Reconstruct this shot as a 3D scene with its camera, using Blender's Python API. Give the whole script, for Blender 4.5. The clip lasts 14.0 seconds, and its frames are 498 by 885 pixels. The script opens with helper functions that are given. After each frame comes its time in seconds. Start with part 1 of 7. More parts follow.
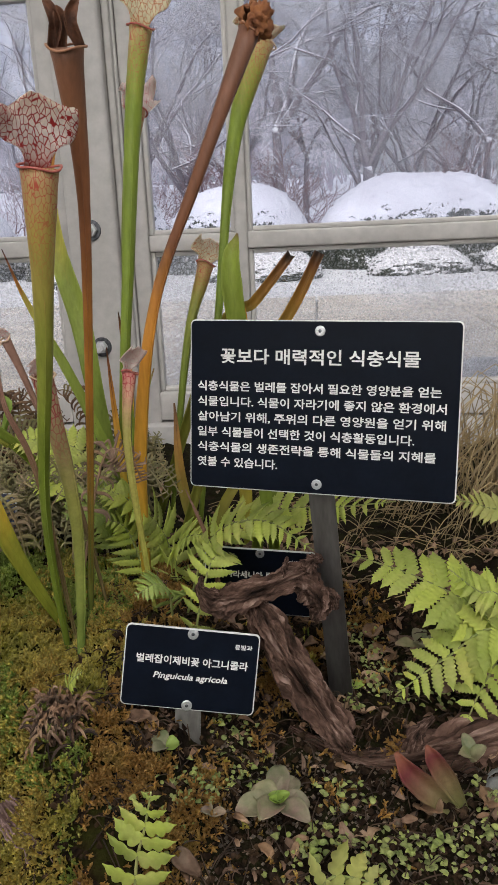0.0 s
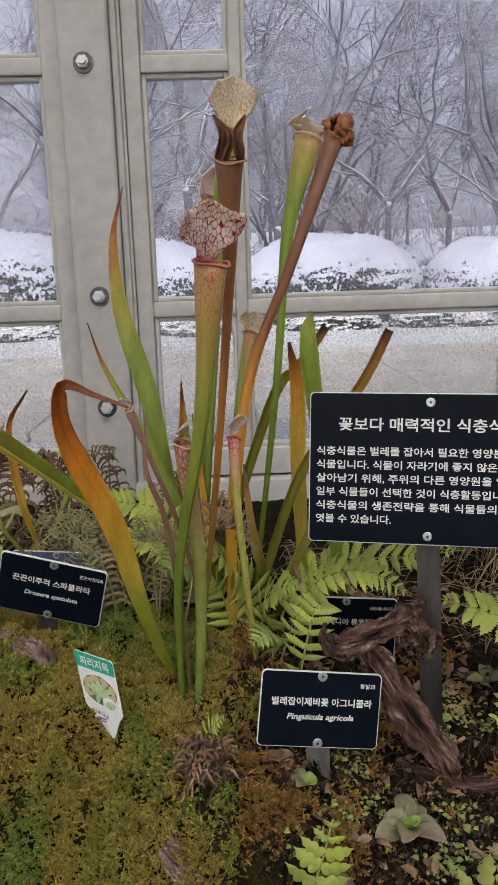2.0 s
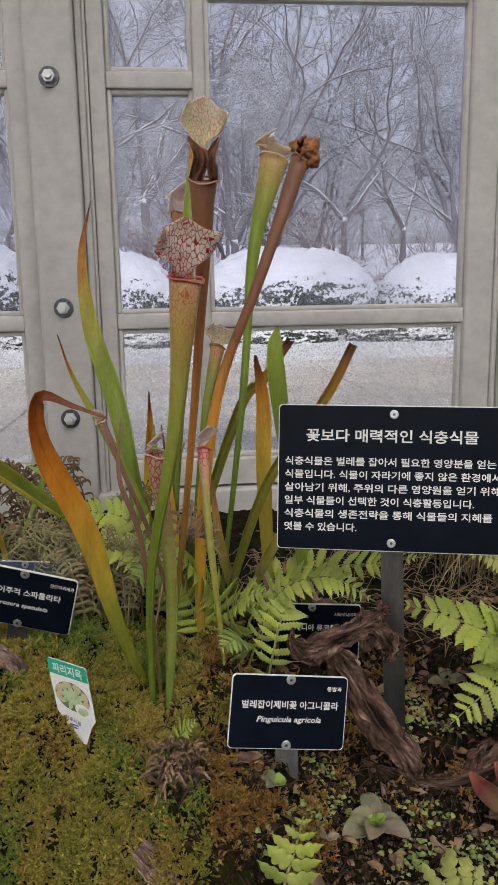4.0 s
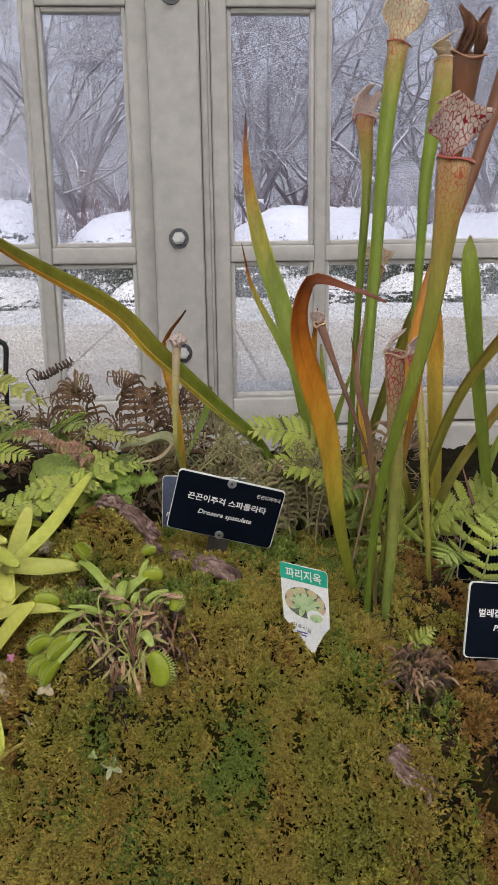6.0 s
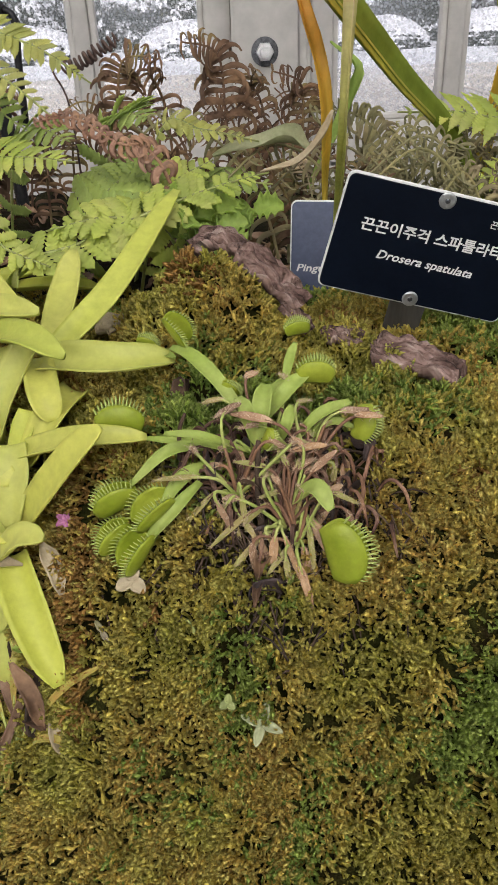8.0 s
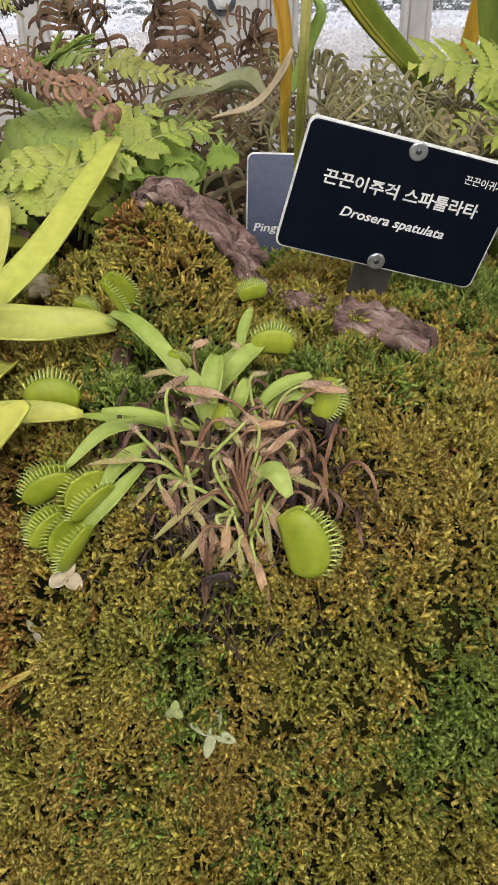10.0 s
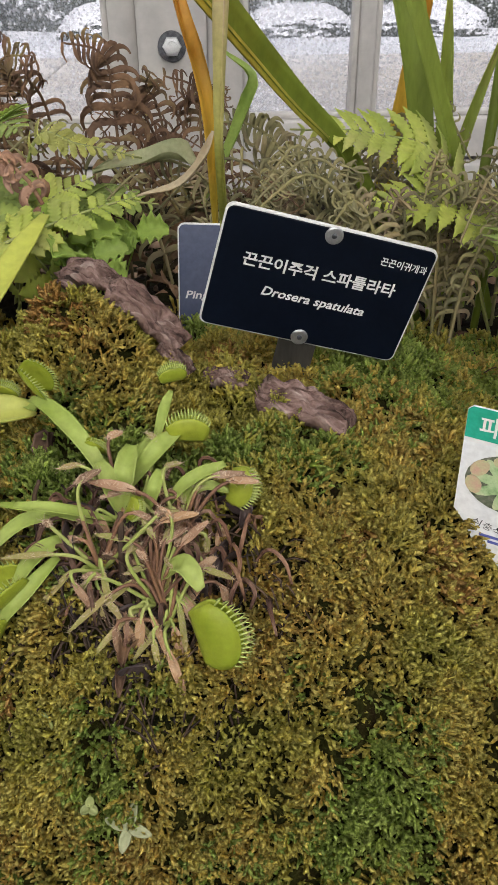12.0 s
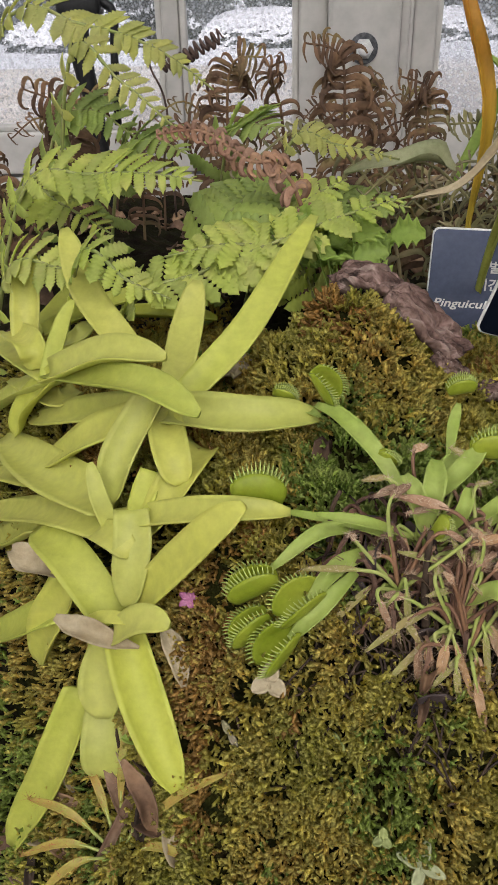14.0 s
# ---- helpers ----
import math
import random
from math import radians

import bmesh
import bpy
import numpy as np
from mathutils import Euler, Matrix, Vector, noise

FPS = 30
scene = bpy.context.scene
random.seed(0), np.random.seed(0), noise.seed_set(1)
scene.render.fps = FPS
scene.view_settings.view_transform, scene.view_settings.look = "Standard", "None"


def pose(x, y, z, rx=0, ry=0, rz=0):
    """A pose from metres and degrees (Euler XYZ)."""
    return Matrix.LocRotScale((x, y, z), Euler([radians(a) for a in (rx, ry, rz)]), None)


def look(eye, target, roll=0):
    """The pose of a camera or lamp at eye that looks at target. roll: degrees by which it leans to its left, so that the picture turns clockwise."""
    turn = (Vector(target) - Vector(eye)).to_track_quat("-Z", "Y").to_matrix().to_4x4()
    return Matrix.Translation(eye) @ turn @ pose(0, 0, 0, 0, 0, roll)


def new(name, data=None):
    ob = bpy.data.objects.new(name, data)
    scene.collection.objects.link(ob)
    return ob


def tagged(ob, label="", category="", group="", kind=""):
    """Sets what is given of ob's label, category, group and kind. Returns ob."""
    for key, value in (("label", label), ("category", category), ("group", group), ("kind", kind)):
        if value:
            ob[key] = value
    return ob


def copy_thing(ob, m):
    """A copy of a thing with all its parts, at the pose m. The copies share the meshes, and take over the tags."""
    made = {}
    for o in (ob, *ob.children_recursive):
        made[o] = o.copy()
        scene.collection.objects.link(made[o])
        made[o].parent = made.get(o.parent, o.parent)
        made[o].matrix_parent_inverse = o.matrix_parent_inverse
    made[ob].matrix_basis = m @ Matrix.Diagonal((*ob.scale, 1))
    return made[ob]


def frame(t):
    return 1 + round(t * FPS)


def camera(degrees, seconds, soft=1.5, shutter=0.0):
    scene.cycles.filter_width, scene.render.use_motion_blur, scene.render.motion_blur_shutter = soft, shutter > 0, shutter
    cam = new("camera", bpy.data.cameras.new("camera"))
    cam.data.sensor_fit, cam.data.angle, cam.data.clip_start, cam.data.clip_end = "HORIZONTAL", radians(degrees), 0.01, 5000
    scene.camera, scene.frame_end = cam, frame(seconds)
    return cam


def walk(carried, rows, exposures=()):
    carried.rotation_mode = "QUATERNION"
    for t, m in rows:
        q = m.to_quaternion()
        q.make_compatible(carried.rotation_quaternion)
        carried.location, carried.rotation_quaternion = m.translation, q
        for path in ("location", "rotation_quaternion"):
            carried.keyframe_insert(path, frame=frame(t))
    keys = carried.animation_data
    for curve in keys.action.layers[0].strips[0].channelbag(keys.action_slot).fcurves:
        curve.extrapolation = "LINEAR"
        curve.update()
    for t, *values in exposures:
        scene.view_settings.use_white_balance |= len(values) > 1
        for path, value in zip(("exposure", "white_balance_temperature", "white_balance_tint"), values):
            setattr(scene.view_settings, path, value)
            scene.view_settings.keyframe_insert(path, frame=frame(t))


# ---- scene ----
cam = camera(36.1, 14.0)
PATH = [
    (0, (-0.005, 0.202, 0.468), (-0.187, 2.12, -0.07), -2.6),
    (0.5, (-0.056, 0.206, 0.478), (-0.239, 2.134, -0.023), -3.4),
    (1, (-0.109, 0.175, 0.497), (-0.188, 2.12, 0.039), -2.8),
    (1.5, (-0.163, 0.148, 0.5), (-0.152, 2.1, 0.068), -2.2),
    (2, (-0.18, 0.133, 0.5), (-0.119, 2.088, 0.084), -1.8),
    (2.5, (-0.186, 0.13, 0.499), (-0.093, 2.086, 0.09), -1.6),
    (2.7, (-0.184, 0.13, 0.5), (-0.071, 2.085, 0.096), -1.5),
    (4.8, (-0.224, 0.106, 0.503), (-0.044, 2.064, 0.138), -1.0),
    (5, (-0.249, 0.112, 0.489), (-0.074, 2.072, 0.131), -0.9),
    (5.5, (-0.33, 0.096, 0.472), (-0.194, 2.053, 0.085), -1.0),
    (6, (-0.38, 0.143, 0.447), (-0.25, 2.081, -0.03), -0.8),
    (6.5, (-0.405, 0.26, 0.418), (-0.296, 2.162, -0.193), -1.2),
    (7, (-0.429, 0.358, 0.383), (-0.385, 2.215, -0.358), -1.8),
    (7.2, (-0.436, 0.382, 0.368), (-0.424, 2.203, -0.46), -2.5),
    (9.3, (-0.474, 0.479, 0.307), (-0.422, 2.171, -0.757), -1.6),
    (9.5, (-0.471, 0.479, 0.309), (-0.406, 2.166, -0.764), -1.5),
    (10, (-0.453, 0.479, 0.311), (-0.342, 2.165, -0.759), -0.8),
    (10.5, (-0.426, 0.479, 0.311), (-0.254, 2.161, -0.757), 0.0),
    (11, (-0.413, 0.483, 0.323), (-0.212, 2.17, -0.732), 0.3),
    (11.5, (-0.418, 0.487, 0.333), (-0.215, 2.187, -0.7), 0.2),
    (12, (-0.428, 0.489, 0.337), (-0.245, 2.193, -0.694), -0.3),
    (12.5, (-0.456, 0.495, 0.336), (-0.33, 2.211, -0.683), -0.9),
    (13, (-0.482, 0.503, 0.331), (-0.458, 2.226, -0.684), -1.7),
    (13.5, (-0.498, 0.505, 0.329), (-0.552, 2.227, -0.686), -1.7),
    (14, (-0.505, 0.506, 0.333), (-0.6, 2.226, -0.683), -1.6),
]
walk(cam, [(t, look(eye, target, roll)) for t, eye, target, roll in PATH], [(0.0, 0.87), (1.5, 0.78), (5.0, 0.72), (6.0, 0.90), (7.0, 1.05), (9.5, 1.36), (10.5, 1.34), (11.5, 1.2), (12.5, 1.14), (14.0, 1.05)])

# ---- light: a bright overcast winter day over a glass-roofed house ----
world = bpy.data.worlds.new("overcast_sky")
scene.world = world
world.use_nodes = True
wn, wl = world.node_tree.nodes, world.node_tree.links
wn.clear()
sky = wn.new("ShaderNodeTexSky")
sky.sky_type = "NISHITA"
sky.sun_disc = False
sky.sun_elevation, sky.sun_rotation = radians(32), radians(200)
sky.air_density, sky.dust_density, sky.ozone_density = 1.0, 4.0, 1.0
grey_sky = wn.new("ShaderNodeHueSaturation")
grey_sky.inputs["Saturation"].default_value = 0.22
wb = wn.new("ShaderNodeBackground")
wb.inputs["Strength"].default_value = 0.115
wo = wn.new("ShaderNodeOutputWorld")
wl.new(sky.outputs[0], grey_sky.inputs["Color"])
wl.new(grey_sky.outputs[0], wb.inputs["Color"])
wl.new(wb.outputs[0], wo.inputs[0])
sun = new("sun", bpy.data.lights.new("sun", "SUN"))
sun.data.energy, sun.data.angle, sun.data.color = 0.9, radians(25), (1.0, 0.97, 0.93)
sun.matrix_world = look((0.9, -2.4, 3.2), (0, 0, 0))

# ---- materials ----


def mat(name, cols, scale=60.0, rough=0.6, bump=0.3, bscale=None, metal=0.0, glow_through=0.0, vary=0.0, along=None,
        veins=None, spec=0.3, stretch=None, bdist=0.002, upsnow=0.0, spots=None, usc=3.0, uw=0.5, tips=None, fibre=None):
    """A procedural surface: noise between cols, a finer grain, optional pigment along a leaf, a vein net, snow that lies on top."""
    m = bpy.data.materials.new(name)
    m.use_nodes = True
    n, l = m.node_tree.nodes, m.node_tree.links
    bsdf, out = n["Principled BSDF"], n["Material Output"]
    tc = n.new("ShaderNodeTexCoord")
    src = tc.outputs["Object"]
    if stretch:
        mp = n.new("ShaderNodeMapping")
        mp.inputs["Scale"].default_value = stretch
        l.new(src, mp.inputs["Vector"])
        src = mp.outputs[0]

    if fibre:
        parts = []
        for nm, k in zip(("along", "around"), fibre):
            fa, fm = n.new("ShaderNodeAttribute"), n.new("ShaderNodeMath")
            fa.attribute_name, fm.operation = nm, "MULTIPLY"
            fm.inputs[1].default_value = k
            l.new(fa.outputs["Fac"], fm.inputs[0])
            parts.append(fm.outputs[0])
        cx = n.new("ShaderNodeCombineXYZ")
        l.new(parts[0], cx.inputs[0])
        l.new(parts[1], cx.inputs[1])
        src = cx.outputs[0]

    def noisy(sc, detail, r=0.6):
        t = n.new("ShaderNodeTexNoise")
        t.inputs["Scale"].default_value, t.inputs["Detail"].default_value, t.inputs["Roughness"].default_value = sc, detail, r
        l.new(src, t.inputs["Vector"])
        return t.outputs["Fac"]

    def mixed(kind, fac, a, b):
        x = n.new("ShaderNodeMix")
        x.data_type, x.blend_type = "RGBA", kind
        for sock, val in ((x.inputs[0], fac), (x.inputs[6], a), (x.inputs[7], b)):
            if hasattr(val, "is_linked"):
                l.new(val, sock)
            else:
                sock.default_value = val if isinstance(val, (int, float)) else (*val, 1)
        return x.outputs[2]

    def ramp(fac, stops):
        r = n.new("ShaderNodeValToRGB")
        while len(r.color_ramp.elements) < len(stops):
            r.color_ramp.elements.new(0.5)
        for e, (p, c) in zip(r.color_ramp.elements, stops):
            e.position = p
            e.color = (*c, 1)
        l.new(fac, r.inputs[0])
        return r.outputs[0]

    k = len(cols)
    col = ramp(noisy(scale, 4), [(0.32 + 0.36 * i / max(1, k - 1), c) for i, c in enumerate(cols)])
    if along:
        at = n.new("ShaderNodeAttribute")
        at.attribute_name = "along"
        wob = n.new("ShaderNodeMath")
        wob.operation = "MULTIPLY_ADD"
        l.new(noisy(90, 3), wob.inputs[0])
        wob.inputs[1].default_value = 0.16
        l.new(at.outputs["Fac"], wob.inputs[2])
        sub = n.new("ShaderNodeMath")
        sub.operation = "SUBTRACT"
        l.new(wob.outputs[0], sub.inputs[0])
        sub.inputs[1].default_value = 0.08
        pig = ramp(sub.outputs[0], along)
        grain = ramp(noisy(scale, 4), [(0.3, (0.72, 0.72, 0.7)), (0.7, (1.0, 1.0, 1.0))])
        col = mixed("MULTIPLY", 1.0, pig, grain)
    fine = ramp(noisy(scale * 7, 3), [(0.3, (0.78, 0.78, 0.78)), (0.7, (1.0, 1.0, 1.0))])
    col = mixed("MULTIPLY", 0.8, col, fine)
    if spots:
        c, sc, lim = spots
        col = mixed("MIX", ramp(noisy(sc, 5, 0.7), [(lim, (0, 0, 0)), (lim + 0.06, (1, 1, 1))]), col, c)
    if veins:
        c, sc, wid, a0, a1 = veins
        vo = n.new("ShaderNodeTexVoronoi")
        vo.feature = "DISTANCE_TO_EDGE"
        vo.inputs["Scale"].default_value = sc
        mp2 = n.new("ShaderNodeMapping")
        mp2.inputs["Scale"].default_value = (1, 1, 0.55)
        l.new(tc.outputs["Object"], mp2.inputs["Vector"])
        l.new(mp2.outputs[0], vo.inputs["Vector"])
        line = ramp(vo.outputs["Distance"], [(wid * 0.5, (1, 1, 1)), (wid, (0, 0, 0))])
        av = n.new("ShaderNodeAttribute")
        av.attribute_name = "along"
        where = ramp(av.outputs["Fac"], [(a0, (0, 0, 0)), (a1, (1, 1, 1))])
        both = mixed("MULTIPLY", 1.0, line, where)
        col = mixed("MIX", both, col, c)
    if vary:
        gi = n.new("ShaderNodeNewGeometry")
        oi = n.new("ShaderNodeObjectInfo")
        ad = n.new("ShaderNodeMath")
        ad.operation = "ADD"
        l.new(gi.outputs["Random Per Island"], ad.inputs[0])
        l.new(oi.outputs["Random"], ad.inputs[1])
        fr = n.new("ShaderNodeMath")
        fr.operation = "FRACT"
        l.new(ad.outputs[0], fr.inputs[0])
        lo, hi = 1 - vary, 1 + vary * 0.6
        col = mixed("MULTIPLY", 1.0, col, ramp(fr.outputs[0], [(0.0, (lo, lo, lo)), (0.5, (1, 0.97, 0.95)), (1.0, (hi, hi * 0.96, hi * 0.8))]))
    # Colour grows paler towards the shoot tip, then a fine random grain.
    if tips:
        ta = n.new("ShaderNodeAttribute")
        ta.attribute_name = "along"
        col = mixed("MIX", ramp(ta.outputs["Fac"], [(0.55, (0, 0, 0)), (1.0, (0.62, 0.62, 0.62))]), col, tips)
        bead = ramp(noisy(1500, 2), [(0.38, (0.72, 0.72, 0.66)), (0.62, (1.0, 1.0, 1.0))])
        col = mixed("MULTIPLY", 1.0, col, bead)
    rgh = rough
    if upsnow:
        ge = n.new("ShaderNodeNewGeometry")
        sx = n.new("ShaderNodeSeparateXYZ")
        l.new(ge.outputs["Normal"], sx.inputs[0])
        su = n.new("ShaderNodeMath")
        su.operation = "MULTIPLY_ADD"
        l.new(noisy(usc, 3), su.inputs[0])
        su.inputs[1].default_value = uw
        l.new(sx.outputs["Z"], su.inputs[2])
        col = mixed("MIX", ramp(su.outputs[0], [(upsnow, (0, 0, 0)), (min(1, upsnow + 0.1), (1, 1, 1))]), col, (0.82, 0.83, 0.86))
    l.new(col, bsdf.inputs["Base Color"])
    bsdf.inputs["Roughness"].default_value = rgh
    bsdf.inputs["Metallic"].default_value = metal
    bsdf.inputs["Specular IOR Level"].default_value = spec
    if bump:
        bp = n.new("ShaderNodeBump")
        bp.inputs["Strength"].default_value, bp.inputs["Distance"].default_value = bump, bdist
        l.new(noisy(bscale or scale * 4, 5, 0.65), bp.inputs["Height"])
        l.new(bp.outputs[0], bsdf.inputs["Normal"])
    if glow_through:
        tr = n.new("ShaderNodeBsdfTranslucent")
        l.new(col, tr.inputs["Color"])
        mx = n.new("ShaderNodeMixShader")
        mx.inputs[0].default_value = glow_through
        l.new(bsdf.outputs[0], mx.inputs[1])
        l.new(tr.outputs[0], mx.inputs[2])
        l.new(mx.outputs[0], out.inputs[0])
    return m


def pane_mat(name, mist, drops, tint=(0.80, 0.81, 0.88)):
    """Clear glass with a film of condensation: mist in cloudy patches and round drops."""
    m = bpy.data.materials.new(name)
    m.use_nodes = True
    n, l = m.node_tree.nodes, m.node_tree.links
    out = n["Material Output"]
    n.remove(n["Principled BSDF"])
    tc = n.new("ShaderNodeTexCoord")
    clear, gl, tl = n.new("ShaderNodeBsdfTransparent"), n.new("ShaderNodeBsdfGlossy"), n.new("ShaderNodeBsdfTranslucent")
    gl.inputs["Roughness"].default_value = 0.03
    clear.inputs["Color"].default_value = (*tint, 1)
    tl.inputs["Color"].default_value = (0.82, 0.83, 0.88, 1)
    fr = n.new("ShaderNodeFresnel")
    fr.inputs["IOR"].default_value = 1.3
    a = n.new("ShaderNodeMixShader")
    l.new(fr.outputs[0], a.inputs[0])
    l.new(clear.outputs[0], a.inputs[1])
    l.new(gl.outputs[0], a.inputs[2])
    no = n.new("ShaderNodeTexNoise")
    no.inputs["Scale"].default_value, no.inputs["Detail"].default_value = 5.0, 6
    l.new(tc.outputs["Object"], no.inputs["Vector"])
    r1 = n.new("ShaderNodeMapRange")
    r1.inputs["From Min"].default_value, r1.inputs["From Max"].default_value = 0.35, 0.7
    r1.inputs["To Max"].default_value = mist
    l.new(no.outputs["Fac"], r1.inputs["Value"])
    vo = n.new("ShaderNodeTexVoronoi")
    vo.inputs["Scale"].default_value = 170.0
    l.new(tc.outputs["Object"], vo.inputs["Vector"])
    r2 = n.new("ShaderNodeMapRange")
    r2.inputs["From Min"].default_value, r2.inputs["From Max"].default_value = 0.42, 0.22
    r2.inputs["To Max"].default_value = drops
    l.new(vo.outputs["Distance"], r2.inputs["Value"])
    ad = n.new("ShaderNodeMath")
    ad.operation, ad.use_clamp = "ADD", True
    l.new(r1.outputs[0], ad.inputs[0])
    l.new(r2.outputs[0], ad.inputs[1])
    b = n.new("ShaderNodeMixShader")
    l.new(ad.outputs[0], b.inputs[0])
    l.new(a.outputs[0], b.inputs[1])
    l.new(tl.outputs[0], b.inputs[2])
    l.new(b.outputs[0], out.inputs[0])
    return m


G = (0.10, 0.22, 0.03)
WHITE_PAINT = mat("white_paint", [(0.44, 0.42, 0.40), (0.50, 0.48, 0.46)], 6, 0.45, 0.05, 70, spots=((0.43, 0.40, 0.365), 14, 0.78))
GLASS_TOP = pane_mat("pane_glass", 0.20, 0.06)
GLASS_ROOF = pane_mat("roof_glass", 0.05, 0.0, (0.96, 0.96, 0.96))
GLASS_LOW = pane_mat("misted_glass", 0.22, 0.26, (0.835, 0.83, 0.85))
STEEL = mat("galvanised_steel", [(0.42, 0.43, 0.44), (0.58, 0.59, 0.60)], 120, 0.38, 0.15, metal=0.9)
DARK_STEEL = mat("worn_steel_washer", [(0.06, 0.062, 0.07), (0.16, 0.165, 0.18)], 160, 0.4, 0.2, metal=0.8)
POST_STEEL = mat("brushed_steel", [(0.10, 0.095, 0.09), (0.20, 0.19, 0.18)], 60, 0.36, 0.12, 200, metal=0.85, stretch=(1, 1, 0.15))
PLATE_BLACK = mat("black_plate", [(0.0028, 0.0045, 0.009), (0.004, 0.0065, 0.013)], 50, 0.40, 0.03, 300, spec=0.07, spots=((0.04, 0.045, 0.05), 60, 0.74))
PLATE_EDGE = mat("white_plate_edge", [(0.62, 0.62, 0.60), (0.75, 0.75, 0.72)], 80, 0.5, 0.1)
LETTER = mat("white_lettering", [(0.70, 0.69, 0.66), (0.80, 0.79, 0.77)], 300, 0.6, 0.1)
TAG_WHITE = mat("white_card", [(0.74, 0.75, 0.76), (0.80, 0.80, 0.80)], 40, 0.35, 0.05)
TAG_GREEN = mat("green_print", [(0.02, 0.34, 0.22), (0.03, 0.40, 0.27)], 90, 0.35, 0.03)
TAG_INK = mat("dark_print", [(0.03, 0.03, 0.04), (0.05, 0.05, 0.06)], 90, 0.4, 0.0)
SOIL = mat("mossy_soil", [(0.006, 0.0045, 0.003), (0.016, 0.011, 0.007), (0.018, 0.018, 0.006), (0.035, 0.024, 0.015)], 45, 0.95, 1.0, 260, bdist=0.006, spec=0.06)
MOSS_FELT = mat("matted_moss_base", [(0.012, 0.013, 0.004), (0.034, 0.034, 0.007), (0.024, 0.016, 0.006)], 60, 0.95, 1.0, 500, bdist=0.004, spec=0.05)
BARK = mat("dry_bark", [(0.12, 0.075, 0.06), (0.24, 0.165, 0.135), (0.34, 0.26, 0.23)], 70, 0.85, 1.0, 150, stretch=(1, 1, 1), bdist=0.004)
DRIFT = mat("driftwood", [(0.014, 0.008, 0.005), (0.075, 0.042, 0.030), (0.17, 0.10, 0.075), (0.38, 0.26, 0.21)], 150, 0.9, 1.0, 420, bdist=0.006, spec=0.15, fibre=(0.030, 0.085))
SNOW = mat("snow", [(0.78, 0.80, 0.84), (0.86, 0.87, 0.89)], 1.2, 0.75, 0.5, 9, bdist=0.06)
PAVING = mat("wet_paving", [(0.60, 0.55, 0.48), (0.72, 0.67, 0.60), (0.82, 0.81, 0.80)], 0.35, 0.45, 0.3, 20)
HEDGE = mat("snowy_hedge", [(0.025, 0.035, 0.025), (0.06, 0.065, 0.05)], 9, 0.85, 0.8, 30, upsnow=0.90, bdist=0.05, usc=17.0, uw=1.4)
TREE = mat("snowy_bark", [(0.125, 0.112, 0.126), (0.21, 0.19, 0.21)], 3, 0.9, 0.3, upsnow=0.74)
# Far twigs paled and blued: haze put into the colour, snow on top.
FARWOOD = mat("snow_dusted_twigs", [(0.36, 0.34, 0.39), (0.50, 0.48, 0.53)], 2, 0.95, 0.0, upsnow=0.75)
REDTWIG = mat("reddish_twigs", [(0.17, 0.085, 0.085), (0.25, 0.15, 0.145)], 3, 0.9, 0.0, upsnow=0.75)
PLAIN_WALL = mat("plain_plaster", [(0.55, 0.54, 0.51), (0.64, 0.63, 0.60)], 4, 0.8, 0.1)
FLOOR = mat("stone_floor", [(0.26, 0.25, 0.24), (0.36, 0.35, 0.33)], 6, 0.7, 0.2)
BLACK_IRON = mat("black_iron", [(0.012, 0.012, 0.013), (0.03, 0.03, 0.032)], 90, 0.45, 0.3, metal=0.4)

# ---- mesh helpers ----


class Geo:
    """Vertices, faces and a value along the leaf, gathered for one mesh."""

    def __init__(self):
        self.v, self.f, self.a, self.b = [], [], [], []

    def add(self, vs, fs, al=None):
        k = len(self.v)
        self.v += [tuple(p) for p in vs]
        self.f += [tuple(i + k for i in q) for q in fs]
        self.a += al if al else [0.0] * len(vs)


def mesh_of(name, geo, material, smooth=True):
    me = bpy.data.meshes.new(name)
    me.from_pydata(geo.v, [], geo.f)
    at = me.attributes.new("along", "FLOAT", "POINT")
    at.data.foreach_set("value", geo.a)
    if geo.b and len(geo.b) == len(geo.v):
        ar = me.attributes.new("around", "FLOAT", "POINT")
        ar.data.foreach_set("value", geo.b)
    me.polygons.foreach_set("use_smooth", [smooth] * len(me.polygons))
    for mm in material if isinstance(material, (list, tuple)) else [material]:
        me.materials.append(mm)
    me.update()
    return me


def part(name, geo, material, parent=None, label="", smooth=True):
    ob = new(name, mesh_of(name, geo, material, smooth))
    if parent:
        ob.parent = parent
    if label:
        tagged(ob, label)
    return ob


def thing(name, label, category, group="", kind=""):
    return tagged(new(name), label, category, group, kind)


def box(geo, c, s, b=0.0, m=None):
    """A box at c of size s with chamfered edges b, in the pose m."""
    bm = bmesh.new()
    bmesh.ops.create_cube(bm, size=1.0)
    for v in bm.verts:
        v.co = Vector((v.co.x * s[0], v.co.y * s[1], v.co.z * s[2]))
    if b:
        bmesh.ops.bevel(bm, geom=bm.edges[:], offset=b, segments=2, affect="EDGES", profile=0.6)
    bm.verts.index_update()
    t = (m or Matrix()) @ Matrix.Translation(c)
    geo.add([t @ v.co for v in bm.verts], [[v.index for v in f.verts] for f in bm.faces])
    bm.free()


def V(*a):
    return Vector(a[0] if len(a) == 1 else a)


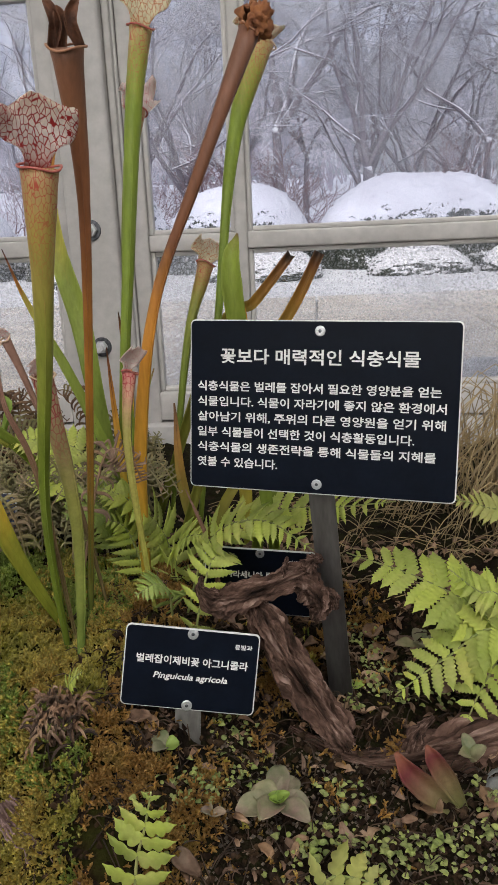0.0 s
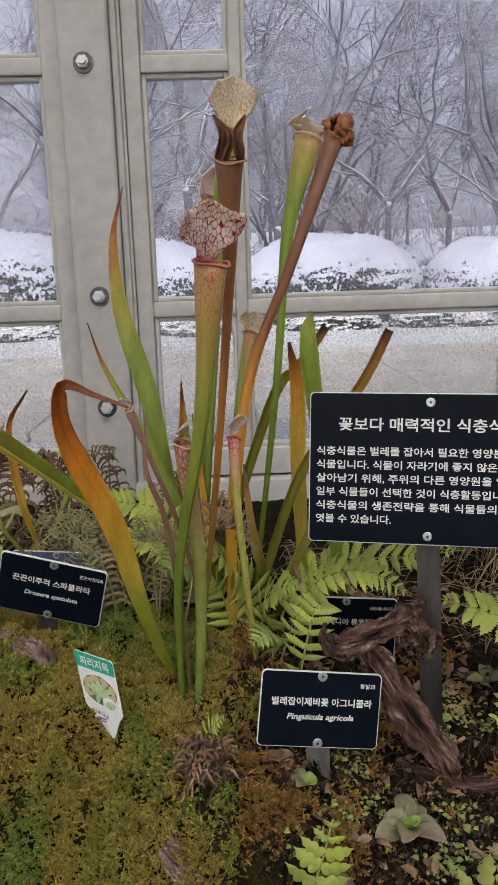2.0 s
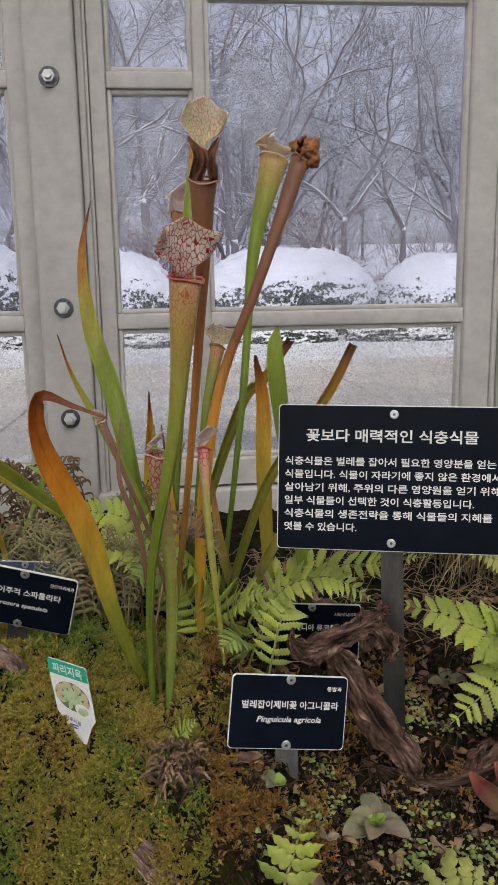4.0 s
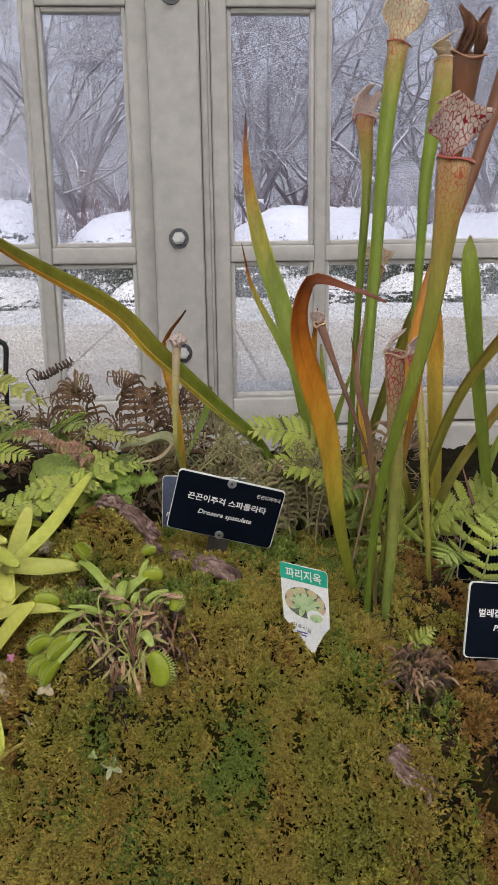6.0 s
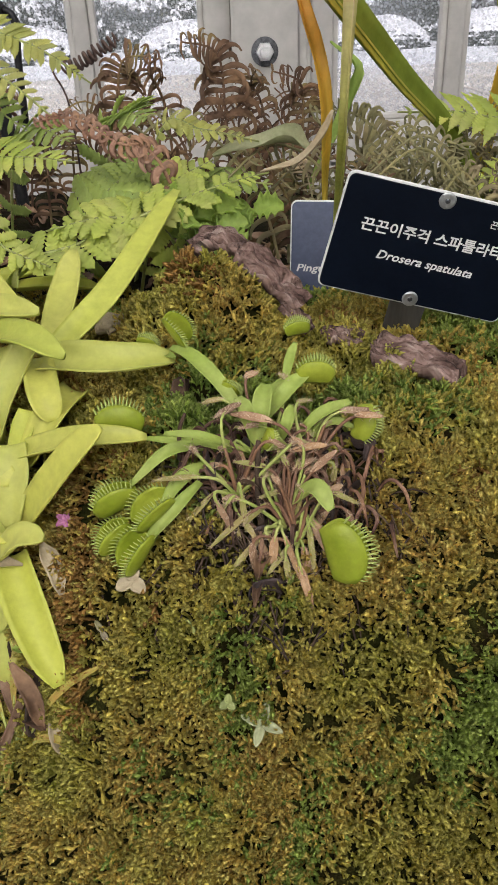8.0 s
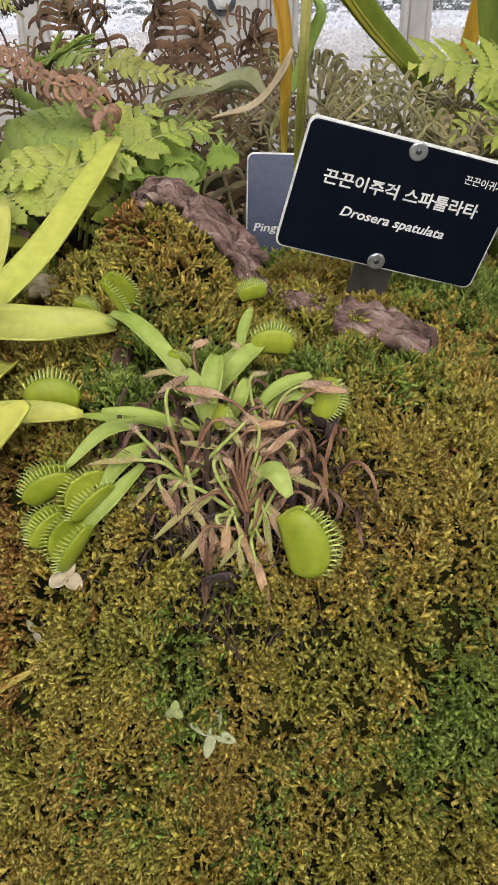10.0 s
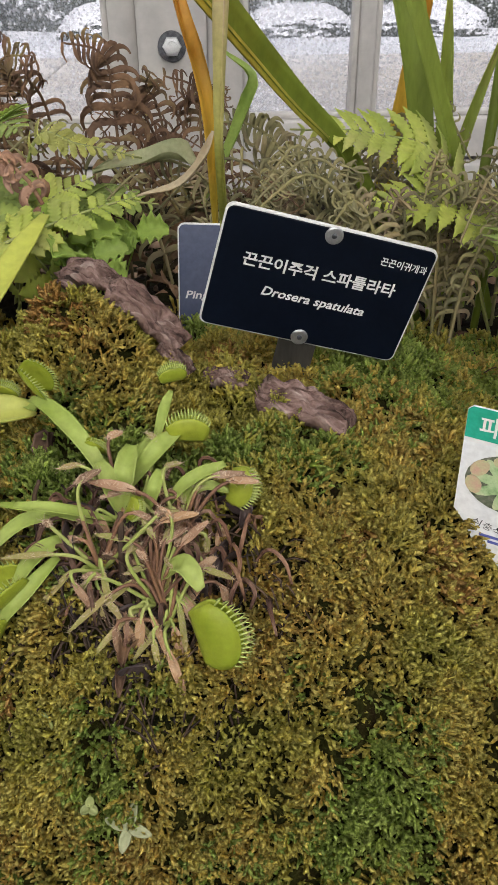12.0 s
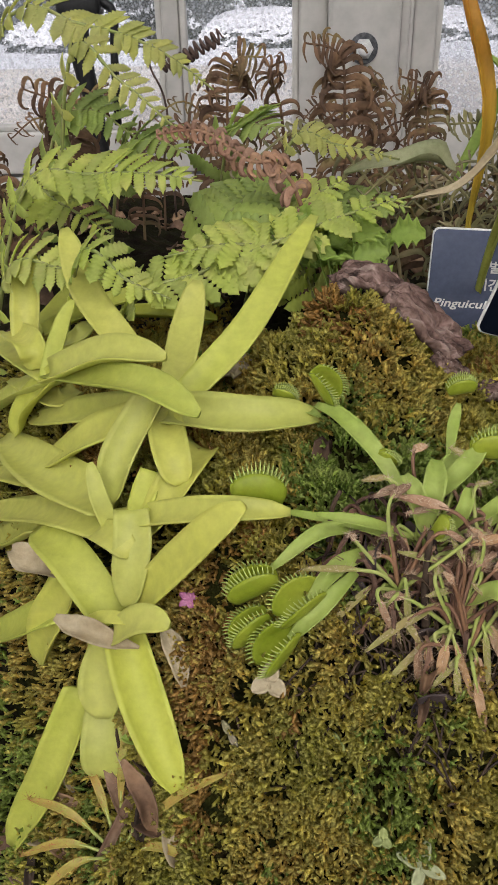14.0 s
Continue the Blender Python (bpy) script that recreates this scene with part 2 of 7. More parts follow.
def curve(pts, n):
    """Catmull-Rom samples through pts."""
    p = [V(q) for q in pts]
    p = [2 * p[0] - p[1]] + p + [2 * p[-1] - p[-2]]
    out = []
    for i in range(n):
        s = i / (n - 1) * (len(p) - 3)
        k = min(int(s), len(p) - 4)
        t = s - k
        a, b, c, d = p[k:k + 4]
        out.append(0.5 * (2 * b + (c - a) * t + (2 * a - 5 * b + 4 * c - d) * t * t + (3 * b - a - 3 * c + d) * t ** 3))
    return out


def at_list(vals, s):
    k = s * (len(vals) - 1)
    i = min(int(k), len(vals) - 2)
    return vals[i] + (vals[i + 1] - vals[i]) * (k - i) if len(vals) > 1 else vals[0]


def frames_along(ps, face):
    face = V(face).normalized()
    res = []
    for i, p in enumerate(ps):
        t = (ps[min(i + 1, len(ps) - 1)] - ps[max(i - 1, 0)])
        t = t.normalized() if t.length > 1e-9 else V(0, 0, 1)
        side = t.cross(face)
        if side.length < 1e-3:
            side = t.cross(V(0.3, 0.5, 0.8))
        side.normalize()
        res.append((p, t, side, side.cross(t).normalized()))
    return res


def sweep(geo, pts, section, face=(0, -1, 0.3), n=16, a0=0.0, a1=1.0):
    """A closed section(s) -> [(u, v)...] carried along pts; u to the side, v along the face."""
    fr = frames_along(curve(pts, n), face)
    vs, al, m = [], [], 0
    for i, (p, t, sd, up) in enumerate(fr):
        s = i / (n - 1)
        ring = section(s)
        m = len(ring)
        vs += [p + sd * u + up * w for u, w in ring]
        al += [a0 + (a1 - a0) * s] * m
    fs = [(i * m + j, i * m + (j + 1) % m, (i + 1) * m + (j + 1) % m, (i + 1) * m + j) for i in range(n - 1) for j in range(m)]
    fs += [tuple(range(m))[::-1], tuple(range((n - 1) * m, n * m))]
    geo.add(vs, fs, al)
    return fr


def circle(r, m=8, flat=1.0):
    return [(r * math.cos(2 * math.pi * k / m), r * flat * math.sin(2 * math.pi * k / m)) for k in range(m)]


def tube(geo, pts, radii, m=8, n=16, face=(0, -1, 0.3), a0=0.0, a1=1.0):
    return sweep(geo, pts, lambda s: circle(max(at_list(radii, s), 1e-4), m), face, n, a0, a1)


def blade(geo, pts, widths, thick=0.0012, cup=0.15, face=(0, -1, 0.3), n=18, wave=0.0, ph=0.0, keel=0.0, k=4):
    """A strap leaf with a cupped section; widths are full widths."""

    def sec(s):
        w = max(at_list(widths, s), 0.0006) / 2
        top, bot = [], []
        for i in range(-k, k + 1):
            u = i / k
            v = cup * w * (u * u) * 2 + wave * w * math.sin(9 * s + ph + 2 * u) * u - keel * w * (1 - abs(u))
            h = thick * (1 - 0.75 * u * u) * min(1, w / thick)
            top.append((u * w, v + h / 2))
            bot.append((u * w, v - h / 2))
        return top + bot[::-1]
    return sweep(geo, pts, sec, face, n)


def sheet(geo, fn, nu, ns, thick):
    """A thin closed solid over fn(u, s) with u in -1..1 and s in 0..1."""
    g = [[V(fn(-1 + 2 * i / nu, j / ns)) for i in range(nu + 1)] for j in range(ns + 1)]
    vs, al = [], []
    for side in (1, -1):
        for j in range(ns + 1):
            for i in range(nu + 1):
                du = g[j][min(i + 1, nu)] - g[j][max(i - 1, 0)]
                ds = g[min(j + 1, ns)][i] - g[max(j - 1, 0)][i]
                nrm = du.cross(ds)
                nrm = nrm.normalized() if nrm.length > 1e-12 else V(0, 0, 1)
                vs.append(g[j][i] + nrm * thick * 0.5 * side)
                al.append(j / ns)
    o, w = (nu + 1) * (ns + 1), nu + 1
    fs = []
    for j in range(ns):
        for i in range(nu):
            q = (j * w + i, j * w + i + 1, (j + 1) * w + i + 1, (j + 1) * w + i)
            fs += [q, tuple(x + o for x in q[::-1])]
    edge = [i for i in range(nu + 1)] + [j * w + nu for j in range(1, ns + 1)] + [ns * w + i for i in range(nu - 1, -1, -1)] + [j * w for j in range(ns - 1, 0, -1)]
    for a, b in zip(edge, edge[1:] + edge[:1]):
        fs.append((b, a, a + o, b + o))
    geo.add(vs, fs, al)


def smooth_step(x, a, b):
    s = min(1.0, max(0.0, (x - a) / (b - a)))
    return s * s * (3 - 2 * s)


def profile(y, pts):
    for (y0, z0), (y1, z1) in zip(pts, pts[1:]):
        if y <= y1:
            return z0 + (z1 - z0) * (y - y0) / (y1 - y0)
    return pts[-1][1]


LEFT_BED = [(0.0, -0.6), (0.45, -0.25), (0.56, -0.10), (0.60, -0.04), (0.642, 0.012), (0.674, 0.058), (0.70, 0.095), (0.732, 0.132), (0.763, 0.147), (0.86, 0.155), (1.0, 0.15), (1.25, 0.10), (1.8, 0.065)]
MID_BED = [(0.0, -0.6), (0.45, -0.22), (0.56, -0.06), (0.62, 0.03), (0.644, 0.066), (0.70, 0.10), (0.78, 0.117), (0.81, 0.13), (0.9, 0.13), (1.0, 0.115), (1.2, 0.085), (1.8, 0.06)]
RIGHT_BED = [(0.0, -0.6), (0.45, -0.07), (0.64, 0.032), (0.75, 0.052), (0.85, 0.074), (0.9, 0.086), (1.05, 0.09), (1.3, 0.075), (1.8, 0.06)]


def bed(x, y):
    """The height of the planted bank: a steep mossy front, a level back, a hummock by the bark."""
    d = max(0.0, -0.46 - x)
    d = min(d, 0.25)
    ys = y - (0.15 * d + 3.5 * d * d)
    a, b = smooth_step(x, -0.34, -0.22), smooth_step(x, -0.16, -0.02)
    z = profile(ys, LEFT_BED) * (1 - a) + profile(ys, MID_BED) * a
    z = z * (1 - b) + profile(ys, RIGHT_BED) * b
    z += 0.052 * math.exp(-(((x + 0.478) / 0.036) ** 2 + ((y - 0.848) / 0.030) ** 2))
    z -= 0.024 * math.exp(-(((x + 0.297) / 0.022) ** 2 + ((y - 0.728) / 0.020) ** 2))
    z += 0.02 * math.exp(-(((x + 0.208) / 0.03) ** 2 + ((y - 0.69) / 0.026) ** 2))
    return z


def ground_z(x, y):
    return bed(x, y) + 0.010 * noise.noise((x * 22, y * 22, 1.7)) + 0.007 * noise.noise((x * 60, y * 60, 4.2)) + 0.0035 * noise.noise((x * 150, y * 150, 8.1))


def on_bed(x, y, h=0.0):
    return V(x, y, ground_z(x, y) + h)


rnd = random.Random(7)

# ---- the setting ----
Y_WIN = 1.645


def built(name, boxes, material, label, category, b=0.003, kind="structure"):
    g = Geo()
    for c, s in boxes:
        box(g, c, s, b)
    return tagged(part(name, g, material), label, category, kind=kind)


# planted bed, one sheet down to the floor of the house
gx = np.arange(-1.5, 1.2, 0.007)
gy = np.concatenate([np.arange(0.02, 0.5, 0.03), np.arange(0.5, 1.0, 0.006), np.arange(1.0, 1.6, 0.012), [1.6]])
geo = Geo()
geo.v = [(x, y, ground_z(x, y) if y > 0.05 else -0.6) for y in gy for x in gx]
W = len(gx)
geo.f = [(j * W + i, j * W + i + 1, (j + 1) * W + i + 1, (j + 1) * W + i) for j in range(len(gy) - 1) for i in range(W - 1)]
geo.a = [0.0] * len(geo.v)
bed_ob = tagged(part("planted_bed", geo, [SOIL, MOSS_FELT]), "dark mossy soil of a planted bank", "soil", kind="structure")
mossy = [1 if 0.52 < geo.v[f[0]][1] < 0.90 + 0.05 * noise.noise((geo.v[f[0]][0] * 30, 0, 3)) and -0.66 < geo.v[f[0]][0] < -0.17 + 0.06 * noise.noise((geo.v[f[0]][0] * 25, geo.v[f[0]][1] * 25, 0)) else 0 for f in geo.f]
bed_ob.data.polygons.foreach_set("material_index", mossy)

# window wall: two glazed doors fixed to a bolted middle post
post = tagged(new("door_post"), "white painted wooden post with steel bolts", "post", kind="structure")
g = Geo()
box(g, (-0.405, Y_WIN - 0.0065, 1.25), (0.090, 0.073, 2.5), 0.006)
part("post_body", g, WHITE_PAINT, post)
g = Geo()
box(g, (-0.353, Y_WIN + 0.002, 1.25), (0.012, 0.05, 2.5), 0.003)
box(g, (-0.344, Y_WIN + 0.010, 1.25), (0.006, 0.05, 2.5), 0.002)
part("stop_bead", g, WHITE_PAINT, post)
g = Geo()
box(g, (-0.402, Y_WIN + 0.045, 1.25), (0.13, 0.02, 2.5), 0.002)
part("backing_board", g, WHITE_PAINT, post)


ZINC = mat("zinc_nut", [(0.55, 0.55, 0.56), (0.72, 0.72, 0.73)], 200, 0.45, 0.2, metal=0.55)


def bolt(x, z):
    y = Y_WIN - 0.043
    e = part("bolt", Geo(), STEEL, post)
    g = Geo()
    tube(g, [(x, y, z), (x, y - 0.0025, z)], [0.0185, 0.0180], 24, 2, (0, 0, 1))
    part("washer", g, DARK_STEEL, e, "dark steel washer", False)
    g = Geo()
    tube(g, [(x, y - 0.002, z), (x, y - 0.013, z)], [0.0125, 0.0125, 0.0112], 6, 4, (0, 0, 1))
    tube(g, [(x, y - 0.012, z), (x, y - 0.022, z)], [0.0070, 0.0066], 14, 2, (0, 0, 1))
    part("nut", g, ZINC, e, "steel nut on a threaded end", False)


def glazed_door(name, sign, x_edge, n0, n1, w0, w1, label):
    """One door leaf: stiles, rails, glazing bars and panes; x_edge is its edge at the post, sign the way it runs."""
    d = tagged(new(name), label, "door", kind="structure")
    X = lambda u: x_edge + sign * u

    def bar(nm, u0, u1, z0, z1, dep=0.045, off=0.0):
        g = Geo()
        box(g, ((X(u0) + X(u1)) / 2, Y_WIN + 0.012 + off, (z0 + z1) / 2), (abs(u1 - u0), dep, z1 - z0), 0.004)
        part(nm, g, WHITE_PAINT, d)
    def trim(u0, u1, z0, z1):
        g = Geo()
        w = 0.009
        for a, b, c, e in ((u0 - w, u0, z0 - w, z1 + w), (u1, u1 + w, z0 - w, z1 + w), (u0, u1, z0 - w, z0), (u0, u1, z1, z1 + w)):
            box(g, ((X(a) + X(b)) / 2, Y_WIN + 0.012, (c + e) / 2), (abs(b - a), 0.022, e - c), 0.003)
        part("glazing_bead", g, WHITE_PAINT, d)
    end, k = w1 + 0.066, 0.009
    bar("stile", 0.0, n0 - k, 0.0, 2.3)
    bar("stile", w1 + k, end, 0.0, 2.3)
    bar("rail", n0 - k, w1 + k, 0.115, 0.179 - k, 0.05)
    bar("rail", n0 - k, w1 + k, 2.2 + k, 2.3)
    bar("glazing_bar", n1 + k, w0 - k, 0.179 - k, 2.2 + k, 0.036)
    bar("glazing_bar", n0 - k, n1 + k, 0.425 + k, 0.473 - k, 0.036)
    bar("glazing_bar", w0 - k, w1 + k, 0.425 + k, 0.473 - k, 0.036)
    bar("glazing_bar", n0 - k, n1 + k, 0.866 + k, 0.914 - k, 0.036)
    bar("glazing_bar", w0 - k, w1 + k, 1.03 + k, 1.08 - k, 0.036)
    bar("glazing_bar", n0 - k, n1 + k, 1.40 + k, 1.44 - k, 0.036)
    for u0, u1, z0, z1, low in ((n0, n1, 0.179, 0.425, 1), (w0, w1, 0.179, 0.425, 1), (n0, n1, 0.473, 0.866, 0), (w0, w1, 0.473, 1.03, 0), (n0, n1, 0.914, 1.40, 0), (w0, w1, 1.08, 2.2, 0), (n0, n1, 1.44, 2.2, 0)):
        trim(u0, u1, z0, z1)
        g = Geo()
        box(g, ((X(u0) + X(u1)) / 2, Y_WIN + 0.018, (z0 + z1) / 2), (u1 - u0 + 0.004, 0.004, z1 - z0 + 0.004))
        p = part("pane", g, GLASS_LOW if low else GLASS_TOP, d, "pane beaded with condensation" if low else "clear window pane", False)
        p.visible_shadow = False
    return d


for z in (0.267, 0.478, 0.884, 1.30, 1.72):
    bolt(-0.406, z)
glazed_door("door_1", 1, -0.340, 0.039, 0.182, 0.222, 0.717, "white painted glazed door with condensation on its panes")
glazed_door("door_2", -1, -0.450, 0.046, 0.186, 0.226, 0.722, "white painted glazed door with condensation on its panes")
built("sill_wall", [((0.0, Y_WIN + 0.02, -0.25), (5.0, 0.12, 0.72))], WHITE_PAINT, "white painted low wall under the doors", "wall")
g = Geo()
for xx in (0.449, -1.244):
    box(g, (xx, Y_WIN + 0.01, 1.2), (0.010, 0.05, 2.4), 0.002)
tagged(part("trim", g, WHITE_PAINT), "white painted cover strip", "trim", kind="structure")
built("wall_north", [((1.73, Y_WIN + 0.02, 1.2), (2.54, 0.12, 2.4)), ((-1.88, Y_WIN + 0.02, 1.2), (1.25, 0.12, 2.4)), ((0.25, Y_WIN + 0.02, 2.56), (5.5, 0.12, 0.5))], PLAIN_WALL, "plain pale wall beside the glazing", "wall")
# Unseen walls: glazing added above the dado to light the bed's front.
for nm, c0, c1 in (("wall_west", (-2.5, -3.4), (-2.5, 1.6)), ("wall_east", (3.0, -3.4), (3.0, 1.6)), ("wall_south", (-2.5, -3.4), (3.0, -3.4))):
    w = thing(nm, "unseen low plastered wall, glazed above to let in front light", "wall", kind="structure")
    along_x = c0[1] == c1[1]
    mx, my, ln = (c0[0] + c1[0]) / 2, (c0[1] + c1[1]) / 2, max(abs(c1[0] - c0[0]), abs(c1[1] - c0[1]))
    size = lambda a, b, c: (a, b, c) if along_x else (b, a, c)
    g = Geo()
    box(g, (mx, my, 0.15), size(ln, 0.12, 1.6), 0.004)
    part("dado", g, PLAIN_WALL, w)
    g = Geo()
    for k in range(7):
        o = (k / 6 - 0.5) * (ln - 0.06)
        box(g, (mx + (o if along_x else 0), my + (0 if along_x else o), 1.88), size(0.06, 0.07, 1.85), 0.004)
    box(g, (mx, my, 1.9), size(ln, 0.05, 0.05), 0.004)
    part("glazing_bars", g, WHITE_PAINT, w)
    g = Geo()
    box(g, (mx, my, 1.88), size(ln, 0.006, 1.85))
    pane = part("glazing", g, GLASS_ROOF, w, "unseen clear panes added to let light in", False)
    pane.visible_shadow = False
built("floor", [((0.25, -0.9, -0.64), (5.6, 5.1, 0.08))], FLOOR, "plain grey stone floor", "floor")
g = Geo()
for i in range(7):
    box(g, (-2.4 + 0.88 * i, -0.9, 2.84), (0.07, 5.1, 0.10), 0.004)
for yy in (-3.3, -1.7, 0.0, 1.6):
    box(g, (0.25, yy, 2.84), (5.5, 0.07, 0.09), 0.004)
tagged(part("ceiling", g, WHITE_PAINT), "white painted bars of a glass roof", "ceiling", kind="structure")
g = Geo()
box(g, (0.25, -0.9, 2.91), (5.6, 5.1, 0.006))
roof = tagged(part("glass_roof", g, GLASS_ROOF, None, smooth=False), "clear glass roof panes", "roof", kind="structure")
roof.visible_shadow = False

# ---- outside: snow, paving, clipped shrubs, bare winter wood ----
Z_OUT = -0.30


def out_z(x, y):
    """The open ground: level by the house, rising to a wooded slope."""
    z = Z_OUT + 0.025 * noise.noise((x * 0.8, y * 0.8, 0))
    if -2.56 < x < 3.06 and -3.46 < y < 1.72:
        return -0.80
    z += 3.4 * smooth_step(y, 22, 70) + 6 * smooth_step(y, 50, 160)
    return z + 0.3 * noise.noise((x * 0.08, y * 0.08, 3)) * smooth_step(y, 14, 30)


gx = np.sort(np.concatenate([np.arange(-120, -16, 8), np.arange(-16, 16, 0.5), np.arange(16, 121, 8), [-2.57, -2.55, 3.05, 3.07]]))
gy = np.concatenate([np.arange(-120, -8, 8), np.arange(-8, -3.5, 0.75), [-3.47, -3.45, 1.70], np.arange(1.75, 20, 0.45), np.arange(20, 80, 2.5), np.arange(80, 400, 20)])
geo = Geo()
geo.v = [(x, y, out_z(x, y)) for y in gy for x in gx]
W = len(gx)
geo.f = [(j * W + i, j * W + i + 1, (j + 1) * W + i + 1, (j + 1) * W + i) for j in range(len(gy) - 1) for i in range(W - 1)]
geo.a = [0.0] * len(geo.v)
tagged(part("ground", geo, SNOW), "snow-covered ground outside", "snow", kind="structure")
g = Geo()
for i in range(30):
    for j in range(6):
        box(g, (-18 + 1.2 * i + 0.6, 4.4 + 0.72 * j, Z_OUT + 0.03), (1.18, 0.70, 0.06), 0.006)
tagged(part("pavement", g, PAVING), "wet paving slabs cleared of snow", "paving", kind="structure")


def dome(name, x, y, rx, ry, h, label, group, seed, fine=1.0, material=None):
    """A clipped round shrub: an uneven leafy dome with snow on its crown."""
    g = Geo()
    nu, nv = 110, 44
    vs = []
    z0 = out_z(x, y) - 0.05
    for j in range(nv + 1):
        ph = j / nv * math.pi / 2 * 1.0
        for i in range(nu):
            th = 2 * math.pi * i / nu
            d = V(math.cos(th) * math.cos(ph) ** 0.75, math.sin(th) * math.cos(ph) ** 0.75, math.sin(ph) ** 0.85)
            k = 1 + 0.05 * noise.noise(d * 2 + V(seed, 0, 0)) + 0.02 * noise.noise(d * 9 + V(0, seed, 0)) + 0.040 * noise.noise(d * 24 + V(0, seed, 3))
            vs.append((x + rx * d.x * k, y + ry * d.y * k, z0 + h * d.z * k))
    fs = [(j * nu + i, j * nu + (i + 1) % nu, (j + 1) * nu + (i + 1) % nu, (j + 1) * nu + i) for j in range(nv) for i in range(nu)]
    g.add(vs, fs)
    return tagged(part(name, g, material or HEDGE, None), label, "shrub", group)


for i, (x, y, rx, ry, h) in enumerate([(-4.1, 15.0, 1.45, 1.2, 1.85), (-1.45, 15.2, 1.46, 1.2, 1.60), (1.9, 15.0, 1.92, 1.4, 1.66), (5.25, 15.3, 1.58, 1.3, 1.52), (8.6, 15.3, 1.6, 1.3, 1.6), (-7.2, 15.2, 1.5, 1.3, 1.6)]):
    dome("clipped_shrub", x, y, rx, ry, h, "dark rounded clipped shrub thickly capped with snow", "row of clipped shrubs", i * 3.1)
for i, (x, y, rx, h) in enumerate([(-0.05, 3.1, 0.42, 0.30), (0.75, 3.3, 0.5, 0.26), (-1.6, 3.2, 0.4, 0.22), (-0.8, 12.3, 0.9, 0.5), (1.6, 12.5, 0.8, 0.45), (3.4, 12.4, 0.9, 0.5), (-3.4, 12.4, 1.0, 0.5)]):
    dome("low_shrub", x, y, rx, rx * 0.8, h, "low shrub buried in fresh snow", "low shrubs by the path", 40 + i * 2.3)


def grow(geo, p, d, length, r, depth, rg, twig):
    """A limb that bends, tapers and forks."""
    n = 4 if depth > 2 else 3 if depth else 2
    pts = [p]
    for k in range(n):
        d = (d + V(rg.uniform(-.3, .3), rg.uniform(-.3, .3), rg.uniform(-.12, .16))).normalized()
        pts.append(pts[-1] + d * length / n)
    r1 = max(r * 0.62, twig)
    m = 6 if r > 0.05 else 4 if r > 0.02 else 3
    fr = frames_along(pts, (0.3, -1, 0.25))
    vs = []
    for i, (q, t, sd, up) in enumerate(fr):
        rr = r + (r1 - r) * i / n
        vs += [q + sd * u + up * w for u, w in circle(rr, m)]
    geo.add(vs, [(i * m + j, i * m + (j + 1) % m, (i + 1) * m + (j + 1) % m, (i + 1) * m + j) for i in range(n) for j in range(m)])
    if depth == 0:
        return
    kids = rg.choice((2, 3, 3)) if depth > 1 else rg.choice((5, 6, 7))
    for k in range(kids):
        i = n if k == 0 else rg.randint(1, n)
        sp = 0.4 if k == 0 else rg.uniform(0.7, 1.3)
        nd = (d + V(rg.uniform(-1, 1), rg.uniform(-1, 1), rg.uniform(-0.6, 0.45)) * sp).normalized()
        grow(geo, pts[i], nd, length * rg.uniform(0.64, 0.88), (r1 if k == 0 else r1 * 0.72), depth - 1, rg, twig)


tree_kinds = []
for sd in range(6):
    rg = random.Random(100 + sd)
    crown, stem = Geo(), Geo()
    hgt = rg.uniform(1.6, 2.8)
    tube(stem, [(0, 0, -0.4), (0.05, 0, hgt * 0.5), (0.0, 0.05, hgt)], [0.13, 0.10, 0.085], 8, 6)
    for k in range(rg.choice((3, 4))):
        a = rg.uniform(0, 6.28)
        grow(crown, V(0, 0.05, hgt - 0.05 * k), V(math.cos(a) * 0.6, math.sin(a) * 0.6, 1).normalized(), rg.uniform(2.1, 2.9), 0.075, 5, rg, 0.0065)
    t = tagged(new("bare_tree"), "bare winter tree with snow along its dark branches", "tree", "winter wood")
    part("trunk", stem, TREE, t)
    part("crown", crown, TREE, t, "bare forking branches lined with snow")
    tree_kinds.append(t)
rg = random.Random(5)
spots = [(1.4, 20.5), (-0.9, 22), (-3.2, 20), (6.6, 23), (-6.5, 23), (9.5, 26), (1.6, 27), (-9, 26), (5.0, 30), (-4.5, 30)]
spots += [(4.6, 22), (-2.6, 25), (7.8, 21.5), (-5.2, 24.5), (3.0, 25.5)] + [(rg.uniform(-20, 22), rg.uniform(27, 58)) for _ in range(22)]
for i, (x, y) in enumerate(spots):
    k = tree_kinds[i % 6]
    m = pose(x, y, out_z(x, y), 0, 0, rg.uniform(0, 360)) @ Matrix.Scale(1, 4)
    if i < 6:
        k.matrix_basis = m
        k.scale = (1,) * 3
        last = k
    else:
        last = copy_thing(k, m)
    s = rg.uniform(0.85, 1.2) * (1.35 if i < 2 else 0.95)
    last.scale = (s, s, s)

